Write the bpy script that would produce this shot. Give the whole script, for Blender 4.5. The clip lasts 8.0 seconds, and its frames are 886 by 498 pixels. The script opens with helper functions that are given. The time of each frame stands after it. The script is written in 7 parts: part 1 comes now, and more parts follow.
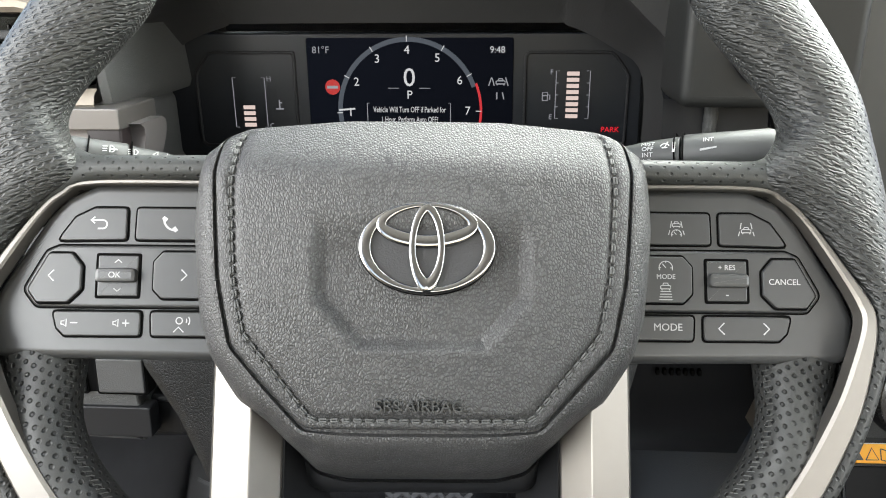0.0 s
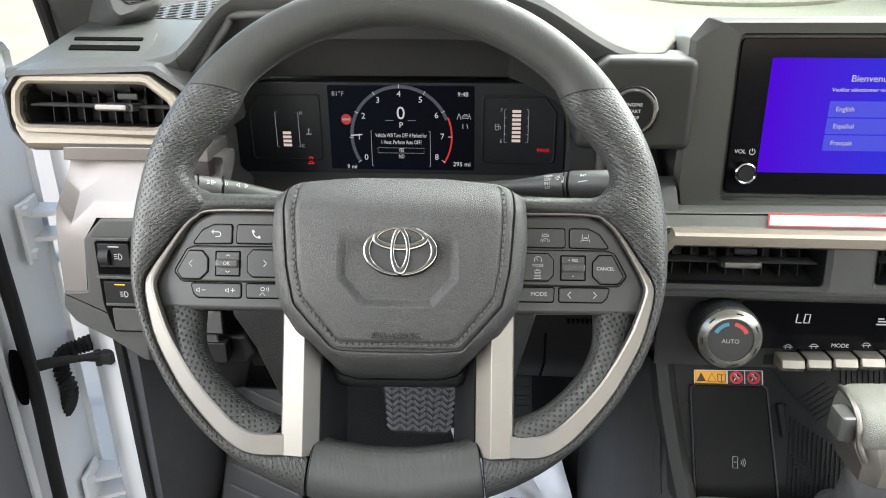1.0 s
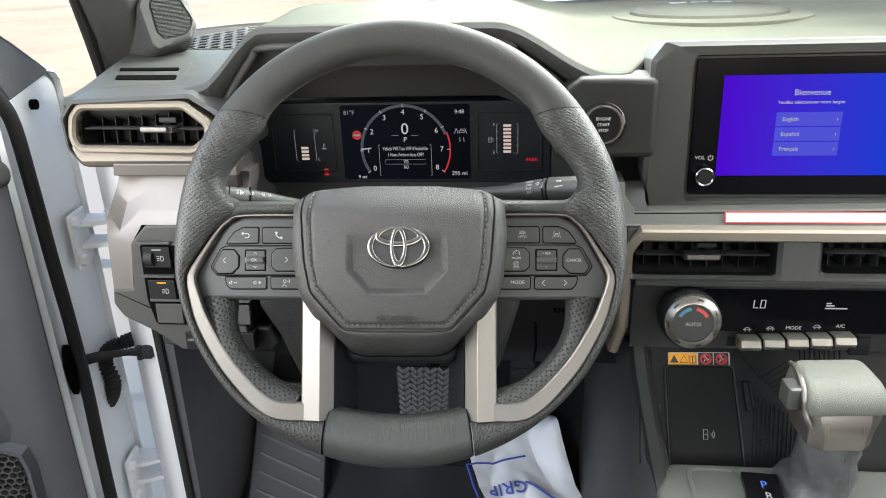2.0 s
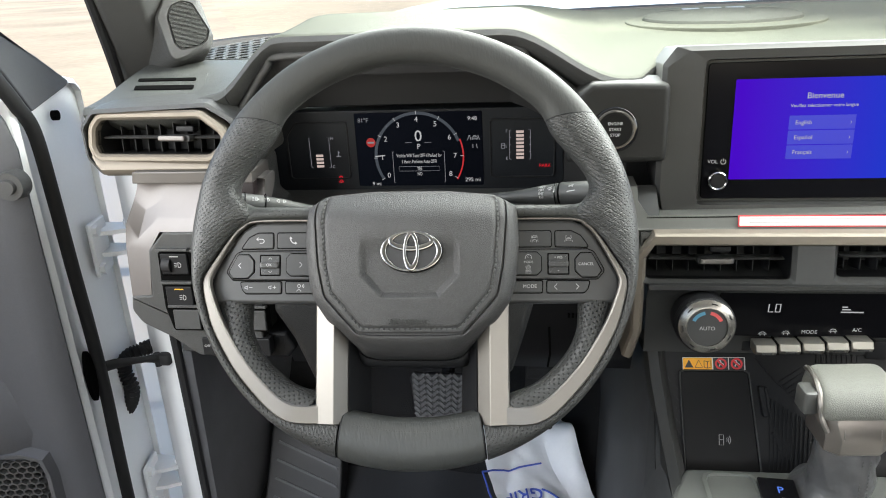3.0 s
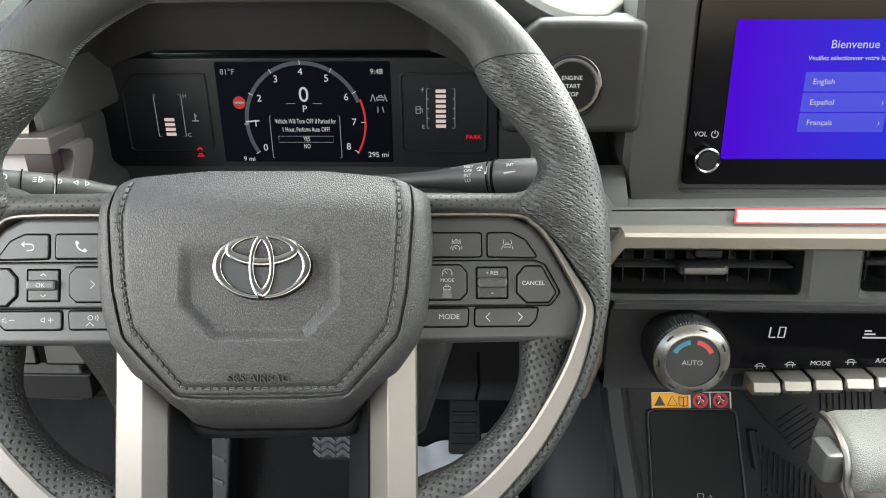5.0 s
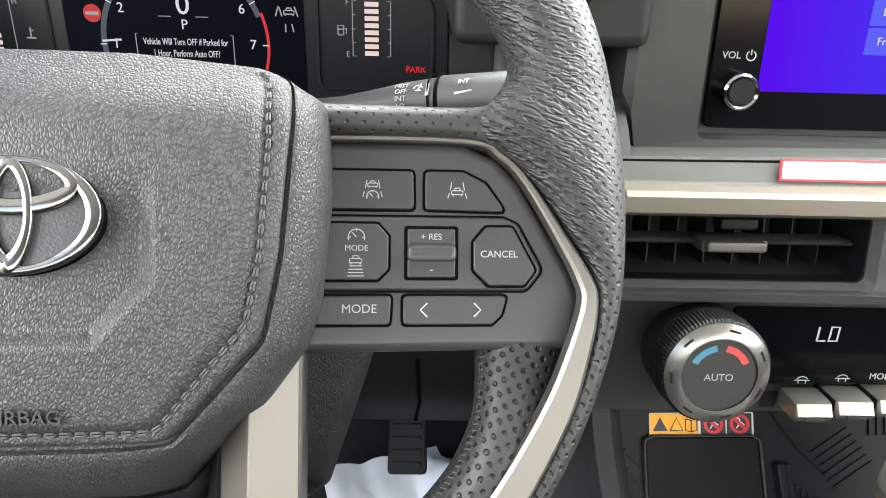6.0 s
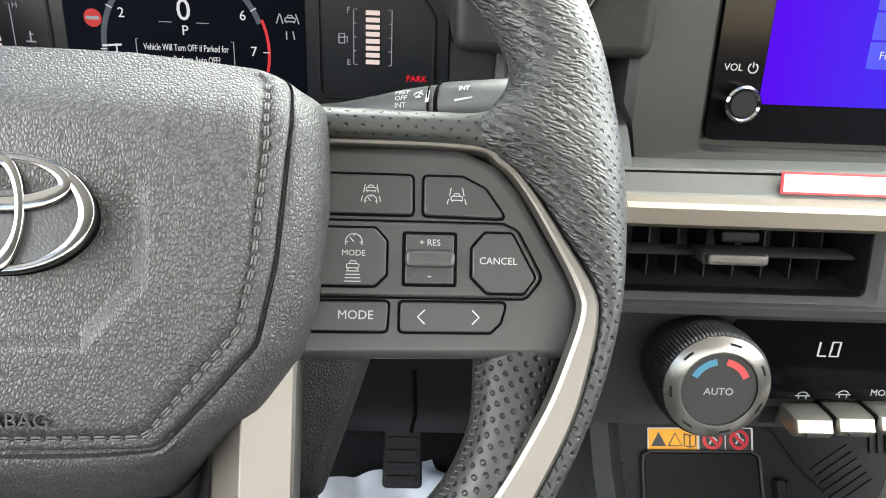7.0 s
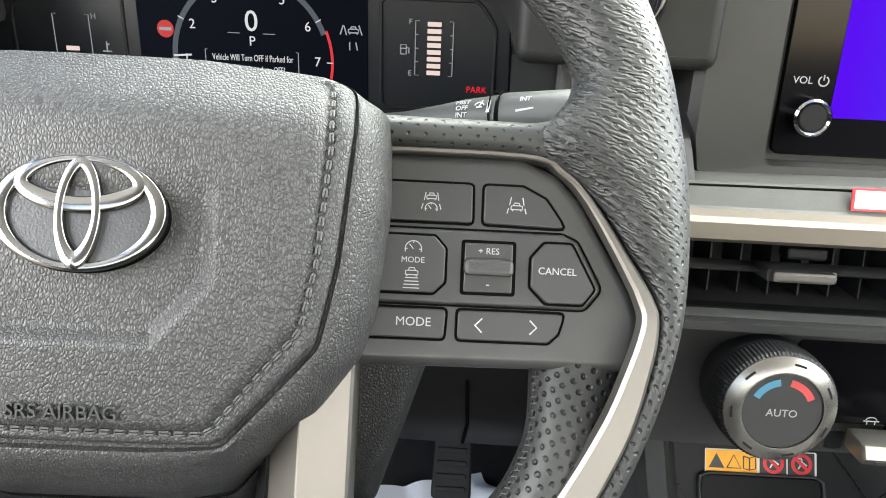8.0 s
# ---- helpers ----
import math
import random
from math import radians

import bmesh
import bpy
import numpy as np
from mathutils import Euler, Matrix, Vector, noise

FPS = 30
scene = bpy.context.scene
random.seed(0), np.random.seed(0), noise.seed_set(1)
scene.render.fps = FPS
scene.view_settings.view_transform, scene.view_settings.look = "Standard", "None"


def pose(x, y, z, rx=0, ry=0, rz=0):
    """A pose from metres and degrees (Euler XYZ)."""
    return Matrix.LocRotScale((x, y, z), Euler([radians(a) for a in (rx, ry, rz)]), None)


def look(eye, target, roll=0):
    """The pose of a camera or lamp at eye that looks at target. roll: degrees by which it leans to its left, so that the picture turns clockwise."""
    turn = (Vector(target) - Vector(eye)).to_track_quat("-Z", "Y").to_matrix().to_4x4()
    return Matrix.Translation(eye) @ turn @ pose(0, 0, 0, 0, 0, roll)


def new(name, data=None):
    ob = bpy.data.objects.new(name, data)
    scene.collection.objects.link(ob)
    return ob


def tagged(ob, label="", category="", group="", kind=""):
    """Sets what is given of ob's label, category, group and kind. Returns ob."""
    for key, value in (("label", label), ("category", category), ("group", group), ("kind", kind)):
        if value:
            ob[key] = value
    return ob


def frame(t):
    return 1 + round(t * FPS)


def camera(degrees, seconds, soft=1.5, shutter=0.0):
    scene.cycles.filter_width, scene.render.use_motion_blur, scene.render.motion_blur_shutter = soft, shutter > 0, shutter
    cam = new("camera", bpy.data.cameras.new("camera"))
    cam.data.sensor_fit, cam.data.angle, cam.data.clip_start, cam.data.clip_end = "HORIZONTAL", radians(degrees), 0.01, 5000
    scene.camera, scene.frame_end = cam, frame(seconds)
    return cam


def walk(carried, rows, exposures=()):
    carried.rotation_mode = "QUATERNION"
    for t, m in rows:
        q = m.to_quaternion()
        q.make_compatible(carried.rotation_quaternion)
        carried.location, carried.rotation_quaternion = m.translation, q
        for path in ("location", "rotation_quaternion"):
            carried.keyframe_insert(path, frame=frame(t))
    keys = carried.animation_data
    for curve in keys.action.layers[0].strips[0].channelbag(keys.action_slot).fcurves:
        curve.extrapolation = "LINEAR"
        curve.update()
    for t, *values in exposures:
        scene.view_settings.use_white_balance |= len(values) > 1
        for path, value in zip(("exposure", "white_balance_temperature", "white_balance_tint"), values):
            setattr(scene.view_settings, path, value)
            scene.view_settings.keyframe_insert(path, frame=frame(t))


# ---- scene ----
EXPO = 2.00
cam = camera(62.0, 8.0, soft=1.0)
PATH = [
    (0, (0.061, -0.013, 1.309), (-0.067, 1.87, 0.649), -0.4),
    (0.5, (0.084, -0.104, 1.36), (-0.062, 1.744, 0.61), -0.2),
    (1, (0.104, -0.21, 1.412), (-0.049, 1.628, 0.639), -0.5),
    (1.5, (0.126, -0.285, 1.439), (-0.055, 1.553, 0.673), -1.3),
    (3, (0.14, -0.304, 1.436), (-0.119, 1.542, 0.712), -2.8),
    (3.5, (0.141, -0.303, 1.435), (-0.124, 1.543, 0.712), -2.9),
    (4, (0.142, -0.302, 1.434), (-0.099, 1.542, 0.699), -2.8),
    (4.5, (0.136, -0.249, 1.419), (-0.04, 1.591, 0.656), -2.0),
    (5, (0.143, -0.099, 1.376), (0.072, 1.738, 0.589), -0.5),
    (5.2, (0.152, -0.053, 1.354), (0.116, 1.78, 0.556), 0.0),
    (6.3, (0.153, 0.051, 1.293), (0.222, 1.884, 0.496), 2.1),
    (6.5, (0.153, 0.049, 1.294), (0.223, 1.887, 0.51), 2.3),
    (7, (0.153, 0.046, 1.294), (0.211, 1.894, 0.532), 2.5),
    (7.5, (0.153, 0.047, 1.293), (0.168, 1.902, 0.546), 2.5),
    (8, (0.151, 0.045, 1.293), (0.065, 1.902, 0.556), 2.2),
]
walk(cam, [(t, look(eye, target, roll)) for t, eye, target, roll in PATH],
     exposures=[(t, EXPO + more, 6650, 7) for t, more in ((0.0, 0.49), (0.5, 0.40), (1.0, 0.30), (1.5, 0.20), (3.0, 0.04), (4.5, 0.11), (5.2, 0.33), (6.3, 0.69), (8.0, 0.71))])

# ---- daylight ----
world = bpy.data.worlds.new("daylight")
scene.world = world
world.use_nodes = True
SUN_EL, SUN_AZ = 42.0, 150.0
sky = world.node_tree.nodes.new("ShaderNodeTexSky")
sky.sky_type = "NISHITA"
sky.sun_disc = False
sky.sun_elevation, sky.sun_rotation = radians(SUN_EL), radians(SUN_AZ)
sky.dust_density = 2.5
world.node_tree.links.new(sky.outputs[0], world.node_tree.nodes["Background"].inputs[0])
world.node_tree.nodes["Background"].inputs[1].default_value = 0.15
sun = new("sun", bpy.data.lights.new("sun", "SUN"))
sun.data.energy, sun.data.angle, sun.data.color = 2.8, radians(0.6), (1.0, 0.95, 0.88)
_e, _a = radians(SUN_EL), radians(SUN_AZ)
sun.matrix_world = look((0, 0, 0), (-math.sin(_a) * math.cos(_e), -math.cos(_a) * math.cos(_e), -math.sin(_e)))


def opening_light(name, at, wide, tall, watts, color):
    """Daylight that comes in through an opening of the cabin."""
    lamp = new(name, bpy.data.lights.new(name, "AREA"))
    lamp.data.shape, lamp.data.size, lamp.data.size_y, lamp.data.energy, lamp.data.color = "RECTANGLE", wide, tall, watts, color
    lamp.matrix_world = at


opening_light("door_daylight", look((-0.50, -0.20, 1.46), (1.0, -0.20, 1.05)), 0.95, 0.50, 4.2, (1.0, 0.98, 0.95))
opening_light("right_window_daylight", look((1.12, -0.22, 1.50), (0.0, -0.10, 1.20)), 0.85, 0.42, 1.3, (0.98, 1.0, 0.96))
opening_light("rear_window_daylight", look((0.40, -1.98, 1.48), (0.2, 0.2, 1.25)), 1.30, 0.42, 0.4, (1.0, 0.99, 0.96))
opening_light("windscreen_daylight", look((0.46, 0.52, 1.60), (0.30, 0.10, 1.05)), 1.25, 0.36, 8.0, (0.98, 1.0, 0.95))


# ---- materials ----
def nodes_of(name):
    m = bpy.data.materials.new(name)
    m.use_nodes = True
    nt = m.node_tree
    return m, nt, nt.nodes["Principled BSDF"]


def add(nt, kind, **values):
    nd = nt.nodes.new(kind)
    for key, v in values.items():
        nd.inputs[key].default_value = v
    return nd


def surface(name, color, rough, metal=0.0, var=0.12, patch=9.0, grain="", scale=900.0, depth=0.0003, strength=0.6,
            coat=0.0, spec=0.5, streak=(1, 1, 1), rough_var=0.12, crease_shade=0.25, swell=0.24):
    """A surface with broad unevenness, fine grain and relief, in metres."""
    m, nt, b = nodes_of(name)
    tc = nt.nodes.new("ShaderNodeTexCoord")
    mp = nt.nodes.new("ShaderNodeMapping")
    mp.inputs["Scale"].default_value = streak
    nt.links.new(tc.outputs["Object"], mp.inputs[0])
    big = add(nt, "ShaderNodeTexNoise", Scale=patch, Detail=4.0)
    fine = add(nt, "ShaderNodeTexNoise", Scale=patch * 22, Detail=3.0)
    nt.links.new(mp.outputs[0], big.inputs["Vector"])
    nt.links.new(mp.outputs[0], fine.inputs["Vector"])
    mixf = nt.nodes.new("ShaderNodeMath")
    mixf.operation = "MULTIPLY_ADD"
    mixf.inputs[1].default_value = 0.35
    nt.links.new(fine.outputs[0], mixf.inputs[0])
    nt.links.new(big.outputs[0], mixf.inputs[2])
    ramp = nt.nodes.new("ShaderNodeValToRGB")
    c = Vector(color)
    ramp.color_ramp.elements[0].position, ramp.color_ramp.elements[1].position = 0.35, 1.0
    ramp.color_ramp.elements[0].color = (*(c * (1 - var)), 1)
    ramp.color_ramp.elements[1].color = (*(c * (1 + var)), 1)
    nt.links.new(mixf.outputs[0], ramp.inputs[0])
    nt.links.new(ramp.outputs[0], b.inputs["Base Color"])
    rr = nt.nodes.new("ShaderNodeMapRange")
    rr.inputs["To Min"].default_value = rough * (1 - rough_var)
    rr.inputs["To Max"].default_value = min(1, rough * (1 + rough_var))
    nt.links.new(big.outputs[0], rr.inputs[0])
    nt.links.new(rr.outputs[0], b.inputs["Roughness"])
    b.inputs["Metallic"].default_value = metal
    b.inputs["Coat Weight"].default_value = coat
    b.inputs["Coat Roughness"].default_value = 0.05
    b.inputs["Specular IOR Level"].default_value = spec
    if grain:
        if grain == "cells":
            g = add(nt, "ShaderNodeTexVoronoi", Scale=scale)
            g.feature = "DISTANCE_TO_EDGE"
            wob = add(nt, "ShaderNodeTexNoise", Scale=scale * 0.8, Detail=1.0)
            nt.links.new(tc.outputs["Object"], wob.inputs["Vector"])
            va = nt.nodes.new("ShaderNodeVectorMath")
            va.operation = "MULTIPLY_ADD"
            va.inputs[1].default_value = (0.4 / scale,) * 3
            nt.links.new(wob.outputs["Color"], va.inputs[0])
            nt.links.new(mp.outputs[0], va.inputs[2])
            nt.links.new(va.outputs[0], g.inputs["Vector"])
            clip = nt.nodes.new("ShaderNodeMapRange")
            clip.interpolation_type = "SMOOTHSTEP"
            clip.inputs["From Min"].default_value, clip.inputs["From Max"].default_value = 0.0, swell
            nt.links.new(g.outputs["Distance"], clip.inputs[0])
            out = clip.outputs[0]
            # shade in the grain's creases, painted into the base colour
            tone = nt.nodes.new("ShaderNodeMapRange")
            tone.inputs["To Min"].default_value = 1.0 - crease_shade
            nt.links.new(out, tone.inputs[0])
            shade_mix = nt.nodes.new("ShaderNodeMix")
            shade_mix.data_type, shade_mix.blend_type = "RGBA", "MULTIPLY"
            shade_mix.inputs[0].default_value = 1.0
            nt.links.new(ramp.outputs[0], shade_mix.inputs[6])
            nt.links.new(tone.outputs[0], shade_mix.inputs[7])
            nt.links.new(shade_mix.outputs[2], b.inputs["Base Color"])
        else:
            g = add(nt, "ShaderNodeTexNoise", Scale=scale, Detail=2.0)
            nt.links.new(mp.outputs[0], g.inputs["Vector"])
            out = g.outputs[0]
        bp = add(nt, "ShaderNodeBump", Strength=strength, Distance=depth)
        nt.links.new(out, bp.inputs["Height"])
        nt.links.new(bp.outputs[0], b.inputs["Normal"])
    return m


def perforated(name, color, pitch, hole, crease=0.0):
    """Leather with rows of punched holes laid out along its seams."""
    m, nt, b = nodes_of(name)
    tc = nt.nodes.new("ShaderNodeTexCoord")
    mp = nt.nodes.new("ShaderNodeMapping")
    mp.inputs["Rotation"].default_value = (0, 0, radians(45))
    nt.links.new(tc.outputs["UV"], mp.inputs[0])
    def calc(op, a, b=None, c=None):
        nd = nt.nodes.new("ShaderNodeMath")
        nd.operation = op
        for i, q in enumerate((a, b, c)):
            if q is None:
                continue
            if isinstance(q, (int, float)):
                nd.inputs[i].default_value = q
            else:
                nt.links.new(q, nd.inputs[i])
        return nd.outputs[0]

    # the rows wander a little; towards the inner edge the holes are pulled into short slits
    wan = add(nt, "ShaderNodeTexNoise", Scale=150.0, Detail=2.0)
    wan.noise_dimensions = "2D"
    nt.links.new(tc.outputs["UV"], wan.inputs["Vector"])
    wx = nt.nodes.new("ShaderNodeSeparateColor")
    nt.links.new(wan.outputs["Color"], wx.inputs[0])
    rows = nt.nodes.new("ShaderNodeSeparateXYZ")
    nt.links.new(mp.outputs[0], rows.inputs[0])
    uvx = nt.nodes.new("ShaderNodeSeparateXYZ")
    nt.links.new(tc.outputs["UV"], uvx.inputs[0])
    gx = calc("MULTIPLY_ADD", wx.outputs[0], 0.7 if crease else 0.2, calc("MULTIPLY", rows.outputs[0], 1 / pitch))
    gy = calc("MULTIPLY_ADD", wx.outputs[1], 0.7 if crease else 0.2, calc("MULTIPLY", rows.outputs[1], 1 / pitch))
    fx, fy = calc("SUBTRACT", gx, calc("ROUND", gx)), calc("SUBTRACT", gy, calc("ROUND", gy))
    near = nt.nodes.new("ShaderNodeMapRange")
    near.interpolation_type = "SMOOTHSTEP"
    near.inputs["From Min"].default_value, near.inputs["From Max"].default_value = 0.012, 0.032
    nt.links.new(uvx.outputs[1], near.inputs[0])
    if crease:
        fx = calc("MULTIPLY", fx, calc("MULTIPLY_ADD", near.outputs[0], -0.55, 1.0))
    dist = calc("SQRT", calc("ADD", calc("MULTIPLY", fx, fx), calc("MULTIPLY", fy, fy)))
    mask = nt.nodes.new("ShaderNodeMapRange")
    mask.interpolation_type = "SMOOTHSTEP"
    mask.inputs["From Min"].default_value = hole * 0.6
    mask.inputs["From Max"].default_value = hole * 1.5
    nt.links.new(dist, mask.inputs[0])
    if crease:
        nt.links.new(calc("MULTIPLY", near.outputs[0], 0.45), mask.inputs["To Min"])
    ns = add(nt, "ShaderNodeTexNoise", Scale=30.0, Detail=5.0)
    nt.links.new(tc.outputs["Object"], ns.inputs["Vector"])
    ramp = nt.nodes.new("ShaderNodeValToRGB")
    c = Vector(color)
    ramp.color_ramp.elements[0].position, ramp.color_ramp.elements[1].position = 0.3, 0.75
    ramp.color_ramp.elements[0].color = (*(c * 0.85), 1)
    ramp.color_ramp.elements[1].color = (*(c * 1.15), 1)
    nt.links.new(ns.outputs[0], ramp.inputs[0])
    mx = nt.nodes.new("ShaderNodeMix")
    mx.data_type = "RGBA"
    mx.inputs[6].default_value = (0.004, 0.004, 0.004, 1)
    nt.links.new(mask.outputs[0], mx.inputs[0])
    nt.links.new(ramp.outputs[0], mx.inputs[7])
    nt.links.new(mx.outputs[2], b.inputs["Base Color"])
    b.inputs["Roughness"].default_value = 0.48
    b.inputs["Specular IOR Level"].default_value = 0.4
    gr = add(nt, "ShaderNodeTexVoronoi", Scale=1100.0)
    gr.feature = "DISTANCE_TO_EDGE"
    nt.links.new(tc.outputs["Object"], gr.inputs["Vector"])
    b1 = add(nt, "ShaderNodeBump", Strength=0.35, Distance=0.0002)
    nt.links.new(gr.outputs["Distance"], b1.inputs["Height"])
    last = b1
    if crease:
        # irregular wrinkles, long across the rim, that deepen towards its inner edge
        bend = add(nt, "ShaderNodeTexNoise", Scale=260.0, Detail=2.0)
        bend.noise_dimensions = "2D"
        nt.links.new(tc.outputs["UV"], bend.inputs["Vector"])
        push = nt.nodes.new("ShaderNodeVectorMath")
        push.operation = "MULTIPLY_ADD"
        push.inputs[1].default_value = (0.0013, 0.0020, 0.0)
        nt.links.new(bend.outputs["Color"], push.inputs[0])
        nt.links.new(tc.outputs["UV"], push.inputs[2])
        turned = nt.nodes.new("ShaderNodeMapping")
        turned.inputs["Rotation"].default_value = (0, 0, radians(-30))
        nt.links.new(push.outputs[0], turned.inputs[0])
        mc = nt.nodes.new("ShaderNodeMapping")
        mc.inputs["Scale"].default_value = (680, 105, 1)
        nt.links.new(turned.outputs[0], mc.inputs[0])
        cell = add(nt, "ShaderNodeTexVoronoi", Scale=1.0, Randomness=0.9)
        cell.voronoi_dimensions, cell.feature = "2D", "DISTANCE_TO_EDGE"
        nt.links.new(mc.outputs[0], cell.inputs["Vector"])
        fold = nt.nodes.new("ShaderNodeMapRange")
        fold.interpolation_type = "SMOOTHSTEP"
        fold.inputs["From Max"].default_value = 0.42
        nt.links.new(cell.outputs["Distance"], fold.inputs[0])
        soft_spot = add(nt, "ShaderNodeTexNoise", Scale=90.0, Detail=2.0)
        nt.links.new(tc.outputs["Object"], soft_spot.inputs["Vector"])
        patchy = nt.nodes.new("ShaderNodeMapRange")
        patchy.inputs["From Min"].default_value, patchy.inputs["From Max"].default_value = 0.30, 0.60
        patchy.inputs["To Min"].default_value = 0.25
        nt.links.new(soft_spot.outputs[0], patchy.inputs[0])
        b3 = add(nt, "ShaderNodeBump", Strength=crease, Distance=0.00050)
        nt.links.new(calc("MULTIPLY", calc("MULTIPLY_ADD", near.outputs[0], crease * 0.9, 0.06), patchy.outputs[0]), b3.inputs["Strength"])
        nt.links.new(fold.outputs[0], b3.inputs["Height"])
        nt.links.new(last.outputs[0], b3.inputs["Normal"])
        last = b3
    b2 = add(nt, "ShaderNodeBump", Strength=0.9, Distance=0.0009)
    nt.links.new(mask.outputs[0], b2.inputs["Height"])
    nt.links.new(last.outputs[0], b2.inputs["Normal"])
    nt.links.new(b2.outputs[0], b.inputs["Normal"])
    return m


def glow(name, color, power=1.0, base=(0.01, 0.01, 0.012)):
    """Lit markings and pixels of a display."""
    m, nt, b = nodes_of(name)
    b.inputs["Base Color"].default_value = (*base, 1)
    b.inputs["Roughness"].default_value = 0.5
    b.inputs["Specular IOR Level"].default_value = 0.05
    b.inputs["Emission Color"].default_value = (*color, 1)
    b.inputs["Emission Strength"].default_value = power * 2 ** -EXPO
    return m


LEATHER = surface("leather smooth", (0.0270, 0.0278, 0.0270), 0.60, grain="noise", scale=420, depth=0.0008, strength=0.35, patch=14, spec=0.28, streak=(1.0, 0.35, 1.0))
LEATHER_FINE = surface("leather pulled", (0.028, 0.0295, 0.0285), 0.42, grain="noise", scale=330, depth=0.0012, strength=0.45, streak=(1.0, 0.3, 0.5))
PAD = surface("moulded pad grain", (0.0425, 0.0422, 0.0430), 0.46, grain="cells", scale=800, depth=0.0007, strength=0.36, patch=20, crease_shade=0.58, swell=0.30, spec=0.42, streak=(1.2, 0.78, 1.0))
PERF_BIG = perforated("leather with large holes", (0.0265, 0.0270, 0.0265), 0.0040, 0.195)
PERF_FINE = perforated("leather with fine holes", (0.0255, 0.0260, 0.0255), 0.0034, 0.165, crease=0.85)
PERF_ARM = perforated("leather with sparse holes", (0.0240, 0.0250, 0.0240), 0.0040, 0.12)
THREAD = surface("thread", (0.056, 0.057, 0.056), 0.75, patch=300)
PANEL = surface("switch panel plastic", (0.031, 0.0312, 0.0315), 0.36, grain="noise", scale=3500, depth=0.00005, strength=0.3)
KEYCAP = surface("keycap plastic", (0.026, 0.0263, 0.0267), 0.38, grain="noise", scale=3500, depth=0.00005, strength=0.3)
GAP = surface("black joint", (0.004, 0.004, 0.004), 1.0, spec=0.0, rough_var=0.0)
PIANO = surface("black gloss", (0.006, 0.006, 0.007), 0.09, coat=0.1, var=0.2, rough_var=0.3, spec=0.3)
BLACK = surface("black plastic", (0.0080, 0.0082, 0.0092), 0.5, grain="noise", scale=1500, depth=0.0001, spec=0.18)
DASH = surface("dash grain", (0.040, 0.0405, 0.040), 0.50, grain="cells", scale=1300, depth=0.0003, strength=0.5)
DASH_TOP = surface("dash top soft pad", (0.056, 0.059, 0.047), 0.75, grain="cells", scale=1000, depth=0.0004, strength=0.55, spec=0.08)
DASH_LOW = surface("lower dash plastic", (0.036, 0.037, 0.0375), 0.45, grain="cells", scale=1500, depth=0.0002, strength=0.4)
HOUSING = surface("screen housing plastic", (0.024, 0.0243, 0.0237), 0.45, grain="noise", scale=2500, depth=0.0001, strength=0.3, spec=0.3)
SCREENGLASS = surface("screen glass black", (0.004, 0.004, 0.005), 0.12, spec=0.12)
INK_MID = surface("faint print", (0.33, 0.30, 0.30), 0.5)
RINGMETAL = surface("dial ring metal", (0.25, 0.238, 0.222), 0.26, metal=0.9, var=0.08)
VISOR = surface("visor plastic", (0.014, 0.0138, 0.0142), 0.55, grain="noise", scale=900, depth=0.0002)
CHAMP = surface("champagne satin metal", (0.150, 0.130, 0.106), 0.58, metal=0.5, var=0.05, grain="noise", scale=2500, depth=0.00005, strength=0.25)
SILVER = surface("satin silver", (0.175, 0.163, 0.150), 0.42, metal=0.9, var=0.06, grain="noise", scale=2500, depth=0.00005, strength=0.2)
KEY_SILVER = surface("satin key metal", (0.29, 0.278, 0.252), 0.34, metal=0.85, var=0.05)
CHROME = surface("chrome", (0.225, 0.222, 0.220), 0.13, metal=1.0, var=0.03)
GREYMETAL = surface("grey satin panel", (0.095, 0.089, 0.085), 0.40, metal=0.6, var=0.06, grain="noise", scale=1800, depth=0.00006, strength=0.3)
PANELMETAL = surface("pale satin panel", (0.130, 0.120, 0.119), 0.46, metal=0.4, var=0.06, grain="noise", scale=1800, depth=0.00006, strength=0.3)
DOORTRIM = surface("door trim plastic", (0.047, 0.0485, 0.055), 0.5, grain="cells", scale=900, depth=0.0003)
PAINT = surface("white body paint", (0.74, 0.755, 0.775), 0.22, var=0.03, coat=0.7)
PRIMER = surface("door edge paint", (0.70, 0.72, 0.74), 0.4, var=0.05)
RUBBER = surface("rubber seal", (0.012, 0.012, 0.013), 0.62, grain="noise", scale=700, depth=0.0003, spec=0.25)
CARPET = surface("carpet", (0.0050, 0.0050, 0.0058), 0.95, grain="noise", scale=900, depth=0.002, strength=0.9, var=0.3, patch=20)
MAT = surface("rubber mat", (0.020, 0.021, 0.024), 0.5, grain="noise", scale=600, depth=0.0004)
FACE = surface("instrument face", (0.010, 0.011, 0.013), 0.30, spec=0.2)
SHELF = surface("shelf plastic", (0.070, 0.071, 0.066), 0.48, metal=0.2, grain="noise", scale=1500, depth=0.0001)
POD_TOP = surface("pod top plastic", (0.043, 0.045, 0.042), 0.55, grain="cells", scale=800, depth=0.0004, strength=0.6)
LEVER = surface("lever plastic", (0.022, 0.023, 0.0225), 0.5, grain="noise", scale=2500, depth=0.0001)
LINER = surface("headliner", (0.50, 0.495, 0.48), 0.9, grain="noise", scale=500, depth=0.0004)
PAPER = surface("paper", (0.74, 0.75, 0.78), 0.6, var=0.04, patch=15, grain="noise", scale=40, depth=0.002, strength=0.4)
INK_BLUE = surface("blue print", (0.05, 0.09, 0.42), 0.6)
INK_RED = surface("red print", (0.62, 0.02, 0.03), 0.5)
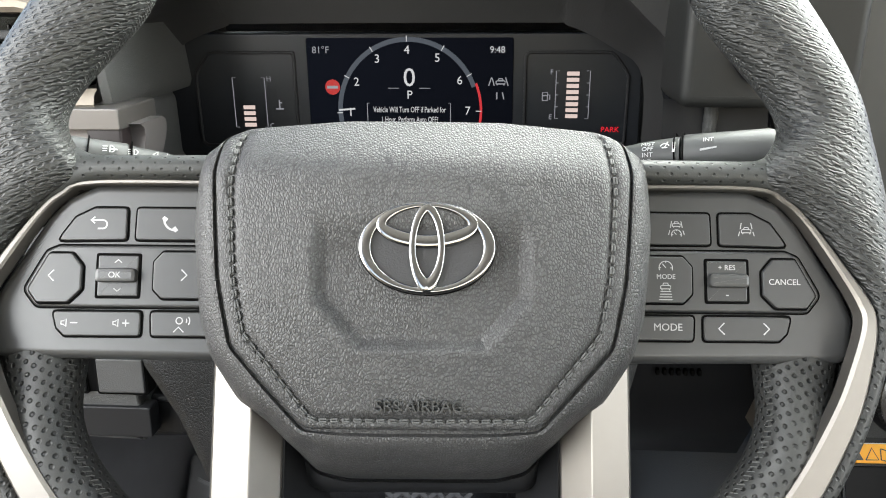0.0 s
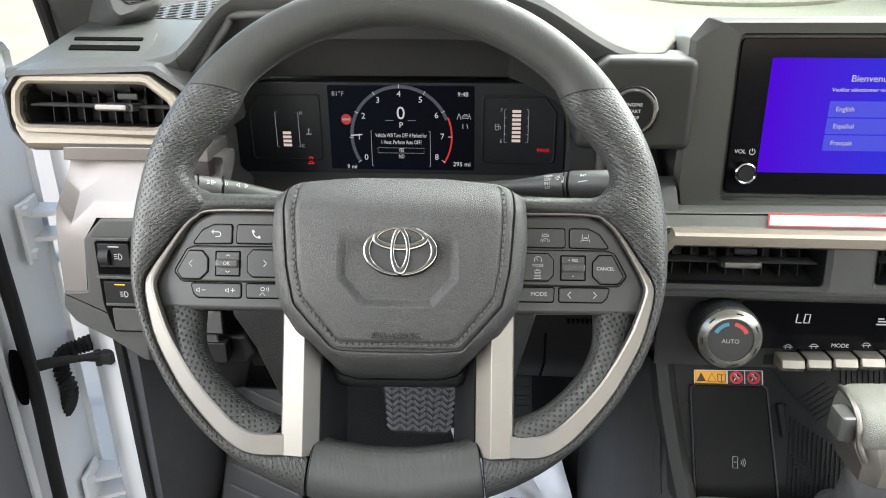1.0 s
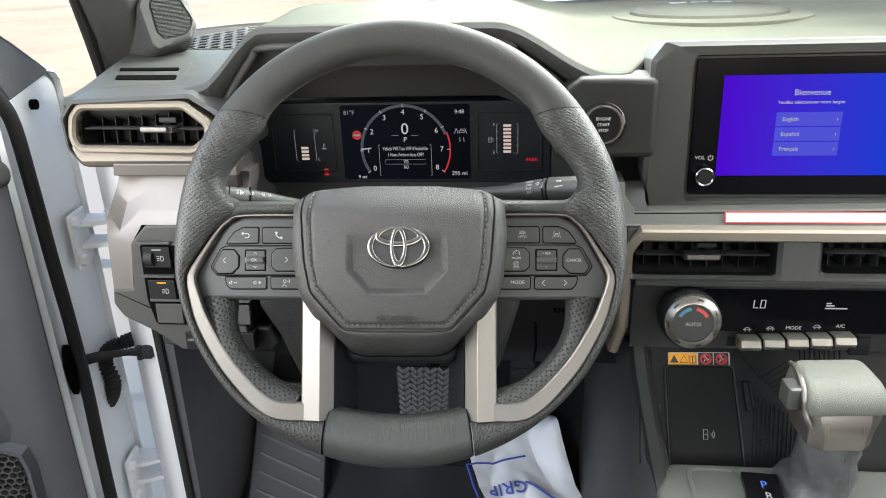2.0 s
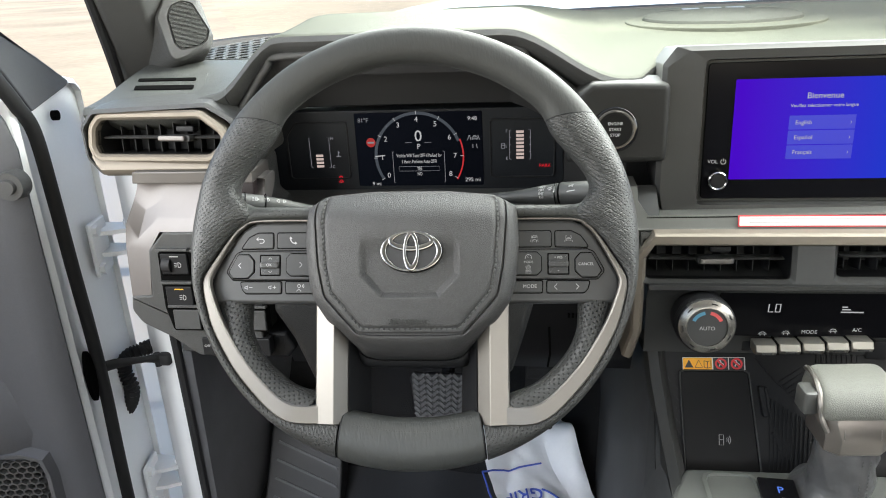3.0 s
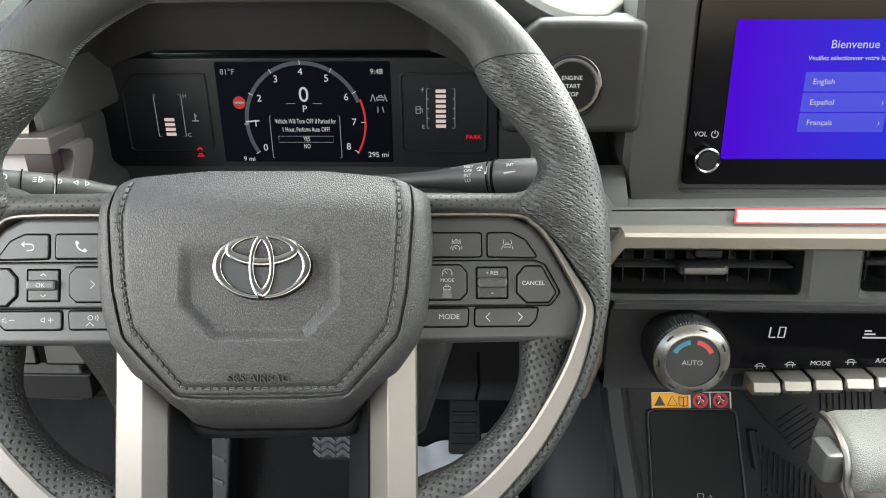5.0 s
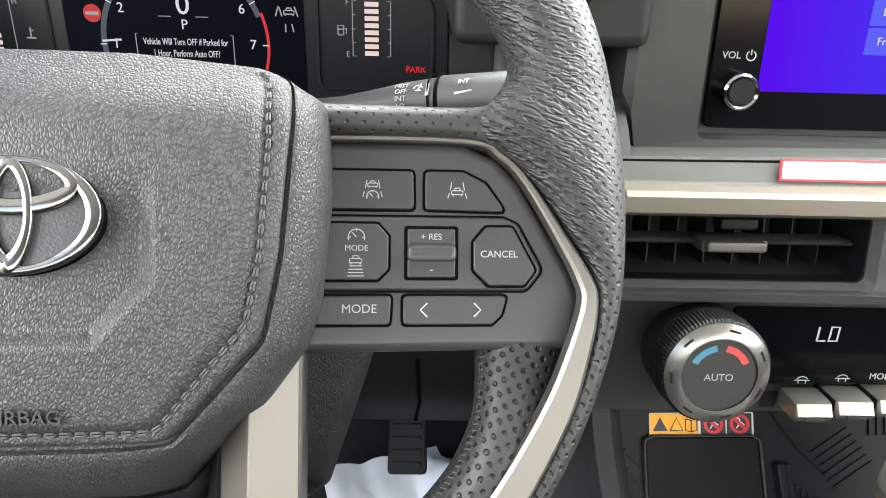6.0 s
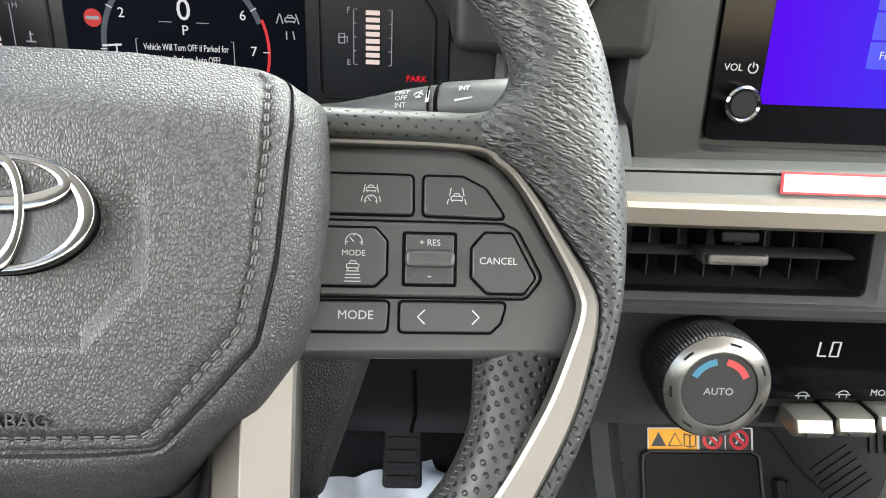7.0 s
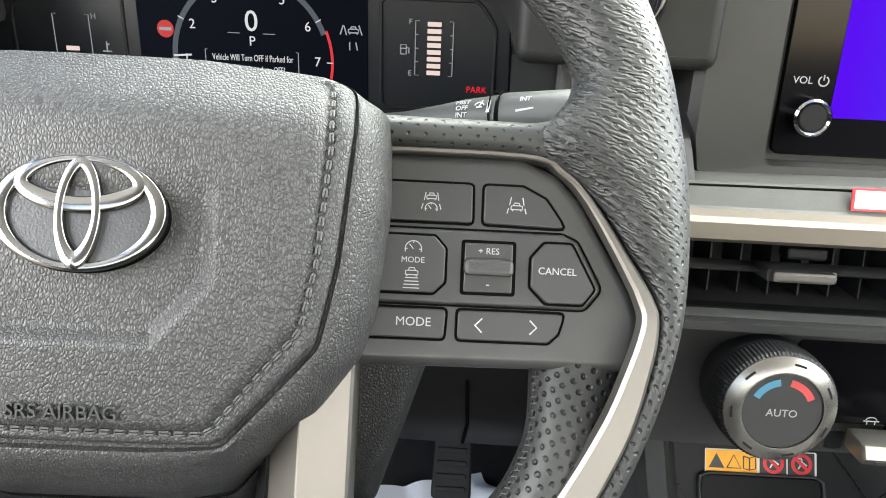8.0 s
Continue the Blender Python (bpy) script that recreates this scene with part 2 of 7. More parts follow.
INK_YEL = surface("yellow print", (0.85, 0.38, 0.004), 0.5)
INK_WHITE = surface("white print", (0.62, 0.61, 0.60), 0.5, var=0.04)
INK_GREY = surface("pale print", (0.55, 0.55, 0.55), 0.5)
INK_BLACK = surface("black print", (0.015, 0.015, 0.015), 0.5)
KNOB_BLUE = surface("blue mark", (0.055, 0.20, 0.30), 0.4)
KNOB_RED = surface("red mark", (0.46, 0.055, 0.055), 0.4)
SAND = surface("sandy ground", (0.205, 0.168, 0.120), 0.95, var=0.5, patch=0.22, grain="noise", scale=3, depth=0.03, strength=0.4)
MARK = glow("lit white marks", (0.85, 0.85, 0.9), 0.52)
MARK_DIM = glow("dim white marks", (0.7, 0.72, 0.8), 0.30)
MARK_RED = glow("lit red marks", (1.0, 0.02, 0.04), 0.55)
MARK_PINK = glow("lit bar marks", (1.0, 0.80, 0.76), 0.52)
MARK_BLUE = glow("lit blue marks", (0.1, 0.25, 1.0), 0.9)
FASCIA = surface("vent fascia plastic", (0.031, 0.032, 0.0315), 0.45, grain="cells", scale=1500, depth=0.0002, strength=0.4)
GLYPH = surface("switch legend", (0.31, 0.31, 0.31), 0.5)
EMBLEM_BACK = surface("emblem backing", (0.030, 0.030, 0.032), 0.35, grain="noise", scale=1200, depth=0.0002)


def glass(name):
    m, nt, b = nodes_of(name)
    b.inputs["Base Color"].default_value = (0.93, 0.97, 0.95, 1)
    b.inputs["Roughness"].default_value = 0.0
    b.inputs["IOR"].default_value = 1.02
    b.inputs["Transmission Weight"].default_value = 1.0
    return m


GLASS = glass("windscreen glass")


def display(name, left, right, power, span):
    """A lit screen whose colour drifts from one side to the other."""
    m, nt, b = nodes_of(name)
    tc = nt.nodes.new("ShaderNodeTexCoord")
    sx = nt.nodes.new("ShaderNodeSeparateXYZ")
    nt.links.new(tc.outputs["Object"], sx.inputs[0])
    mr = nt.nodes.new("ShaderNodeMapRange")
    mr.inputs["From Min"].default_value, mr.inputs["From Max"].default_value = -span, span
    nt.links.new(sx.outputs[0], mr.inputs[0])
    ramp = nt.nodes.new("ShaderNodeValToRGB")
    ramp.color_ramp.elements[0].color = (*left, 1)
    ramp.color_ramp.elements[1].color = (*right, 1)
    nt.links.new(mr.outputs[0], ramp.inputs[0])
    nt.links.new(ramp.outputs[0], b.inputs["Emission Color"])
    b.inputs["Emission Strength"].default_value = power * 2 ** -EXPO
    b.inputs["Base Color"].default_value = (0.002, 0.002, 0.003, 1)
    b.inputs["Roughness"].default_value = 0.6
    b.inputs["Specular IOR Level"].default_value = 0.0
    return m


SCREEN = display("lit touch screen", (0.066, 0.0, 0.62), (0.0, 0.046, 0.66), 0.9, 0.085)
CLUSTER = display("dim instrument screen", (0.0022, 0.0032, 0.0055), (0.0010, 0.0016, 0.0028), 1.0, 0.07)
TILE = glow("screen tile", (0.050, 0.056, 0.66), 0.9)


# ---- building helpers ----
def part(name, bm, material, parent=None, label="", angle=38.0, at=None):
    me = bpy.data.meshes.new(name)
    bmesh.ops.remove_doubles(bm, verts=bm.verts, dist=1e-6)
    bmesh.ops.recalc_face_normals(bm, faces=bm.faces)
    bm.to_mesh(me)
    bm.free()
    me.materials.append(material)
    me.shade_smooth()
    me.set_sharp_from_angle(angle=radians(angle))
    ob = new(name, me)
    if parent:
        ob.parent = parent
    if at is not None:
        ob.matrix_basis = at
    if label:
        ob["label"] = label
    return ob


def thing(name, at, label, category, group="", kind=""):
    ob = new(name)
    ob.empty_display_size = 0.02
    ob.matrix_basis = at
    return tagged(ob, label, category, group, kind)


def sided(x, y, z, tilt=0.0, yaw=0.0):
    """A frame that faces the driver: x right, y up, z towards the driver."""
    return pose(x, y, z, 90 - tilt, 0, yaw)


def area2(p):
    return sum(p[i][0] * p[(i + 1) % len(p)][1] - p[(i + 1) % len(p)][0] * p[i][1] for i in range(len(p)))


def rounded(pts, r, seg=4):
    """A polygon with its corners rounded; r is one radius or one for each corner."""
    out, k = [], len(pts)
    if area2(pts) < 0:
        pts = pts[::-1]
        r = r[::-1] if isinstance(r, (list, tuple)) else r
    for i, p in enumerate(pts):
        rad = r[i] if isinstance(r, (list, tuple)) else r
        p, a, b = Vector(p), Vector(pts[i - 1]), Vector(pts[(i + 1) % k])
        da, db = (a - p), (b - p)
        la, lb = da.length, db.length
        half = da.angle(db, math.pi) / 2
        cut = min(rad / max(math.tan(half), 1e-3), la * 0.48, lb * 0.48)
        if cut < 1e-6:
            out.append(p)
            continue
        s, e = p + da / la * cut, p + db / lb * cut
        for j in range(seg + 1):
            f = j / seg
            out.append((s * (1 - f) + p * f) * (1 - f) + (p * (1 - f) + e * f) * f)
    return [Vector((q[0], q[1])) for q in out]


def rect(x0, y0, x1, y1, r, seg=4):
    return rounded([(x0, y0), (x1, y0), (x1, y1), (x0, y1)], r, seg)


def ellipse(cx, cy, a, b, k=40):
    return [Vector((cx + a * math.cos(2 * math.pi * i / k), cy + b * math.sin(2 * math.pi * i / k))) for i in range(k)]


def inset(p, d):
    out, k = [], len(p)
    for i in range(k):
        a, b, c = p[i - 1], p[i], p[(i + 1) % k]
        e1, e2 = (b - a), (c - b)
        n1 = Vector((-e1.y, e1.x)).normalized() if e1.length > 1e-9 else Vector((0, 0))
        n2 = Vector((-e2.y, e2.x)).normalized() if e2.length > 1e-9 else n1
        m = (n1 + n2)
        m = m.normalized() if m.length > 1e-6 else n1
        out.append(b + m * d / max(0.45, m.dot(n1)))
    return out


def loft(bm, rings, closed=True, cap0=False, cap1=False, uv=False):
    """Skins rings of equally many points."""
    vs = [[bm.verts.new(p) for p in ring] for ring in rings]
    lay = bm.loops.layers.uv.verify() if uv else None
    k = len(rings[0])
    us, vv = [0.0], []
    for i in range(1, len(rings)):
        us.append(us[-1] + sum((Vector(rings[i][j]) - Vector(rings[i - 1][j])).length for j in range(k)) / k)
    for ring in rings:
        acc = [0.0]
        for j in range(1, k + 1):
            acc.append(acc[-1] + (Vector(ring[j % k]) - Vector(ring[j - 1])).length)
        vv.append(acc)
    for i in range(len(vs) - 1):
        for j in range(k if closed else k - 1):
            j2 = (j + 1) % k
            f = bm.faces.new((vs[i][j], vs[i][j2], vs[i + 1][j2], vs[i + 1][j]))
            if uv:
                for lp, (a, b) in zip(f.loops, ((i, j), (i, j + 1), (i + 1, j + 1), (i + 1, j))):
                    lp[lay].uv = (us[a], vv[a][b])
    if cap0:
        bm.faces.new(vs[0][::-1])
    if cap1:
        bm.faces.new(vs[-1])
    return bm


def plate(bm, pts, z0, z1, r=0.0, seg=3, back=0.0):
    """A slab of any outline with a rounded front edge."""
    if area2(pts) < 0:
        pts = pts[::-1]
    rings = []
    if back:
        rings.append([(p[0], p[1], z0) for p in inset(pts, back)])
        rings.append([(p[0], p[1], z0 + back) for p in pts])
    else:
        rings.append([(p[0], p[1], z0) for p in pts])
    if r:
        for j in range(seg + 1):
            a = math.pi / 2 * j / seg
            rings.append([(p[0], p[1], z1 - r + r * math.sin(a)) for p in (inset(pts, r * (1 - math.cos(a))) if j else pts)])
        # a flat margin keeps the front face evenly shaded
        rings.append([(p[0], p[1], z1) for p in inset(pts, r + min(0.0005, r * 0.2))])
    else:
        rings.append([(p[0], p[1], z1) for p in pts])
    return loft(bm, rings, cap0=True, cap1=True)


def hollow(bm, outer, inner, z0, z1, r=0.001, zin=None):
    """A raised frame round an opening; both outlines have equally many points."""
    zi = z0 if zin is None else zin
    rings = [[(p[0], p[1], z0) for p in outer], [(p[0], p[1], z1 - r) for p in outer],
             [(p[0], p[1], z1) for p in inset(outer, r)], [(p[0], p[1], z1) for p in inset(inner, -r)],
             [(p[0], p[1], z1 - r) for p in inner], [(p[0], p[1], zi) for p in inner]]
    return loft(bm, rings)


def resample(pts, k):
    """k points at even steps round a closed outline."""
    p = [Vector(q) for q in pts]
    if area2(p) < 0:
        p = p[::-1]
    start = max(range(len(p)), key=lambda i: p[i].x - abs(p[i].y) * 0.01)
    p = p[start:] + p[:start]
    d = [0.0]
    for i in range(len(p)):
        d.append(d[-1] + (p[(i + 1) % len(p)] - p[i]).length)
    out, i = [], 0
    for j in range(k):
        s = d[-1] * j / k
        while d[i + 1] < s:
            i += 1
        f = (s - d[i]) / max(1e-9, d[i + 1] - d[i])
        out.append(p[i].lerp(p[(i + 1) % len(p)], f))
    return out


def slab(bm, c, s, r=0.002, m=None):
    """A box with rounded upright edges and softened faces."""
    n0 = len(bm.verts)
    x, y, z = (v / 2 for v in s)
    r = min(r, x * 0.9, y * 0.9, z * 0.9)
    plate(bm, rect(-x, -y, x, y, r), -z, z, r * 0.7, 2, back=r * 0.7)
    bm.verts.ensure_lookup_table()
    t = Matrix.Translation(c) @ (m or Matrix.Identity(4))
    for v in bm.verts[n0:]:
        v.co = t @ v.co
    return bm


def tube(bm, pts, radius, seg=8, closed=False, caps=True):
    """A pipe along points; radius is a number or one for each point."""
    p = [Vector(q) for q in pts]
    k, rings, ref = len(p), [], None
    for i in range(k):
        a = p[i - 1] if (i or closed) else p[i]
        b = p[(i + 1) % k] if (i < k - 1 or closed) else p[i]
        t = (b - a).normalized()
        if ref is None:
            ref = t.orthogonal().normalized()
        ref = (ref - t * ref.dot(t)).normalized()
        w = t.cross(ref)
        rr = radius[i] if isinstance(radius, (list, tuple)) else radius
        rings.append([p[i] + (ref * math.cos(2 * math.pi * j / seg) + w * math.sin(2 * math.pi * j / seg)) * rr for j in range(seg)])
    if closed:
        rings.append(rings[0])
    return loft(bm, rings, cap0=caps and not closed, cap1=caps and not closed)


def smooth(pts, k=8, closed=False):
    """Points along a smooth curve through the given ones."""
    p = [Vector(q) for q in pts]
    n, out = len(p), []
    for i in range(n if closed else n - 1):
        a, b = p[(i - 1) % n if closed else max(i - 1, 0)], p[i]
        c, d = p[(i + 1) % n], p[(i + 2) % n if closed else min(i + 2, n - 1)]
        for j in range(k):
            t = j / k
            out.append(0.5 * ((2 * b) + (c - a) * t + (2 * a - 5 * b + 4 * c - d) * t * t + (3 * b - a - 3 * c + d) * t ** 3))
    if not closed:
        out.append(p[-1])
    return out


def strokes(bm, lines, w, z0=0.0, z1=0.00015):
    """Printed line work: flat strips along each polyline of (x, y)."""
    for line in lines:
        p = [Vector((q[0], q[1])) for q in line]
        left, right = [], []
        for i in range(len(p)):
            t = (p[min(i + 1, len(p) - 1)] - p[max(i - 1, 0)]).normalized()
            nrm = Vector((-t.y, t.x)) * w / 2
            left.append(p[i] + nrm)
            right.append(p[i] - nrm)
        rings = [[(a.x, a.y, z0), (a.x, a.y, z1), (b.x, b.y, z1), (b.x, b.y, z0)] for a, b in zip(left, right)]
        loft(bm, rings, cap0=True, cap1=True)
    return bm


def arc(cx, cy, r, a0, a1, k=10, ry=None):
    return [(cx + r * math.cos(radians(a0 + (a1 - a0) * i / k)), cy + (ry or r) * math.sin(radians(a0 + (a1 - a0) * i / k))) for i in range(k + 1)]


def words(body, size, material, parent, at, thick=0.00012, align="CENTER", name="lettering", label="", shear=0.0):
    cu = bpy.data.curves.new(name, "FONT")
    cu.body, cu.size, cu.extrude, cu.align_x, cu.align_y, cu.resolution_u, cu.shear = body, size, thick, align, "CENTER", 3, shear
    tmp = bpy.data.objects.new(name, cu)
    me = bpy.data.meshes.new_from_object(tmp)
    bpy.data.objects.remove(tmp)
    me.materials.clear()
    me.materials.append(material)
    ob = new(name, me)
    ob.parent, ob.matrix_basis = parent, at
    if label:
        ob["label"] = label
    return ob


def step(a, b, x):
    f = min(1, max(0, (x - a) / (b - a)))
    return f * f * (3 - 2 * f)

# ---- steering wheel ----
WHEEL = pose(0.036, 0.266, 1.2095, 65, 0, 4.5) @ Matrix.Translation((-0.0017, 0, 0)) @ pose(0, 0, 0, 0, 0, -1.15)
wheel = thing("steering_wheel", WHEEL, "black leather steering wheel with satin silver lower spokes and switches", "steering wheel")
RIM_MID = Vector((-0.0010, 0.0058))
INNER = ((0, 0.158), (44, 0.158), (48.5, 0.1570), (52, 0.1535), (55.5, 0.1510), (59, 0.1516), (63.5, 0.1540), (67, 0.1570), (71, 0.1588), (73, 0.1570), (75, 0.1510), (77, 0.1430), (79, 0.1380), (81, 0.1400), (83.5, 0.1480), (87, 0.1560),
         (90, 0.1615), (93, 0.1665), (97, 0.1755), (100, 0.1783), (106, 0.1786), (138, 0.1780), (146, 0.1720), (152, 0.1630), (156, 0.1570), (162, 0.1530), (180, 0.150))
INNER_LOW = ((0, 0.147), (104, 0.1470), (110, 0.1484), (117, 0.1550), (124, 0.1572), (132, 0.1562), (139, 0.1540), (146, 0.1480), (156, 0.1480), (168, 0.1450), (180, 0.1440))


def rim_at(deg, steps=24, low=False):
    """The rim's section at an angle from the top, clockwise seen by the driver; its leather seams run a little askew."""
    d = abs((deg + 180) % 360 - 180)
    tab = INNER_LOW if low else INNER
    ri = sum(np.interp(min(180, abs(d + k)), [a for a, _ in tab], [b for _, b in tab]) for k in (-1.6, -0.8, 0, 0.8, 1.6)) / 5
    ro = 0.1895 - 0.0012 * step(140, 180, d) - (0.0105 * (1 - step(156, 160, d)) if low else 0.0)
    half, mid = (ro - ri) / 2, (ro + ri) / 2
    deep = np.interp(d, [0, 45, 75, 110, 150, 180], [0.0150, 0.0160, 0.0175, 0.0160, 0.0145, 0.0150])
    z = -0.004 - (0.013 * (1 - step(104, 122, d)) if low else 0.0)
    skew = 3.6 * step(28, 50, d) * (1 - step(53, 74, d)) * (1 if deg > 0 else -1)
    if d > 120:
        skew = 1.5 * step(150, 158, d) * (1 - step(162, 174, d)) * (1 if 0 < deg < 180 else -1)
    flat = 0.0 if low else step(72, 78, d) * (1 - step(96, 106, d))
    ring = []
    for j in range(steps):
        f = 2 * math.pi * j / steps
        cf, sf = math.cos(f), math.sin(f)
        x = math.copysign(abs(cf) ** 0.88, cf)
        g = abs(sf) ** 0.88
        if cf < 0 < sf:
            g += flat * ((0.42 + 0.58 * abs(sf) ** 1.2) * min(1, abs(sf) * 6) - g)
        a = radians(deg + skew * x)
        ring.append(((mid + x * half) * math.sin(a) + RIM_MID.x, (mid + x * half) * math.cos(a) + RIM_MID.y, z + math.copysign(g, sf) * deep))
    return ring


def rim_piece(name, a0, a1, material, label, low=False):
    bm = bmesh.new()
    k = max(6, int(abs(a1 - a0) / 1.1))
    rings = [rim_at(a0 + (a1 - a0) * i / k, 32, low) for i in range(k + 1)]
    tuck = 0.95

    def shrunk(r):
        c = sum((Vector(p) for p in r), Vector()) / len(r)
        return [c + (Vector(p) - c) * tuck for p in r]
    loft(bm, [shrunk(rings[0])] + rings + [shrunk(rings[-1])], cap0=True, cap1=True, uv=True)
    return part(name, bm, material, wheel, label, angle=60)


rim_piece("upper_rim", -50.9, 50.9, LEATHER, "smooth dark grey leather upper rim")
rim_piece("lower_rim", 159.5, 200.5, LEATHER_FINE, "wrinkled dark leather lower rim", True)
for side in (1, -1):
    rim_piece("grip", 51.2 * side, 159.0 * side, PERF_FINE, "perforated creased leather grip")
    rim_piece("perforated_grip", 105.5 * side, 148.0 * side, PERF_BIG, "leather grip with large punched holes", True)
    # seam at each end of the grip
    for k, deg in enumerate((51.05 * side, 159.3 * side)):
        bm = bmesh.new()
        ring = rim_at(deg, 24, k == 1)
        c = sum((Vector(p) for p in ring), Vector()) / len(ring)
        tube(bm, [c + (Vector(p) - c) * 0.975 for p in ring], 0.0006, 6, closed=True)
        part("seam", bm, BLACK, wheel)
bm = bmesh.new()
for i in range(0, 150):
    deg = -49 + 98 * i / 150
    p, q = Vector(rim_at(deg, 24)[12]), Vector(rim_at(deg + 0.45, 24)[13])
    tube(bm, [p, (p + q) / 2, q], 0.00045, 4)
for i in range(46):
    deg = 162 + 35 * i / 45
    p, q = Vector(rim_at(deg, 24, True)[10]), Vector(rim_at(deg + 0.5, 24, True)[8])
    tube(bm, [p, q], 0.00033, 4)
for side in (1, -1):
    for i in range(40):
        deg = (52.5 + 20 * i / 40) * side
        p, q = Vector(rim_at(deg, 24)[12]), Vector(rim_at(deg + 0.4 * side, 24)[13])
        tube(bm, [p, q], 0.0003, 4)
    for i in range(44):
        deg = (110 + 34 * i / 44) * side
        p, q = Vector(rim_at(deg, 24, True)[10]), Vector(rim_at(deg + 0.5 * side, 24, True)[11])
        tube(bm, [p, q], 0.0003, 4)
tagged(part("stitching", bm, THREAD, wheel, "dark thread stitches along the inside of the rim"), kind="stuff")

# leather that wraps the upper edge of each side spoke
COVER_TOP = [(0.060, 0.0408, 0), (0.090, 0.0404, 0), (0.115, 0.0402, 0), (0.132, 0.0402, 0), (0.140, 0.0412, 0), (0.148, 0.0445, 0), (0.156, 0.0440, 0)]
COVER_LOW = [(0.060, 0.0282, 0), (0.090, 0.0282, 0), (0.115, 0.0280, 0), (0.132, 0.0272, 0), (0.141, 0.0240, 0), (0.150, 0.0180, 0), (0.158, 0.0100, 0)]
for side in (1, -1):
    bm = bmesh.new()
    rings = []
    for a, b in zip(smooth(COVER_TOP, 7), smooth(COVER_LOW, 7)):
        ring = []
        for f, z in ((0.0, -0.024), (0.0, -0.0085), (0.03, -0.0045), (0.10, -0.0005), (0.22, 0.0030), (0.40, 0.0052), (0.62, 0.0058), (0.84, 0.0048), (0.96, 0.0030), (1.0, -0.002), (1.0, -0.024)):
            p = a.lerp(b, f)
            ring.append((p.x * side, p.y, z))
        rings.append(ring)
    loft(bm, rings, cap0=True, cap1=True, uv=True)
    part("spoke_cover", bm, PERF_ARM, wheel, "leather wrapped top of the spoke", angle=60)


# airbag pad
def polar(pts, k, centre, soften=2):
    """An outline as distances from a centre at even angles."""
    p = [Vector(q) - Vector(centre) for q in pts]
    rad = []
    for i in range(k):
        a = 2 * math.pi * i / k
        d = Vector((math.cos(a), math.sin(a)))
        best = 0
        for j in range(len(p)):
            s, e = p[j], p[(j + 1) % len(p)]
            den = d.x * (e.y - s.y) - d.y * (e.x - s.x)
            if abs(den) < 1e-12:
                continue
            t = (s.x * (e.y - s.y) - s.y * (e.x - s.x)) / den
            w = (s.x * d.y - s.y * d.x) / den
            if t > 0 and -1e-6 <= w <= 1 + 1e-6:
                best = max(best, t)
        rad.append(best)
    rad = np.array(rad)
    for _ in range(soften):
        rad = (np.roll(rad, 1) + rad * 2 + np.roll(rad, -1)) / 4
    return rad


def both_sides(half):
    return half + [(-x, y) for x, y in half[::-1]]


PK, PC = 360, (0.0, -0.014)
outer_r = polar(rounded(both_sides([(0.030, 0.0500), (0.068, 0.0465), (0.0875, 0.0385), (0.0890, 0.008), (0.0858, -0.027), (0.0812, -0.042), (0.0690, -0.0610), (0.0490, -0.0800), (0.0420, -0.0885), (0.030, -0.0915)]), 0.005, 4), PK, PC, 2)
groove_r = polar(rounded(both_sides([(0.030, 0.0492), (0.068, 0.0460), (0.0772, 0.0430), (0.0778, 0.028), (0.0745, -0.0125), (0.0695, -0.0370), (0.0425, -0.0668)]), 0.005, 4), PK, PC, 2)
stitch_r = polar(rounded(both_sides([(0.030, 0.0480), (0.0700, 0.0445), (0.0712, 0.022), (0.0688, -0.0125), (0.0650, -0.0320), (0.0395, -0.0632)]), 0.005, 4), PK, PC, 2)


def pad_height(x, y):
    """The pad's domed front with a rolled top, and a shallow cup under the emblem."""
    z = 0.0325 - 0.85 * x * x - 1.5 * (y + 0.002) ** 2 - 0.015 * step(0.024, 0.060, y)
    dx = abs(x)
    edge = max(dx - 0.0412, -0.0392 - y, 0.74 * dx - 0.67 * y - 0.0440)
    cup = 1 - step(-0.0064, 0.0, edge)
    return z - 0.0042 * cup * (1 - step(-0.006, 0.014, y))


def pad_ring(frac, drop=0.0, flat=None):
    """A ring of the pad: 1 is the stitched line, 2 the groove, 3 the outer edge."""
    out = []
    for i in range(PK):
        a = 2 * math.pi * i / PK
        s, g, o = stitch_r[i], groove_r[i], outer_r[i]
        r = s * frac if frac <= 1 else s + (g - s) * (frac - 1) if frac <= 2 else g + (o - g) * (frac - 2)
        x, y = PC[0] + r * math.cos(a), PC[1] + r * math.sin(a)
        on_top = step(0.040, 0.045, y) * (1 - step(0.066, 0.074, abs(x)))
        keep = 1 - on_top
        d = drop * keep if frac < 2.2 else drop * (1 + 0.9 * step(-0.055, -0.068, y))
        out.append((x, y, (pad_height(x, y) - d) if flat is None else flat))
    return out


bm = bmesh.new()
rings = [pad_ring(2.96, flat=-0.030), pad_ring(3.0, flat=-0.006)]
for f, d in ((3.0, 0.0205), (2.96, 0.0150), (2.88, 0.0105), (2.74, 0.0068), (2.55, 0.0040), (2.35, 0.0022), (2.18, 0.0014), (2.10, 0.0016), (2.06, 0.0036), (1.98, 0.0036), (1.92, 0.0012), (1.75, 0.0005), (1.45, 0.0004), (1.18, 0.0006), (1.08, 0.0014),
             (0.985, 0.0014), (0.965, 0.0003), (0.93, 0.0)):
    rings.append(pad_ring(f, d))
for i in range(1, 100):
    rings.append(pad_ring(0.93 * (1 - i / 100)))
loft(bm, rings, cap0=True, cap1=True)
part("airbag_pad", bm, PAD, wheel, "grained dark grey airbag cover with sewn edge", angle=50)

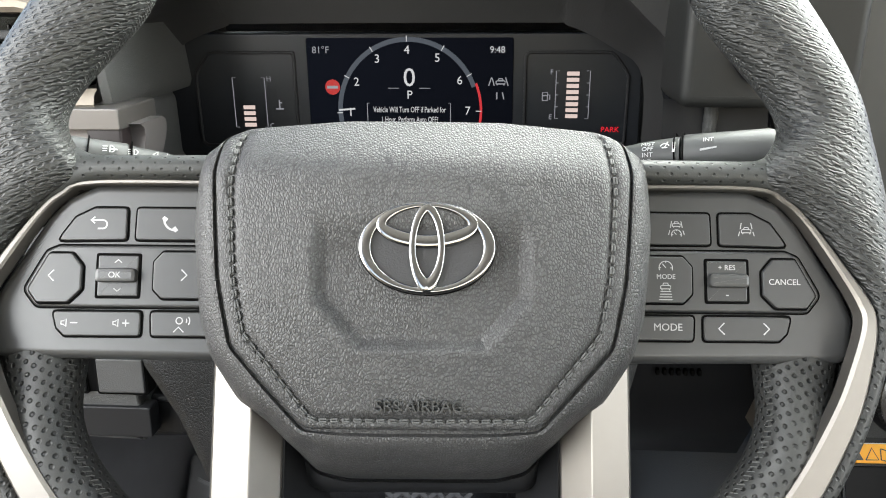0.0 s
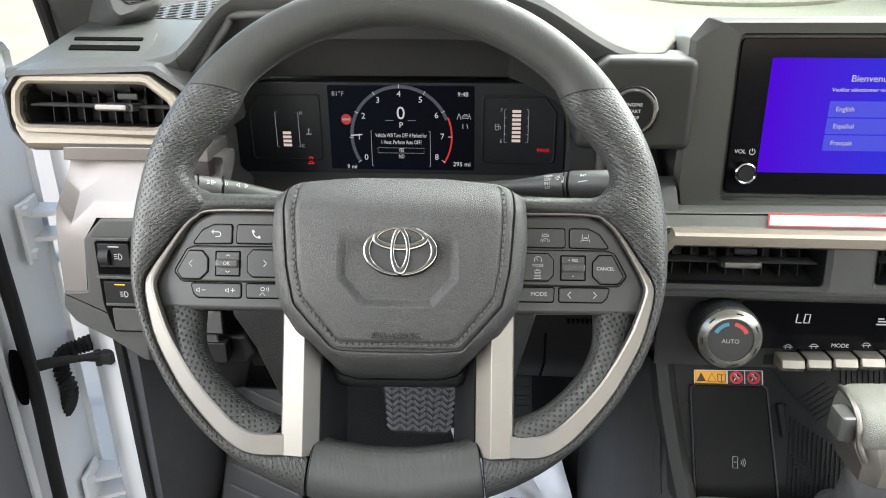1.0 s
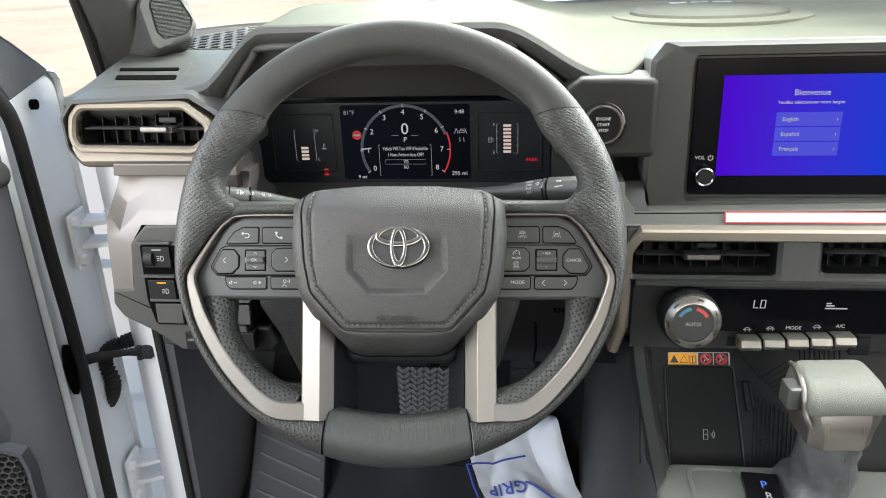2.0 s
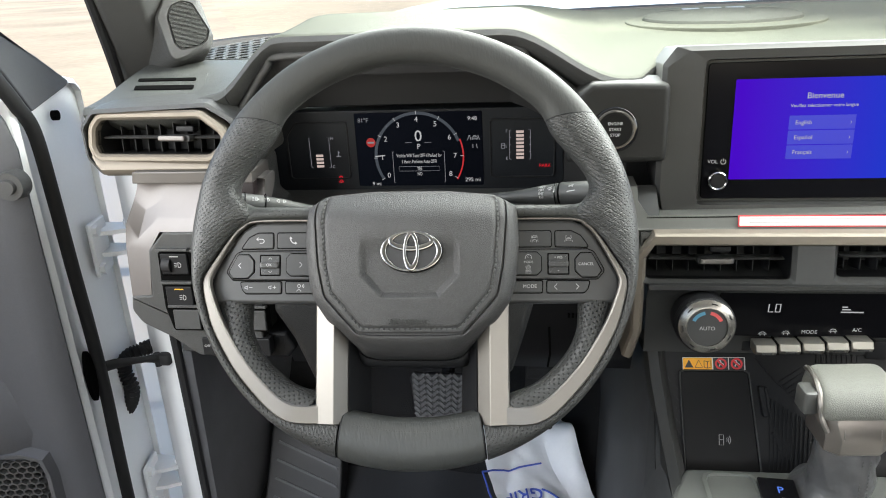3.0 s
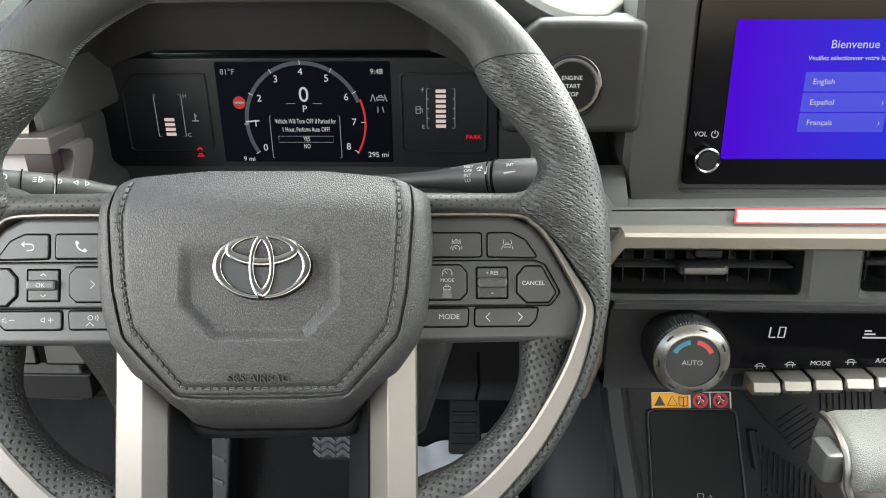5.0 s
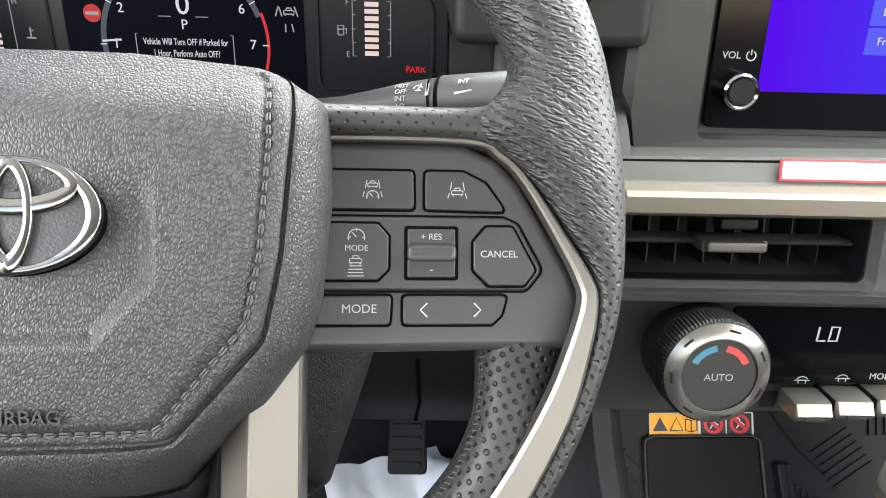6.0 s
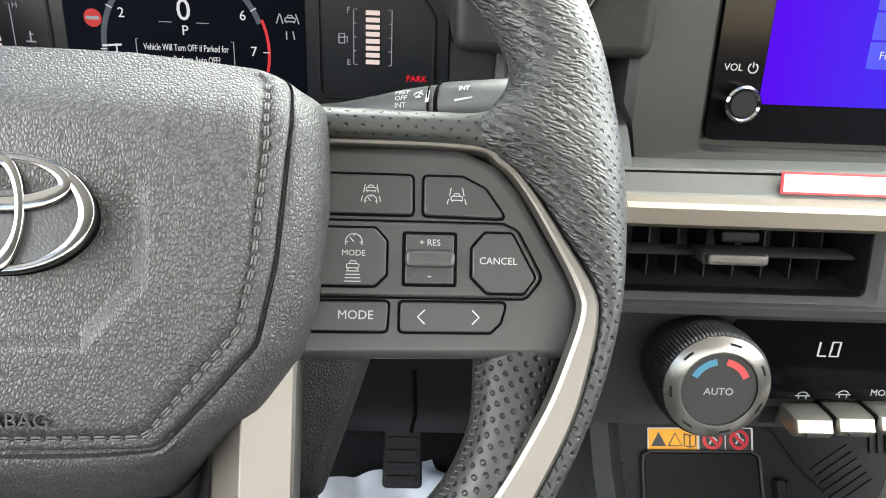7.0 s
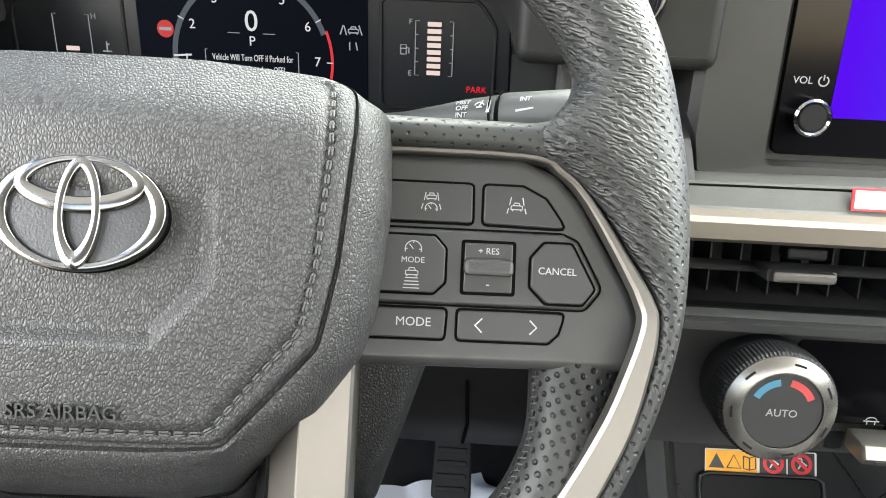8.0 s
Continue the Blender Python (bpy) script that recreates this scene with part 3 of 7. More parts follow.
bm = bmesh.new()
seam_pts = [Vector(p) for p in pad_ring(1.03, 0.0006)]
run = [p for p in seam_pts[PK // 4 + 1:] + seam_pts[:PK // 4 + 1] if not (p.y > 0.0425 and abs(p.x) < 0.0700)]
acc, nxt = 0.0, 0.0
for p, q in zip(run, run[1:]):
    d = (q - p).length
    while d > 1e-6 and nxt < acc + d:
        s = p.lerp(q, (nxt - acc) / d)
        along = (q - p).normalized()
        acrossv = Vector((-along.y, along.x, 0))
        for w in (-0.00045, 0.00045):
            tube(bm, [s - along * 0.0016 + acrossv * w * 0.4 - Vector((0, 0, 0.0008)), s - along * 0.0010 + acrossv * w + Vector((0, 0, 0.0002)),
                      s + along * 0.0010 + acrossv * w + Vector((0, 0, 0.0002)), s + along * 0.0016 + acrossv * w * 0.4 - Vector((0, 0, 0.0008))], 0.00036, 6)
        nxt += 0.0042
    acc += d
tagged(part("pad_stitching", bm, THREAD, wheel, "sewn thread round the airbag cover"), kind="stuff")

lift = pad_height(0, -0.057)
# letters darker than the pad: shading of the embossing put into their colour
words("SRS AIRBAG", 0.0060, LEVER, wheel, Matrix.Translation((-0.0005, -0.0578, lift + 0.0004)) @ pose(0, 0, 0, 9), 0.0008, label="raised letters, coloured darker than the cover for their relief shading")
bm = bmesh.new()
strokes(bm, [arc(-0.0005, -0.0515, 0.0022, 200, 340, 6), [(-0.004, -0.0505), (-0.0015, -0.0525), (0.003, -0.0505)]], 0.0006, lift, lift + 0.0007)
part("airbag_mark", bm, PAD, wheel)

# emblem: plain oval rings
bm = bmesh.new()
plate(bm, ellipse(0, 0, 0.0251, 0.0173, 64), -0.006, -0.0002, 0.0004)
emblem = part("emblem", bm, GAP, wheel, "oval emblem of polished rings on dark backing", at=Matrix.Translation((0.0017, -0.001, 0.0302)) @ pose(0, 0, 0, -1.5))
bm = bmesh.new()
plate(bm, ellipse(0, 0, 0.0246, 0.0168, 64), -0.004, 0.0007, 0.0008)
part("emblem_backing", bm, EMBLEM_BACK, emblem, "dark grained backing")


def oval_ring(cx, cy, a, b, w, z, wy=None, k=80, low=1.0):
    """A flat topped oval band; low: how much thicker it is at the foot."""
    bm = bmesh.new()
    rings = []
    for i in range(k):
        f = 2 * math.pi * i / k
        thick = (w * math.cos(f) ** 2 + (wy or w) * math.sin(f) ** 2) * (1 + (low - 1) * max(0, -math.sin(f)) ** 2)
        t = Vector((math.cos(f) * b, math.sin(f) * a, 0)).normalized()
        c = Vector((cx + a * math.cos(f), cy + b * math.sin(f), z)) - t * thick / 2
        h = thick / 2
        e = min(0.0005, h * 0.4)
        rings.append([c + t * u + Vector((0, 0, dz)) for u, dz in ((h, -0.0016), (h, 0.0004), (h - e * 0.4, 0.0009), (h - e, 0.0011), (0.0, 0.0013), (-h + e, 0.0011), (-h + e * 0.4, 0.0009), (-h, 0.0004), (-h, -0.0016))])
    rings.append(rings[0])
    loft(bm, rings)
    return bm


part("emblem_ring", oval_ring(0, 0, 0.0248, 0.0170, 0.0046, 0.0012, 0.0024), CHROME, emblem, "polished outer oval", angle=60)
part("emblem_ring", oval_ring(0, 0.0080, 0.0186, 0.0084, 0.0040, 0.0015, 0.0022, low=2.2), CHROME, emblem, "polished upper oval", angle=60)
part("emblem_ring", oval_ring(0, -0.0003, 0.0066, 0.0163, 0.0027, 0.0018, 0.0036, low=1.6), CHROME, emblem, "polished upright oval", angle=60)

# switch panels, left and right
PANEL_PTS = [(0.0500, 0.0269), (0.1319, 0.0269), (0.1444, 0.0214), (0.1519, 0.0134), (0.1699, -0.0161), (0.1734, -0.0256), (0.1709, -0.0431), (0.0500, -0.0441)]
KEY_SHAPES = {
    "inner_top": [(0.0799, 0.0176), (0.1161, 0.0176), (0.1164, 0.0034), (0.0799, 0.0034)],
    "outer_top": [(0.1187, 0.0176), (0.1324, 0.0176), (0.1404, 0.0136), (0.1481, 0.0028), (0.1187, 0.0034)],
    "inner_mid": [(0.0799, -0.0002), (0.1039, -0.0002), (0.1079, -0.0046), (0.1079, -0.0161), (0.1039, -0.0201), (0.0799, -0.0201)],
    "outer_mid": [(0.1349, -0.0064), (0.1395, -0.0010), (0.1491, -0.0010), (0.1574, -0.0162), (0.1531, -0.0219), (0.1404, -0.0219), (0.1349, -0.0164)],
    "inner_low": [(0.0799, -0.0240), (0.1090, -0.0240), (0.1084, -0.0350), (0.0799, -0.0350)],
    "outer_low": [(0.1115, -0.0240), (0.1481, -0.0240), (0.1459, -0.0316), (0.1424, -0.0350), (0.1115, -0.0350)],
}


def car_icon(cx, cy, s):
    return [[(cx - 2 * s, cy - s), (cx + 2 * s, cy - s), (cx + 2 * s, cy + 0.2 * s), (cx + 1.2 * s, cy + 0.4 * s), (cx + 0.8 * s, cy + 1.3 * s), (cx - 0.8 * s, cy + 1.3 * s),
             (cx - 1.2 * s, cy + 0.4 * s), (cx - 2 * s, cy + 0.2 * s), (cx - 2 * s, cy - s)], [(cx - 1.5 * s, cy - s), (cx - 1.5 * s, cy - 1.6 * s)], [(cx + 1.5 * s, cy - s), (cx + 1.5 * s, cy - 1.6 * s)],
            [(cx - 1.2 * s, cy + 0.4 * s), (cx + 1.2 * s, cy + 0.4 * s)]]


def lanes(cx, cy, h):
    return [[(cx - 0.0032, cy - h), (cx - 0.0027, cy - h * 0.35)], [(cx - 0.0024, cy + h * 0.05), (cx - 0.0019, cy + h)],
            [(cx + 0.0032, cy - h), (cx + 0.0027, cy - h * 0.35)], [(cx + 0.0024, cy + h * 0.05), (cx + 0.0019, cy + h)]]


def dial_icon(cx, cy, r):
    return [arc(cx, cy, r, -20, 200, 12), [(cx, cy), (cx - r * 0.5, cy + r * 0.6)], [(cx - r, cy), (cx - r * 0.7, cy + 0.0001)], [(cx + r, cy), (cx + r * 0.7, cy)], [(cx, cy + r), (cx, cy + r * 0.72)]]


def chevron(cx, cy, d, s):
    return [[(cx - d * s * 0.5, cy + s), (cx + d * s * 0.5, cy), (cx - d * s * 0.5, cy - s)]]


def speaker(cx, cy, s):
    return [[(cx - 1.3 * s, cy - 0.6 * s), (cx - 0.5 * s, cy - 0.6 * s), (cx + 0.5 * s, cy - 1.4 * s), (cx + 0.5 * s, cy + 1.4 * s), (cx - 0.5 * s, cy + 0.6 * s), (cx - 1.3 * s, cy + 0.6 * s), (cx - 1.3 * s, cy - 0.6 * s)]]


for side in (1, -1):
    bm = bmesh.new()
    plate(bm, rounded([(x * side, y) for x, y in PANEL_PTS], [0.001, 0.008, 0.006, 0.006, 0.006, 0.006, 0.006, 0.001] if side > 0 else [0.001, 0.006, 0.006, 0.006, 0.006, 0.006, 0.008, 0.001][::-1], 4), -0.022, 0.0, 0.0035, 3)
    part("switch_panel", bm, PANEL, wheel, "dark grey plastic switch panel")
    bm = bmesh.new()
    mid = rounded([(x * side, y) for x, y in [(0.0719, 0.0016), (0.1459, 0.0016), (0.1509, -0.0006), (0.1594, -0.0161), (0.1539, -0.0230), (0.0719, -0.0230)]], 0.0035)
    plate(bm, inset(mid if area2(mid) > 0 else mid[::-1], -0.0007), -0.004, 0.0002)
    part("band_joint", bm, GAP, wheel)
    bm = bmesh.new()
    plate(bm, mid, -0.004, 0.0014, 0.0012)
    band = part("switch_band", bm, PANEL, wheel, "raised middle band of the panel")
    for key, pts in KEY_SHAPES.items():
        raised = 0.0014 if "mid" in key else 0.0
        pts = [(x * side, y) for x, y in pts]
        bm = bmesh.new()
        plate(bm, inset(rounded(pts, 0.0020, 3), -0.00015), -0.003, raised + 0.00012, 0.0)
        part("key_joint", bm, GAP, wheel)
        bm = bmesh.new()
        r = 0.0022
        cap = inset(rounded(pts, r, 3), 0.0007)
        plate(bm, cap, -0.003, raised + (0.0016 if "mid" in key else 0.0011), 0.0005, 3)
        ob = part("button", bm, KEYCAP, wheel)
        z = raised + (0.0016 if "mid" in key else 0.0011)
        zz = (z, z + 0.00012)
        cx = sum(x for x, _ in pts) / len(pts)
        bm = bmesh.new()
        w = 0.00031
        if side > 0:
            if key == "inner_top":
                strokes(bm, lanes(0.1000, 0.0085, 0.0028) + car_icon(0.1000, 0.0100, 0.0008) + dial_icon(0.1000, 0.0058, 0.0020), w, *zz)
            elif key == "outer_top":
                strokes(bm, lanes(0.1283, 0.0082, 0.0027) + car_icon(0.1283, 0.0078, 0.00095), w, *zz)
            elif key == "inner_mid":
                strokes(bm, dial_icon(0.0948, -0.0078, 0.0027) + car_icon(0.0946, -0.0152, 0.0010) + [[(0.0925 - 0.0002 * i, -0.0172 - 0.0011 * i), (0.0967 + 0.0002 * i, -0.0172 - 0.0011 * i)] for i in range(4)], w, *zz)
                words("MODE", 0.0027, GLYPH, ob, Matrix.Translation((0.0967, -0.0090, z)))
            elif key == "outer_mid":
                words("CANCEL", 0.0033, GLYPH, ob, Matrix.Translation((0.1441, -0.0108, z)))
            elif key == "inner_low":
                words("MODE", 0.0041, GLYPH, ob, Matrix.Translation((0.0977, -0.0291, z)))
            else:
                strokes(bm, chevron(0.1172, -0.0318, -1, 0.0023) + chevron(0.1352, -0.0318, 1, 0.0023), 0.0005, *zz)
        else:
            if key == "inner_top":
                strokes(bm, [arc(-0.0980, 0.0102, 0.0046, 182, 268, 8)], 0.0008, *zz)
                strokes(bm, [[(-0.1030, 0.0108), (-0.1014, 0.0096)], [(-0.0986, 0.0068), (-0.0974, 0.0052)]], 0.0015, zz[0], zz[1] + 0.00005)
            elif key == "outer_top":
                strokes(bm, [[(-0.1315, 0.0095), (-0.1270, 0.0095)], arc(-0.1270, 0.0078, 0.0017, 90, -90, 8), [(-0.1270, 0.0061), (-0.1290, 0.0061)], [(-0.1302, 0.0108), (-0.1318, 0.0095), (-0.1302, 0.0082)]], 0.0006, *zz)
            elif key == "inner_mid":
                strokes(bm, chevron(-0.0930, -0.0125, 1, 0.0022), 0.0005, *zz)
            elif key == "outer_mid":
                strokes(bm, chevron(-0.1455, -0.0130, -1, 0.0022), 0.0005, *zz)
            elif key == "inner_low":
                strokes(bm, [arc(-0.0948, -0.0305, 0.0013, 0, 360, 10), [(-0.0970, -0.0350), (-0.0950, -0.0330), (-0.0930, -0.0350)]] + [arc(-0.0930, -0.0305, r0, -40, 40, 5) for r0 in (0.0012, 0.0024)], 0.0004, *zz)
            else:
                strokes(bm, speaker(-0.1400, -0.0316, 0.0011) + [[(-0.1378, -0.0316), (-0.1350, -0.0316)]] + speaker(-0.1195, -0.0316, 0.0011) + [[(-0.1173, -0.0316), (-0.1145, -0.0316)], [(-0.1159, -0.0302), (-0.1159, -0.0330)]], 0.00042, *zz)
        if bm.verts:
            bmesh.ops.translate(bm, verts=bm.verts, vec=(0.0019 * side, 0.0024, 0))
            part("legend", bm, GLYPH, ob, "pale printed symbol")
        else:
            bm.free()
    # rocker in its well
    bm = bmesh.new()
    x0, x1 = sorted((0.1124 * side, 0.1306 * side))
    plate(bm, rect(x0, -0.0196, x1, -0.0014, 0.0012), -0.003, 0.0018, 0.0005)
    part("rocker_well", bm, GAP, wheel)
    bm = bmesh.new()
    plate(bm, rect(x0 + 0.0010, -0.0187, x1 - 0.0010, -0.0023, 0.0008), -0.003, 0.0020, 0.0006)
    rocker = part("rocker", bm, KEYCAP, wheel, "rocker switch in a square well")
    bm = bmesh.new()
    slab(bm, ((x0 + x1) / 2, -0.0104, 0.0030), (abs(x1 - x0) - 0.0020, 0.0056, 0.0045), 0.0022)
    part("rocker_bar", bm, PANEL, wheel, "rounded rocker bar")
    cx = (x0 + x1) / 2
    if side > 0:
        words("+ RES", 0.0029, GLYPH, rocker, Matrix.Translation((cx, -0.0051, 0.0020)))
        words("-", 0.0045, GLYPH, rocker, Matrix.Translation((cx, -0.0158, 0.0020)))
    else:
        words("OK", 0.0034, GLYPH, rocker, Matrix.Translation((cx, -0.0104, 0.0053)))
        bm = bmesh.new()
        strokes(bm, [[(cx - 0.0014, -0.0053), (cx, -0.0041), (cx + 0.0014, -0.0053)], [(cx - 0.0014, -0.0155), (cx, -0.0167), (cx + 0.0014, -0.0155)]], 0.0004, 0.0020, 0.0022)
        part("legend", bm, GLYPH, rocker)

    # satin strip round the panel, running down into the lower spoke
    line = [(0.070, 0.0272, 0.0020, 0.003), (0.1315, 0.0270, 0.0020, 0.0035), (0.1450, 0.0218, 0.0022, 0.0045), (0.1534, 0.0128, 0.0024, 0.006), (0.1634, -0.0040, 0.0034, 0.009), (0.1712, -0.0187, 0.0050, 0.0115),
            (0.1727, -0.0275, 0.0058, 0.0125), (0.1688, -0.0430, 0.0078, 0.0130), (0.1610, -0.0635, 0.0100, 0.0132), (0.1440, -0.0925, 0.0115, 0.0132), (0.1255, -0.1145, 0.0125, 0.0130), (0.1125, -0.1265, 0.0135, 0.0130),
            (0.1010, -0.1328, 0.0150, 0.0128), (0.0893, -0.1345, 0.0155, 0.0112), (0.0770, -0.1345, 0.0155, 0.0095)]
    bm = bmesh.new()
    c = smooth([Vector((x, y, z)) for x, y, _, z in line], 6)
    wd = np.interp(np.linspace(0, len(line) - 1, len(c)), range(len(line)), [q[2] for q in line])
    rings = []
    for i, p in enumerate(c):
        t = (c[min(i + 1, len(c) - 1)] - c[max(i - 1, 0)])
        nn = Vector((-t.y, t.x, 0)).normalized()
        h = wd[i] / 2
        b = min(0.0012, h * 0.5)
        prof = [(-h, -0.008), (-h, -b), (-h + b, 0), (h - b, 0), (h, -b), (h, -0.008)]
        rings.append([((p.x + nn.x * a) * side, p.y + nn.y * a, p.z + dz) for a, dz in prof])
    loft(bm, rings, cap0=True, cap1=True)
    part("trim_strip", bm, SILVER, wheel, "satin silver trim strip")
    # lower spoke
    bm = bmesh.new()
    rings = []
    for y, grow in ((-0.035, 0.0), (-0.10, 0.0), (-0.1275, 0.0), (-0.1416, 0.0), (-0.1426, -0.002)):
        prof = [(0.0800, -0.016), (0.0800, 0.0080), (0.0790, 0.0092), (0.0645, 0.0130), (0.0640, 0.0127), (0.0545, 0.0030), (0.0530, 0.0005), (0.0505, -0.022)]
        rings.append([((a + grow * 0.3) * side, y, z + grow) for a, z in prof])
    loft(bm, rings, cap0=True, cap1=True)
    part("lower_spoke", bm, SILVER, wheel, "satin silver lower spoke with a bevelled inner side", angle=12)
    bm = bmesh.new()
    loft(bm, [[(a * side, y, z) for a, z in ((0.0530, 0.0030), (0.0520, 0.0010), (0.0395 + 0.02 * (y + 0.14), -0.032), (0.0560, -0.034), (0.0560, 0.0))] for y in (-0.060, -0.100, -0.1405)], cap0=True, cap1=True)
    part("spoke_backing", bm, BLACK, wheel)

# hub behind the pad
bm = bmesh.new()
plate(bm, rounded([(-0.070, 0.03), (0.070, 0.03), (0.066, -0.05), (0.046, -0.098), (-0.046, -0.098), (-0.066, -0.05)], 0.012), -0.045, -0.010, 0.008)
part("hub_cover", bm, BLACK, wheel, "black plastic cover under the pad")
bm = bmesh.new()
loft(bm, [[(a * 0.9, b, -0.02) for a, b in ((-0.05, -0.05), (0.05, -0.05), (0.05, -0.094), (-0.05, -0.094))], [(a, b - 0.006, -0.055) for a, b in ((-0.05, -0.05), (0.05, -0.05), (0.05, -0.087), (-0.05, -0.087))]], cap0=True, cap1=True)
part("hub_skirt", bm, BLACK, wheel)

# steering column and its two levers
column = thing("steering_column", WHEEL @ Matrix.Translation((0, -0.01, -0.05)), "black plastic steering column cover behind the wheel", "column")
bm = bmesh.new()
rings = []
for z, sx, sy, dy in ((0.0, 0.050, 0.045, 0.0), (-0.02, 0.060, 0.055, 0.0), (-0.09, 0.066, 0.062, 0.002), (-0.16, 0.070, 0.070, 0.0), (-0.24, 0.072, 0.075, -0.01)):
    rings.append([(p[0], p[1] + dy, z) for p in rounded([(-sx, -sy), (sx, -sy), (sx * 1.05, sy * 0.6), (sx * 0.8, sy), (-sx * 0.8, sy), (-sx * 1.05, sy * 0.6)], 0.02, 4)])
loft(bm, rings, cap0=True, cap1=True)
part("column_cover", bm, DASH_LOW, column)
bm = bmesh.new()
wing = rounded([(-0.140, -0.012), (-0.138, -0.040), (-0.119, -0.066), (-0.098, -0.106), (-0.086, -0.111), (-0.050, -0.086), (0.050, -0.086), (0.074, -0.104), (0.086, -0.096), (0.098, -0.060), (0.106, -0.035), (0.106, -0.012)], 0.006, 4)
loft(bm, [[(p.x * f, p.y * f, z) for p in wing] for z, f in ((-0.004, 0.93), (-0.008, 0.965), (-0.018, 0.99), (-0.045, 1.0), (-0.10, 0.96))], cap0=True, cap1=True)
part("lower_shroud", bm, surface("shroud grain", (0.0130, 0.0132, 0.0140), 0.5, grain="cells", scale=700, depth=0.0003, strength=0.5, spec=0.25), column, "wide dark grained lower shroud", angle=50)


def lever(side, name, label):
    mid, d = (Vector((0.1612, 0.3715, 1.2265)), Vector((0.915, -0.372, 0.155))) if side > 0 else (Vector((-0.1200, 0.3345, 1.2275)), Vector((-0.870, -0.430, 0.230)))
    a, b = mid - d * 0.076, mid + d * 0.044
    d = (b - a).normalized()
    t = d.to_track_quat("X", "Z").to_matrix().to_4x4()
    t.translation = a
    lv = thing(name, t, label, "lever")
    n = (b - a).length
    bm = bmesh.new()
    rings = []
    for x, ry, rz in ((-0.04, 0.005, 0.005), (0.0, 0.005, 0.005), (0.026, 0.0055, 0.0058), (0.044, 0.0072, 0.0080), (0.058, 0.0086, 0.0100), (n * 0.62, 0.0095, 0.0112)):
        rings.append([(x, ry * math.cos(f), rz * math.sin(f)) for f in [2 * math.pi * i / 20 for i in range(20)]])
    loft(bm, rings, cap0=True, cap1=True)
    body = part("lever_arm", bm, LEVER, lv)
    bm = bmesh.new()
    rings = []
    for x, k in ((n * 0.63, 0.95), (n * 0.64, 1.0), (n * 0.97, 1.0), (n, 0.9), (n + 0.002, 0.5)):
        rings.append([(x, 0.0100 * k * math.cos(f), 0.0120 * k * math.sin(f)) for f in [2 * math.pi * i / 20 for i in range(20)]])
    loft(bm, rings, cap0=True, cap1=True)
    tip = part("end_knob", bm, LEVER, lv, "turning end of the lever")
    return lv, body, tip, n


def on_lever(x, tilt, flip=1, ry=0.0095, rz=0.0121):
    """A frame on the lever's skin: x to the right, y up the curve, z outwards."""
    c, s = math.cos(radians(tilt)), math.sin(radians(tilt))
    return Matrix(((flip, 0, 0, x), (0, s * flip, -c * flip, -(ry + 0.0002) * c * flip), (0, c, s, (rz + 0.0002) * s), (0, 0, 0, 1)))


wl, body, tip, n = lever(1, "wiper_lever", "dark grey wiper lever with white markings")
for k, s in enumerate(("MIST", "OFF", "INT", "LO")):
    words(s, 0.0034, GLYPH, body, on_lever(0.0585, 62 - 19 * k, 1, 0.0088, 0.0101))
for x, w in ((0.0675, 0.0046), (0.0720, 0.0012)):
    bm = bmesh.new()
    if w > 0.002:
        strokes(bm, [arc(0, -0.001, w / 2, 20, 160, 6), [(0, -0.001), (w * 0.3, 0.0022)], [(-w * 0.3, -0.0012), (w * 0.3, -0.0012)]], 0.0005)
    else:
        strokes(bm, [[(0, -0.004), (0, 0.002)]], 0.0014)
    part("legend", bm, GLYPH, body, at=on_lever(x, 42))
words("INT", 0.0031, GLYPH, tip, on_lever(n * 0.74, 48, 1, 0.0100, 0.0130))
bm = bmesh.new()
strokes(bm, [[(-0.004, 0.0), (0.004, 0.0008)], [(-0.004, -0.0006), (0.004, 0.0006)]], 0.0005)
part("legend", bm, GLYPH, tip, at=on_lever(n * 0.74, 25, 1, 0.0100, 0.0130))
for x in (n * 0.60, n * 0.635):
    bm = bmesh.new()
    tube(bm, [(x, 0.0100 * math.cos(f), 0.0128 * math.sin(f)) for f in [2 * math.pi * i / 24 for i in range(24)]], 0.0004, 5, closed=True)
    part("lever_joint", bm, GAP, wl)
tl, body, tip, n = lever(-1, "turn_signal_lever", "dark grey indicator and light lever with pale symbols")
for x, w, kind in ((0.060, 0.0042, 0), (0.073, 0.0034, 1), (0.082, 0.0010, 2), (n * 0.70, 0.0042, 1), (n * 0.86, 0.0042, 1)):
    bm = bmesh.new()
    if kind == 0:
        strokes(bm, [[(-0.0044, 0), (-0.0022, 0.0020), (-0.0022, -0.0020), (-0.0044, 0)], [(0.0044, 0), (0.0022, 0.0020), (0.0022, -0.0020), (0.0044, 0)]], 0.0006)
    elif kind == 1:
        strokes(bm, [arc(0, 0, w / 2, 90, -90, 6) + [(0, w / 2)], [(-w * 0.3, 0.0014), (-w * 0.8, 0.0010)], [(-w * 0.3, 0), (-w * 0.8, -0.0004)], [(-w * 0.3, -0.0014), (-w * 0.8, -0.0018)]], 0.0005)
    else:
        strokes(bm, [[(-0.0015, 0.0), (0.0015, 0.0)]], 0.0008)
    part("legend", bm, GLYPH, tip if x > n * 0.63 else body, at=on_lever(x, 50, -1))
for x in (n * 0.62, n * 0.78):
    bm = bmesh.new()
    tube(bm, [(x, 0.0101 * math.cos(f), 0.0131 * math.sin(f)) for f in [2 * math.pi * i / 24 for i in range(24)]], 0.0004, 5, closed=True)
    part("lever_joint", bm, GAP, tl)

# ---- dashboard ----
dash = thing("dashboard", Matrix.Identity(4), "dark grey moulded dashboard with soft grained top", "dashboard", kind="structure")
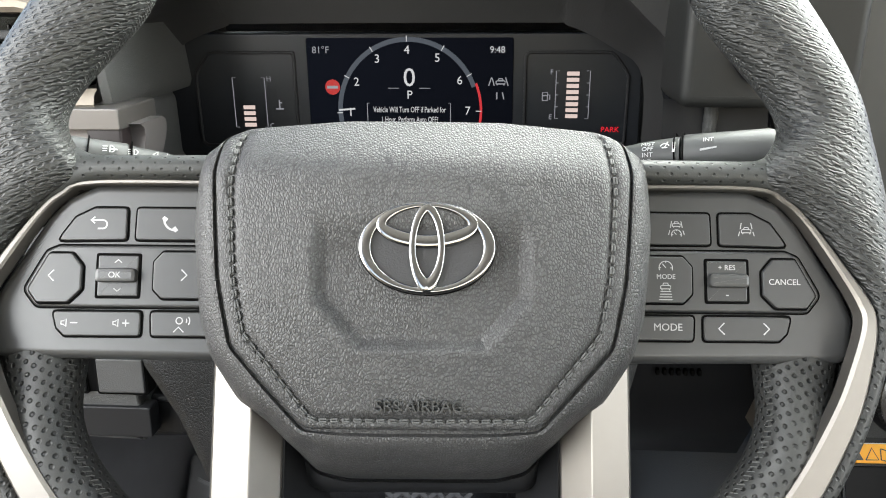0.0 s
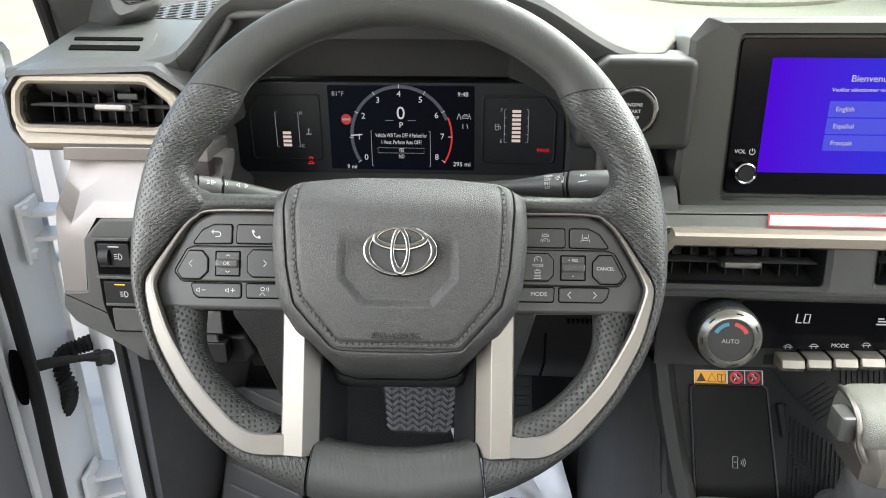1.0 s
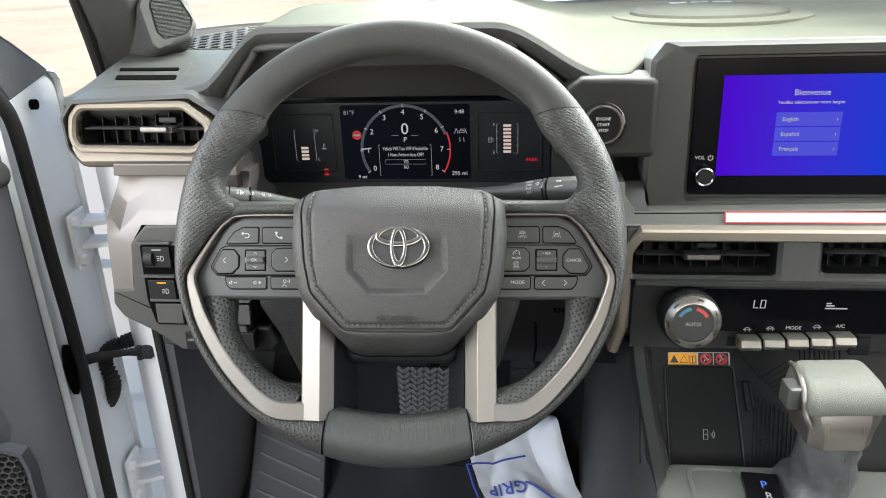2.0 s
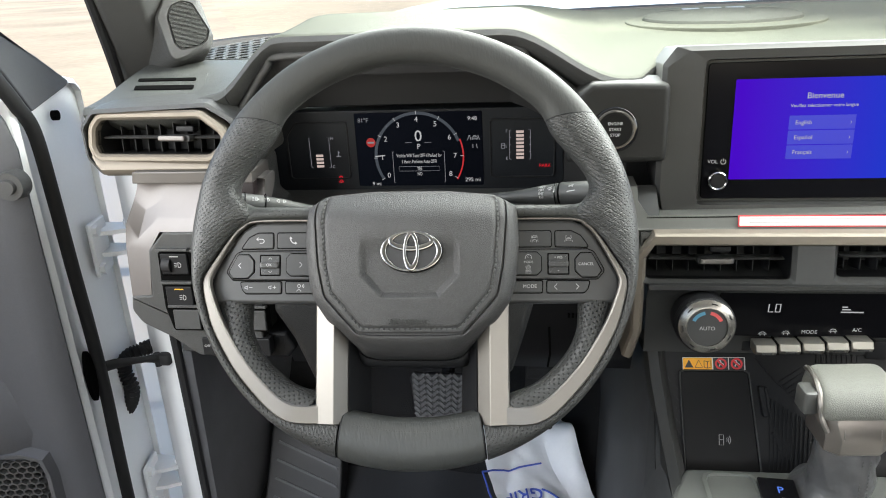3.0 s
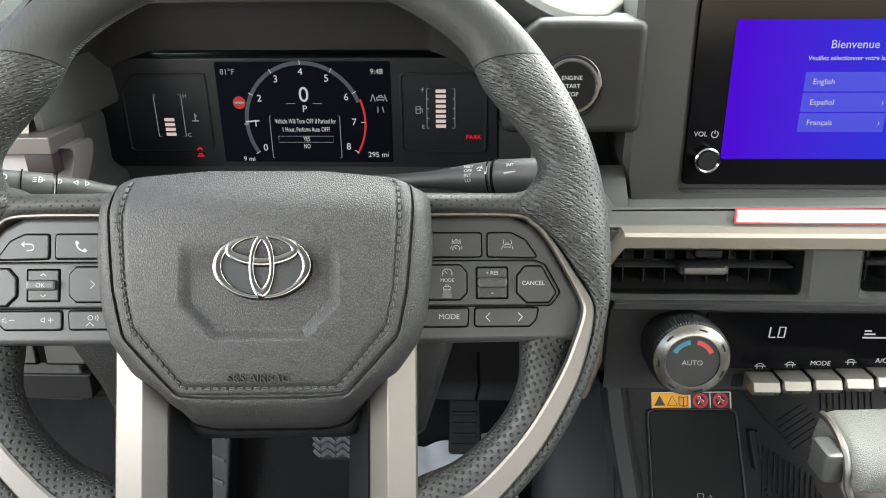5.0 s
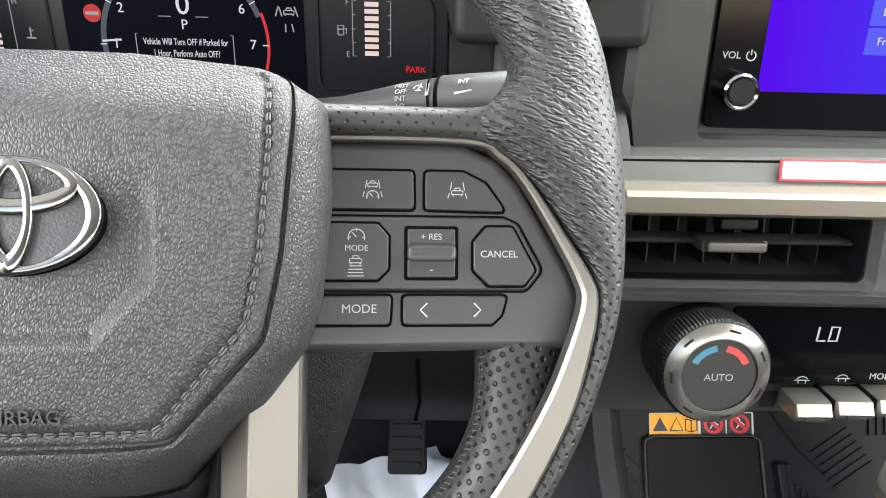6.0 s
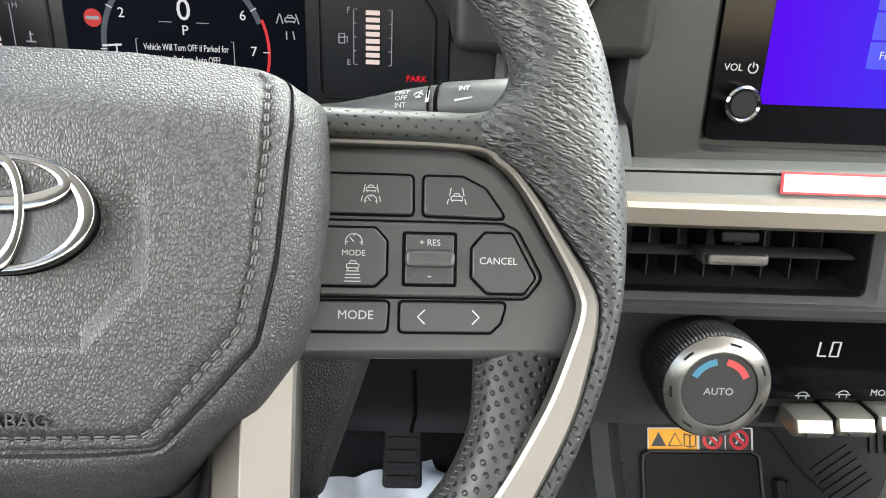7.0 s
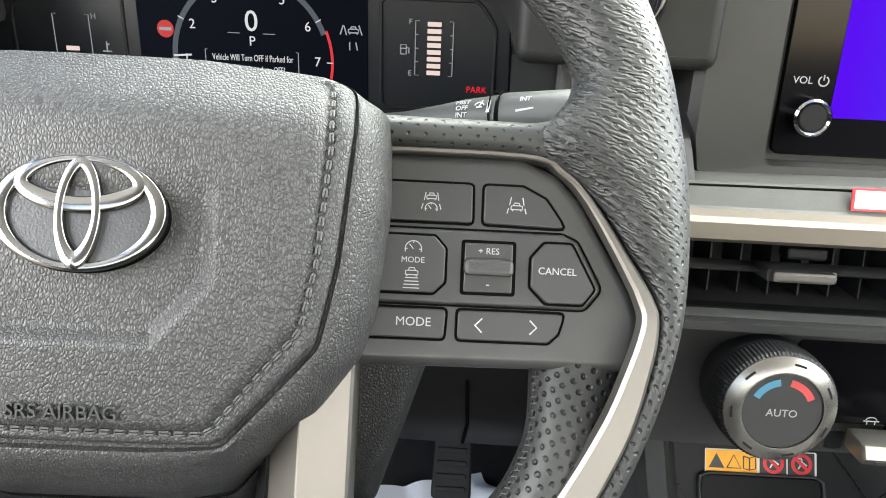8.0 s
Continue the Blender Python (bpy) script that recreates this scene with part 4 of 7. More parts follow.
CX = 0.405


def bump(x):
    return step(-0.190, -0.122, x) * (1 - step(0.105, 0.222, x))


def top_z(x, y):
    z = 1.326 + 0.022 * step(0.42, 0.80, y) + 0.006 * step(0.8, 0.95, y)
    left = 1 - step(-0.26, -0.15, x)
    z += left * (1.309 + 0.026 * step(0.42, 0.60, y) - z) * (1 - step(0.6, 0.8, y))
    return z + 0.049 * bump(x) * (1 - 0.75 * step(0.56, 0.86, y))


def front_y(x):
    return 0.425 + 0.012 * bump(x) + 0.07 * step(0.232, 0.262, x)


def top_row(x):
    yf = front_y(x)
    z0 = top_z(x, yf)
    yb = 0.735 + 0.195 * step(-0.20, 0.02, x)
    row = [(x, yf + 0.030, z0 - 0.030), (x, yf + 0.010, z0 - 0.0195), (x, yf + 0.002, z0 - 0.013), (x, yf - 0.001, z0 - 0.007), (x, yf + 0.002, z0 - 0.0015)]
    for j in range(1, 40):
        y = yf + (yb - yf) * (j / 39) ** 1.15
        row.append((x, y, top_z(x, y)))
    return row + [(x, yb + 0.02, 1.30)]


for name, x0, x1, k, first, last, mat, label in (("pod_top", -0.3405, -0.1805, 30, 0, 99, POD_TOP, "dark grey grained top of the side pod"),
                                                 ("front_edge", -0.180, 1.145, 130, 0, 5, DASH, "dark rolled front edge of the top pad"),
                                                 ("top_pad", -0.180, 1.145, 130, 4, 99, DASH_TOP, "pale grey grained soft top pad")):
    bm = bmesh.new()
    loft(bm, [top_row(x0 + (x1 - x0) * i / k)[first:last] for i in range(k + 1)], closed=False)
    part(name, bm, mat, dash, label, angle=50)

# hood over the instruments: lip, inner wall
ARCH_F = [(-0.198, 1.185), (-0.200, 1.262), (-0.178, 1.294), (-0.140, 1.343), (-0.116, 1.354), (0.100, 1.354), (0.130, 1.342), (0.170, 1.314), (0.192, 1.290), (0.192, 1.185)]
ARCH_M = [(-0.190, 1.185), (-0.191, 1.258), (-0.165, 1.290), (-0.135, 1.320), (-0.108, 1.330), (0.092, 1.330), (0.118, 1.322), (0.150, 1.296), (0.176, 1.262), (0.178, 1.185)]
ARCH_B = [(-0.186, 1.178), (-0.184, 1.250), (-0.165, 1.272), (-0.130, 1.286), (-0.105, 1.288), (0.090, 1.288), (0.112, 1.286), (0.142, 1.272), (0.166, 1.250), (0.168, 1.178)]
bm = bmesh.new()
loft(bm, [smooth([(x, y, z) for x, z in pts], 5) for pts, y in ((ARCH_F, 0.452), (ARCH_M, 0.462), (ARCH_M, 0.500), (ARCH_B, 0.524))], closed=False)
part("instrument_hood", bm, VISOR, dash, "dark hood lining over the instruments", angle=50)
bm = bmesh.new()
arch = smooth([(x, 0.446, z) for x, z in ARCH_F], 5)
tube(bm, arch, 0.0042, 10)
part("hood_lip", bm, DASH, dash)
# ledge below the instruments
bm = bmesh.new()
loft(bm, [[(x, y, z) for y, z in ((0.535, 1.188), (0.50, 1.180), (0.46, 1.176), (0.42, 1.168), (0.405, 1.155), (0.402, 1.10))] for x in np.linspace(-0.205, 0.20, 6)], closed=False)
part("instrument_ledge", bm, DASH_LOW, dash)

# instrument cluster
cluster = thing("instrument_cluster", sided(0.0, 0.528, 1.235, 0), "black instrument panel with lit tachometer and bar gauges", "instrument cluster")
bm = bmesh.new()
plate(bm, rounded([(-0.188, -0.050), (0.168, -0.050), (0.166, 0.030), (0.150, 0.046), (-0.160, 0.046), (-0.182, 0.030)], 0.012), -0.03, 0.0, 0.001)
part("cluster_face", bm, FACE, cluster, "glossy black face")
bm = bmesh.new()
plate(bm, rect(-0.0735, -0.044, 0.0755, 0.043, 0.002), -0.002, 0.0008, 0.0003)
lcd = part("center_display", bm, CLUSTER, cluster, "dim lit display with tachometer ring")
for x0, x1 in ((-0.158, -0.082), (0.083, 0.158)):
    bm = bmesh.new()
    o = resample(rounded([(x0, -0.036), (x1, -0.036), (x1, 0.018 if x0 > 0 else 0.030), (x1 - 0.012 if x0 > 0 else x1, 0.034), (x0 if x0 > 0 else x0 + 0.012, 0.034), (x0, 0.030 if x0 > 0 else 0.018)], 0.005), 48)
    hollow(bm, o, inset(o, 0.0022), -0.001, 0.0014, 0.0006)
    part("gauge_bezel", bm, BLACK, cluster)

Z = 0.0011
# tachometer
ACX, ACZ, AR = 0.0, -0.0085, 0.0505
bm = bmesh.new()
strokes(bm, [arc(ACX, ACZ, AR, 212, 20, 40)], 0.0034, Z, Z + 0.0002)
part("dial_ring", bm, glow("dial ring", (0.16, 0.19, 0.24), 0.28), lcd, "grey ring of the tachometer")
bm = bmesh.new()
strokes(bm, [arc(ACX, ACZ, AR + 0.0022, 22, -32, 14)], 0.0018, Z, Z + 0.0003)
part("red_zone", bm, glow("red zone", (0.75, 0.03, 0.04), 0.55), lcd)
bm = bmesh.new()
for k in range(9):
    a = radians(212 - 30.3 * k)
    strokes(bm, [[(ACX + r * math.cos(a), ACZ + r * math.sin(a)) for r in (AR - 0.0015, AR + 0.0025)]], 0.0006, Z + 0.0002, Z + 0.0004)
tagged(part("dial_marks", bm, MARK, lcd), kind="stuff")
for k in range(9):
    a = radians(212 - 30.3 * k)
    words(str(k), 0.0085, MARK, lcd, Matrix.Translation((ACX + (AR - 0.0075) * math.cos(a), ACZ + (AR - 0.0075) * math.sin(a), Z)))
bm = bmesh.new()
strokes(bm, [[(ACX - AR - 0.001, ACZ + 0.0005), (ACX - AR + 0.011, ACZ + 0.0015)]], 0.0012, Z + 0.0004, Z + 0.0006)
part("needle", bm, MARK, lcd)
words("0", 0.0185, MARK, lcd, Matrix.Translation((0.0008, 0.0148, Z)), 0.0002)
words("P", 0.0085, MARK, lcd, Matrix.Translation((0.0008, 0.0028, Z)))
bm = bmesh.new()
strokes(bm, [[(-0.015, 0.0078), (-0.007, 0.0078)], [(0.008, 0.0078), (0.016, 0.0078)]], 0.0004, Z, Z + 0.0002)
strokes(bm, [[(-0.029, -0.0030), (-0.0305, -0.0030), (-0.0305, -0.0400), (-0.029, -0.0400)], [(0.029, -0.0030), (0.0305, -0.0030), (0.0305, -0.0400), (0.029, -0.0400)]], 0.0005, Z, Z + 0.0002)
strokes(bm, [[(-0.024, -0.0208), (0.024, -0.0208), (0.024, -0.0262), (-0.024, -0.0262), (-0.024, -0.0208)]], 0.0003, Z, Z + 0.0002)
part("display_lines", bm, MARK_DIM, lcd)
for k, (s, sz) in enumerate((("Vehicle Will Turn OFF if Parked for", 0.0047), ("1 Hour, Perform Auto OFF?", 0.0047), ("YES", 0.0047), ("NO", 0.0047))):
    words(s, sz, MARK, lcd, Matrix.Translation((0.0005, (-0.0078, -0.0150, -0.0235, -0.0300)[k], Z)) @ Matrix.Diagonal((0.78, 1.25, 1, 1)))
words("81°F", 0.0068, MARK_DIM, lcd, Matrix.Translation((-0.063, 0.0345, Z)))
words("9:48", 0.0064, MARK, lcd, Matrix.Translation((0.064, 0.0345, Z)))
words("295 mi", 0.0066, MARK, lcd, Matrix.Translation((0.063, -0.0375, Z)))
words("9 mi", 0.0060, MARK, lcd, Matrix.Translation((-0.052, -0.0415, Z)))
bm = bmesh.new()
plate(bm, ellipse(-0.0555, 0.0085, 0.0055, 0.0055, 16), Z, Z + 0.0002)
part("warning_light", bm, glow("warning", (0.62, 0.035, 0.03), 0.55), lcd, "round red warning light")
bm = bmesh.new()
strokes(bm, [[(-0.0595, 0.0085), (-0.0515, 0.0085)]], 0.002, Z + 0.0002, Z + 0.0004)
part("warning_bar", bm, MARK_DIM, lcd)
bm = bmesh.new()
strokes(bm, car_icon(0.0665, 0.0125, 0.0016) + [[(0.0580, 0.0095), (0.0600, 0.0155)], [(0.0620, 0.0095), (0.0605, 0.0150)], [(0.0720, 0.0095), (0.0700, 0.0155)], [(0.0640, 0.0050), (0.0640, 0.0000)], [(0.0680, 0.0050), (0.0690, 0.0000)]], 0.0008, Z, Z + 0.0002)
part("assist_symbols", bm, MARK_DIM, lcd)

# bar gauges
for top, low, count, x0, shift, y1, y0 in (("H", "C", 4, -0.1180, -0.0010, 0.0151, -0.0211), ("F", "E", 8, 0.1180, 0.0, 0.0200, -0.0138)):
    s = -1 if x0 < 0 else 1
    bm = bmesh.new()
    xs = (x0 - 0.0120, x0 + 0.0120)
    for x, d in ((xs[0], 1), (xs[1], -1)):
        strokes(bm, [[(x + d * 0.0025, y1), (x, y1), (x, y0), (x + d * 0.0025, y0)]], 0.0005, 0.0004, 0.0006)
        if s > 0:
            for f in (0.25, 0.5, 0.75):
                strokes(bm, [[(x, y0 + (y1 - y0) * f), (x + d * 0.002, y0 + (y1 - y0) * f)]], 0.0005, 0.0004, 0.0006)
    part("gauge_scale", bm, MARK_DIM, cluster)
    for k in range(count):
        bm = bmesh.new()
        y = y0 + 0.0018 + k * 0.0043
        plate(bm, rect(x0 + shift - 0.0044, y - 0.0014, x0 + shift + 0.0044, y + 0.0014, 0.0003, 2), 0.0004, 0.0007)
        part("gauge_bar", bm, MARK_PINK, cluster)
    tx = xs[1] + 0.0032 if s < 0 else xs[0] - 0.0032
    words(top, 0.0050, MARK_DIM, cluster, Matrix.Translation((tx, y1 - 0.001, 0.0005)))
    words(low, 0.0050, MARK_DIM, cluster, Matrix.Translation((tx, y0 + 0.001, 0.0005)))
    bm = bmesh.new()
    ix, iy = (xs[1] + 0.0100 if s < 0 else xs[0] - 0.0075), (y0 + y1) / 2 - 0.001
    if s < 0:
        strokes(bm, [[(ix, iy - 0.003), (ix, iy + 0.003)], [(ix - 0.003, iy - 0.0035), (ix + 0.003, iy - 0.0035)], [(ix, iy + 0.001), (ix + 0.002, iy + 0.001)]], 0.0009, 0.0004, 0.0006)
    else:
        strokes(bm, [[(ix - 0.0018, iy - 0.003), (ix - 0.0018, iy + 0.0028), (ix + 0.0018, iy + 0.0028), (ix + 0.0018, iy - 0.003), (ix - 0.0018, iy - 0.003)], [(ix - 0.0018, iy + 0.0005), (ix + 0.0018, iy + 0.0005)],
                     [(ix + 0.0018, iy + 0.0010), (ix + 0.0035, iy + 0.0010), (ix + 0.0035, iy - 0.0025)]], 0.0007, 0.0004, 0.0006)
    part("gauge_symbol", bm, MARK_DIM, cluster)
words("PARK", 0.0055, MARK_RED, cluster, Matrix.Translation((0.1462, -0.0218, 0.0005)), 0.0002)
bm = bmesh.new()
strokes(bm, [arc(-0.0955, -0.0335, 0.0018, 0, 360, 8), [(-0.0955, -0.036), (-0.0985, -0.039), (-0.0925, -0.039), (-0.0955, -0.036)]], 0.0014, 0.0004, 0.0006)
part("belt_warning", bm, MARK_RED, cluster, "small red warning symbol")

# panel with the start button
bm = bmesh.new()
plate(bm, rounded([(0.165, 1.246), (0.262, 1.246), (0.262, 1.322), (0.222, 1.3235), (0.190, 1.3235), (0.165, 1.305)], 0.008), -0.46, -0.410, 0.006, 4)
for v in bm.verts:
    v.co = (v.co.x, -v.co.z, v.co.y)
part("start_panel", bm, surface("start panel plastic", (0.013, 0.0132, 0.0129), 0.5, grain="noise", scale=2500, depth=0.0001, strength=0.3, spec=0.25), dash, "grey panel round the start button")
bm = bmesh.new()
loft(bm, [[(x, y, z) for y, z in ((0.46, 1.252), (0.450, 1.246), (0.444, 1.215), (0.430, 1.204), (0.400, 1.200))] for x in (0.165, 0.20, 0.228)], closed=False)
part("start_recess", bm, BLACK, dash, "black recess under the start button")
start = thing("start_button", sided(0.2115, 0.409, 1.2797, 8), "round black engine start button with gloss ring", "button")
bm = bmesh.new()
plate(bm, ellipse(0, 0, 0.0218, 0.0218, 48), -0.006, 0.0032, 0.003, 4)
part("bezel", bm, PIANO, start, "gloss black collar")
bm = bmesh.new()
hollow(bm, ellipse(0, 0, 0.0176, 0.0176, 48), ellipse(0, 0, 0.0166, 0.0166, 48), 0.0, 0.0040, 0.0003)
part("chrome_ring", bm, PIANO, start)
bm = bmesh.new()
plate(bm, ellipse(0, 0, 0.0164, 0.0164, 48), 0.0, 0.0040, 0.001)
cap = part("button_cap", bm, surface("start cap", (0.005, 0.005, 0.005), 0.5, spec=0.08), start)
for k, s in enumerate(("ENGINE", "START", "STOP")):
    words(s, 0.0040, GLYPH, cap, Matrix.Translation((0, 0.0054 - 0.0054 * k, 0.0040)))

# touch screen
SCR = sided(0.4145, 0.428, 1.2700, 3.0, 0)
screen = thing("touch_screen", SCR, "lit blue and violet touch screen in a dark housing", "touch screen")
bm = bmesh.new()
o0 = rounded([(-0.160, -0.046), (-0.1530, -0.0765), (0.1530, -0.0765), (0.160, -0.046), (0.160, 0.066), (0.146, 0.082), (-0.146, 0.082), (-0.158, 0.066)], 0.004)
o1 = rounded([(-0.1555, -0.056), (-0.1520, -0.0745), (0.1520, -0.0745), (0.1555, -0.056), (0.155, 0.064), (0.134, 0.0780), (-0.134, 0.0780), (-0.154, 0.064)], 0.004)
o2 = rounded([(-0.120, -0.050), (-0.120, -0.068), (0.120, -0.068), (0.120, -0.050), (0.120, 0.055), (0.119, 0.069), (-0.119, 0.069), (-0.120, 0.055)], 0.004)
loft(bm, [[(p.x * 0.97, p.y * 0.97 - 0.003, -0.10) for p in o0], [(p.x, p.y, -0.02) for p in o0], [(p.x * 1.008, p.y * 1.008, 0.006) for p in o0], [(p.x * 1.008, p.y * 1.008, 0.0105) for p in o1],
          [(p.x, p.y, 0.0098) for p in inset(o2, -0.0015)], [(p.x, p.y, 0.004) for p in o2], [(p.x, p.y, 0.0) for p in o2]], cap0=True, cap1=True)
part("housing", bm, HOUSING, screen, "dark grey bevelled housing", angle=30)
bm = bmesh.new()
plate(bm, rect(-0.1165, -0.0645, 0.1165, 0.0665, 0.005), -0.004, 0.0035, 0.0008)
part("glass", bm, SCREENGLASS, screen, "black glass border")
bm = bmesh.new()
plate(bm, rect(-0.0910, -0.0452, 0.0910, 0.0508, 0.0008, 2), 0.002, 0.0038)
panel = part("display", bm, SCREEN, screen, "lit display, violet to blue, with a language menu")
words("Bienvenue", 0.0079, MARK, panel, Matrix.Translation((-0.0100, 0.0342, 0.0042)), 0.0001)
words("Veuillez sélectionner votre langue", 0.0044, MARK, panel, Matrix.Translation((-0.0100, 0.0252, 0.0042)), 0.0001)
for k, s in enumerate(("English", "Español", "Français")):
    y = 0.0093 - 0.0142 * k
    bm = bmesh.new()
    plate(bm, rect(-0.0400, y - 0.0066, 0.0195, y + 0.0066, 0.0005, 2), 0.0036, 0.0039)
    tile = part("menu_tile", bm, TILE, panel, "paler blue menu row")
    words(s, 0.0055, MARK, tile, Matrix.Translation((-0.0345, y, 0.0043)), 0.0001, align="LEFT")
    words("›", 0.0055, MARK, tile, Matrix.Translation((0.0155, y, 0.0043)), 0.0001)


def volume_knob(x, y):
    bm = bmesh.new()
    hollow(bm, ellipse(0, 0, 0.0092, 0.0092, 40), ellipse(0, 0, 0.0070, 0.0070, 40), 0.0, 0.012, 0.0012, 0.006)
    k = part("volume_knob", bm, CHROME, screen, "small chrome ringed volume knob", at=Matrix.Translation((x, y, 0.003)))
    bm = bmesh.new()
    plate(bm, ellipse(0, 0, 0.0071, 0.0071, 40), 0.0, 0.0112, 0.001)
    part("knob_face", bm, BLACK, k)


volume_knob(-0.1030, -0.0445)
words("VOL", 0.0050, GLYPH, screen, Matrix.Translation((-0.1070, -0.0275, 0.0036)))
bm = bmesh.new()
strokes(bm, [arc(-0.0970, -0.0275, 0.0024, 120, 420, 12), [(-0.0970, -0.0272), (-0.0970, -0.0245)]], 0.0006, 0.0036, 0.0038)
part("power_symbol", bm, GLYPH, screen)

# metal trim below the screen and down beside the centre stack
bm = bmesh.new()
for field in ([(0.216, 1.1845), (0.60, 1.1845), (0.60, 1.2010), (0.2455, 1.1965), (0.216, 1.1965)], [(0.216, 1.1965), (0.2455, 1.1965), (0.2360, 1.209), (0.216, 1.209)], [(0.216, 1.209), (0.2360, 1.209), (0.2355, 1.222), (0.218, 1.222)]):
    plate(bm, [Vector(p) for p in field], -0.43, -0.392)
for v in bm.verts:
    v.co = (v.co.x, -v.co.z - 0.6 * (1.19 - v.co.y), v.co.y)
part("trim_shelf", bm, SHELF, dash, "pale grey sloping strip under the screen")
bm = bmesh.new()
loft(bm, [[(x, y, z) for y, z in ((0.3900, 1.1865), (0.3884, 1.1848), (0.3894, 1.1815), (0.3930, 1.1755), (0.41, 1.1745))] for x in (0.216, 0.30, 0.45, 0.60)], closed=False)
part("shelf_lip", bm, SHELF, dash, "lower face of the sloping strip", angle=25)
bm = bmesh.new()
corner = [(0.2348, 0.425, 1.2191), (0.2342, 0.408, 1.2080), (0.2446, 0.3952, 1.1953), (0.60, 0.3965, 1.1985)]
rows = [[(corner[k][0], y, z), (0.2555, y, z), (0.2560, yb, zb), (0.60, yb, zb + 0.002)] for k, (y, z, yb, zb) in enumerate(((0.425, 1.2191, 0.430, 1.1880), (0.408, 1.2080, 0.410, 1.1905)))]
rows.append([Vector(corner[2]).lerp(Vector(corner[3]), f) for f in (0.0, 0.0315, 0.0330, 1.0)])
loft(bm, rows, closed=False)
rim_edges = [e for e in bm.edges if len(e.link_faces) == 1]
for v in bmesh.ops.extrude_edge_only(bm, edges=rim_edges)["geom"]:
    if isinstance(v, bmesh.types.BMVert):
        v.co += Vector((0.001, 0.016, -0.010))
part("screen_tray", bm, HOUSING, dash, "dark grey tray under the touch screen", angle=20)
bm = bmesh.new()
tube(bm, [Vector(p) + Vector((-0.0006, 0.0004, -0.0008)) for p in corner], 0.0010, 6)
part("tray_joint", bm, GAP, dash)
trim_path = [(0.60, 1.1785), (0.2500, 1.1785), (0.2375, 1.160), (0.2370, 1.080), (0.2290, 1.052)]
bm = bmesh.new()
rp = []
for i, p in enumerate(trim_path):
    rp.append(Vector((p[0], p[1], 0)))
rings = []
for i, p in enumerate(rp):
    t = (rp[min(i + 1, len(rp) - 1)] - rp[max(i - 1, 0)]).normalized()
    nn = Vector((-t.y, t.x, 0))
    h = 0.0068 if i < 2 else 0.0058
    y0 = 0.3735
    rings.append([(p.x + nn.x * a, y0 + d, p.y + nn.y * a) for a, d in ((-h, 0.03), (-h, 0.003), (-h + 0.002, 0.0), (h - 0.004, -0.001), (h, 0.006), (h, 0.03))])
loft(bm, rings, cap0=True, cap1=True)
part("metal_trim", bm, CHAMP, dash, "champagne metal trim that bends down beside the stack", angle=25)
sticker = thing("warning_label", sided(0.4285, 0.3915, 1.1930, 14, 0.0), "white paper label with red border and small print", "label")
bm = bmesh.new()
plate(bm, rect(-0.100, -0.0058, 0.100, 0.0050, 0.0005, 2), 0.0, 0.0010)
part("label_border", bm, INK_RED, sticker)
bm = bmesh.new()
plate(bm, rect(-0.0988, -0.0047, 0.0988, 0.0039, 0.0004, 2), 0.0, 0.0013)
sheet = part("label_sheet", bm, INK_WHITE, sticker)
for k in range(2):
    bm = bmesh.new()
    strokes(bm, [[(-0.090, 0.0018 - 0.0034 * k), (-0.025 - 0.02 * k, 0.0018 - 0.0034 * k)], [(-0.018, 0.0018 - 0.0034 * k), (0.03, 0.0018 - 0.0034 * k)]], 0.0008, 0.0013, 0.0014)
    tagged(part("print_line", bm, INK_MID, sheet), kind="stuff")
bm = bmesh.new()
for k in range(22):
    strokes(bm, [[(0.050 + k * 0.0017, -0.0040), (0.050 + k * 0.0017, 0.0032)]], 0.0005 + 0.0004 * (k * 7 % 3), 0.0013, 0.0014)
tagged(part("bar_print", bm, INK_MID, sheet), kind="stuff")

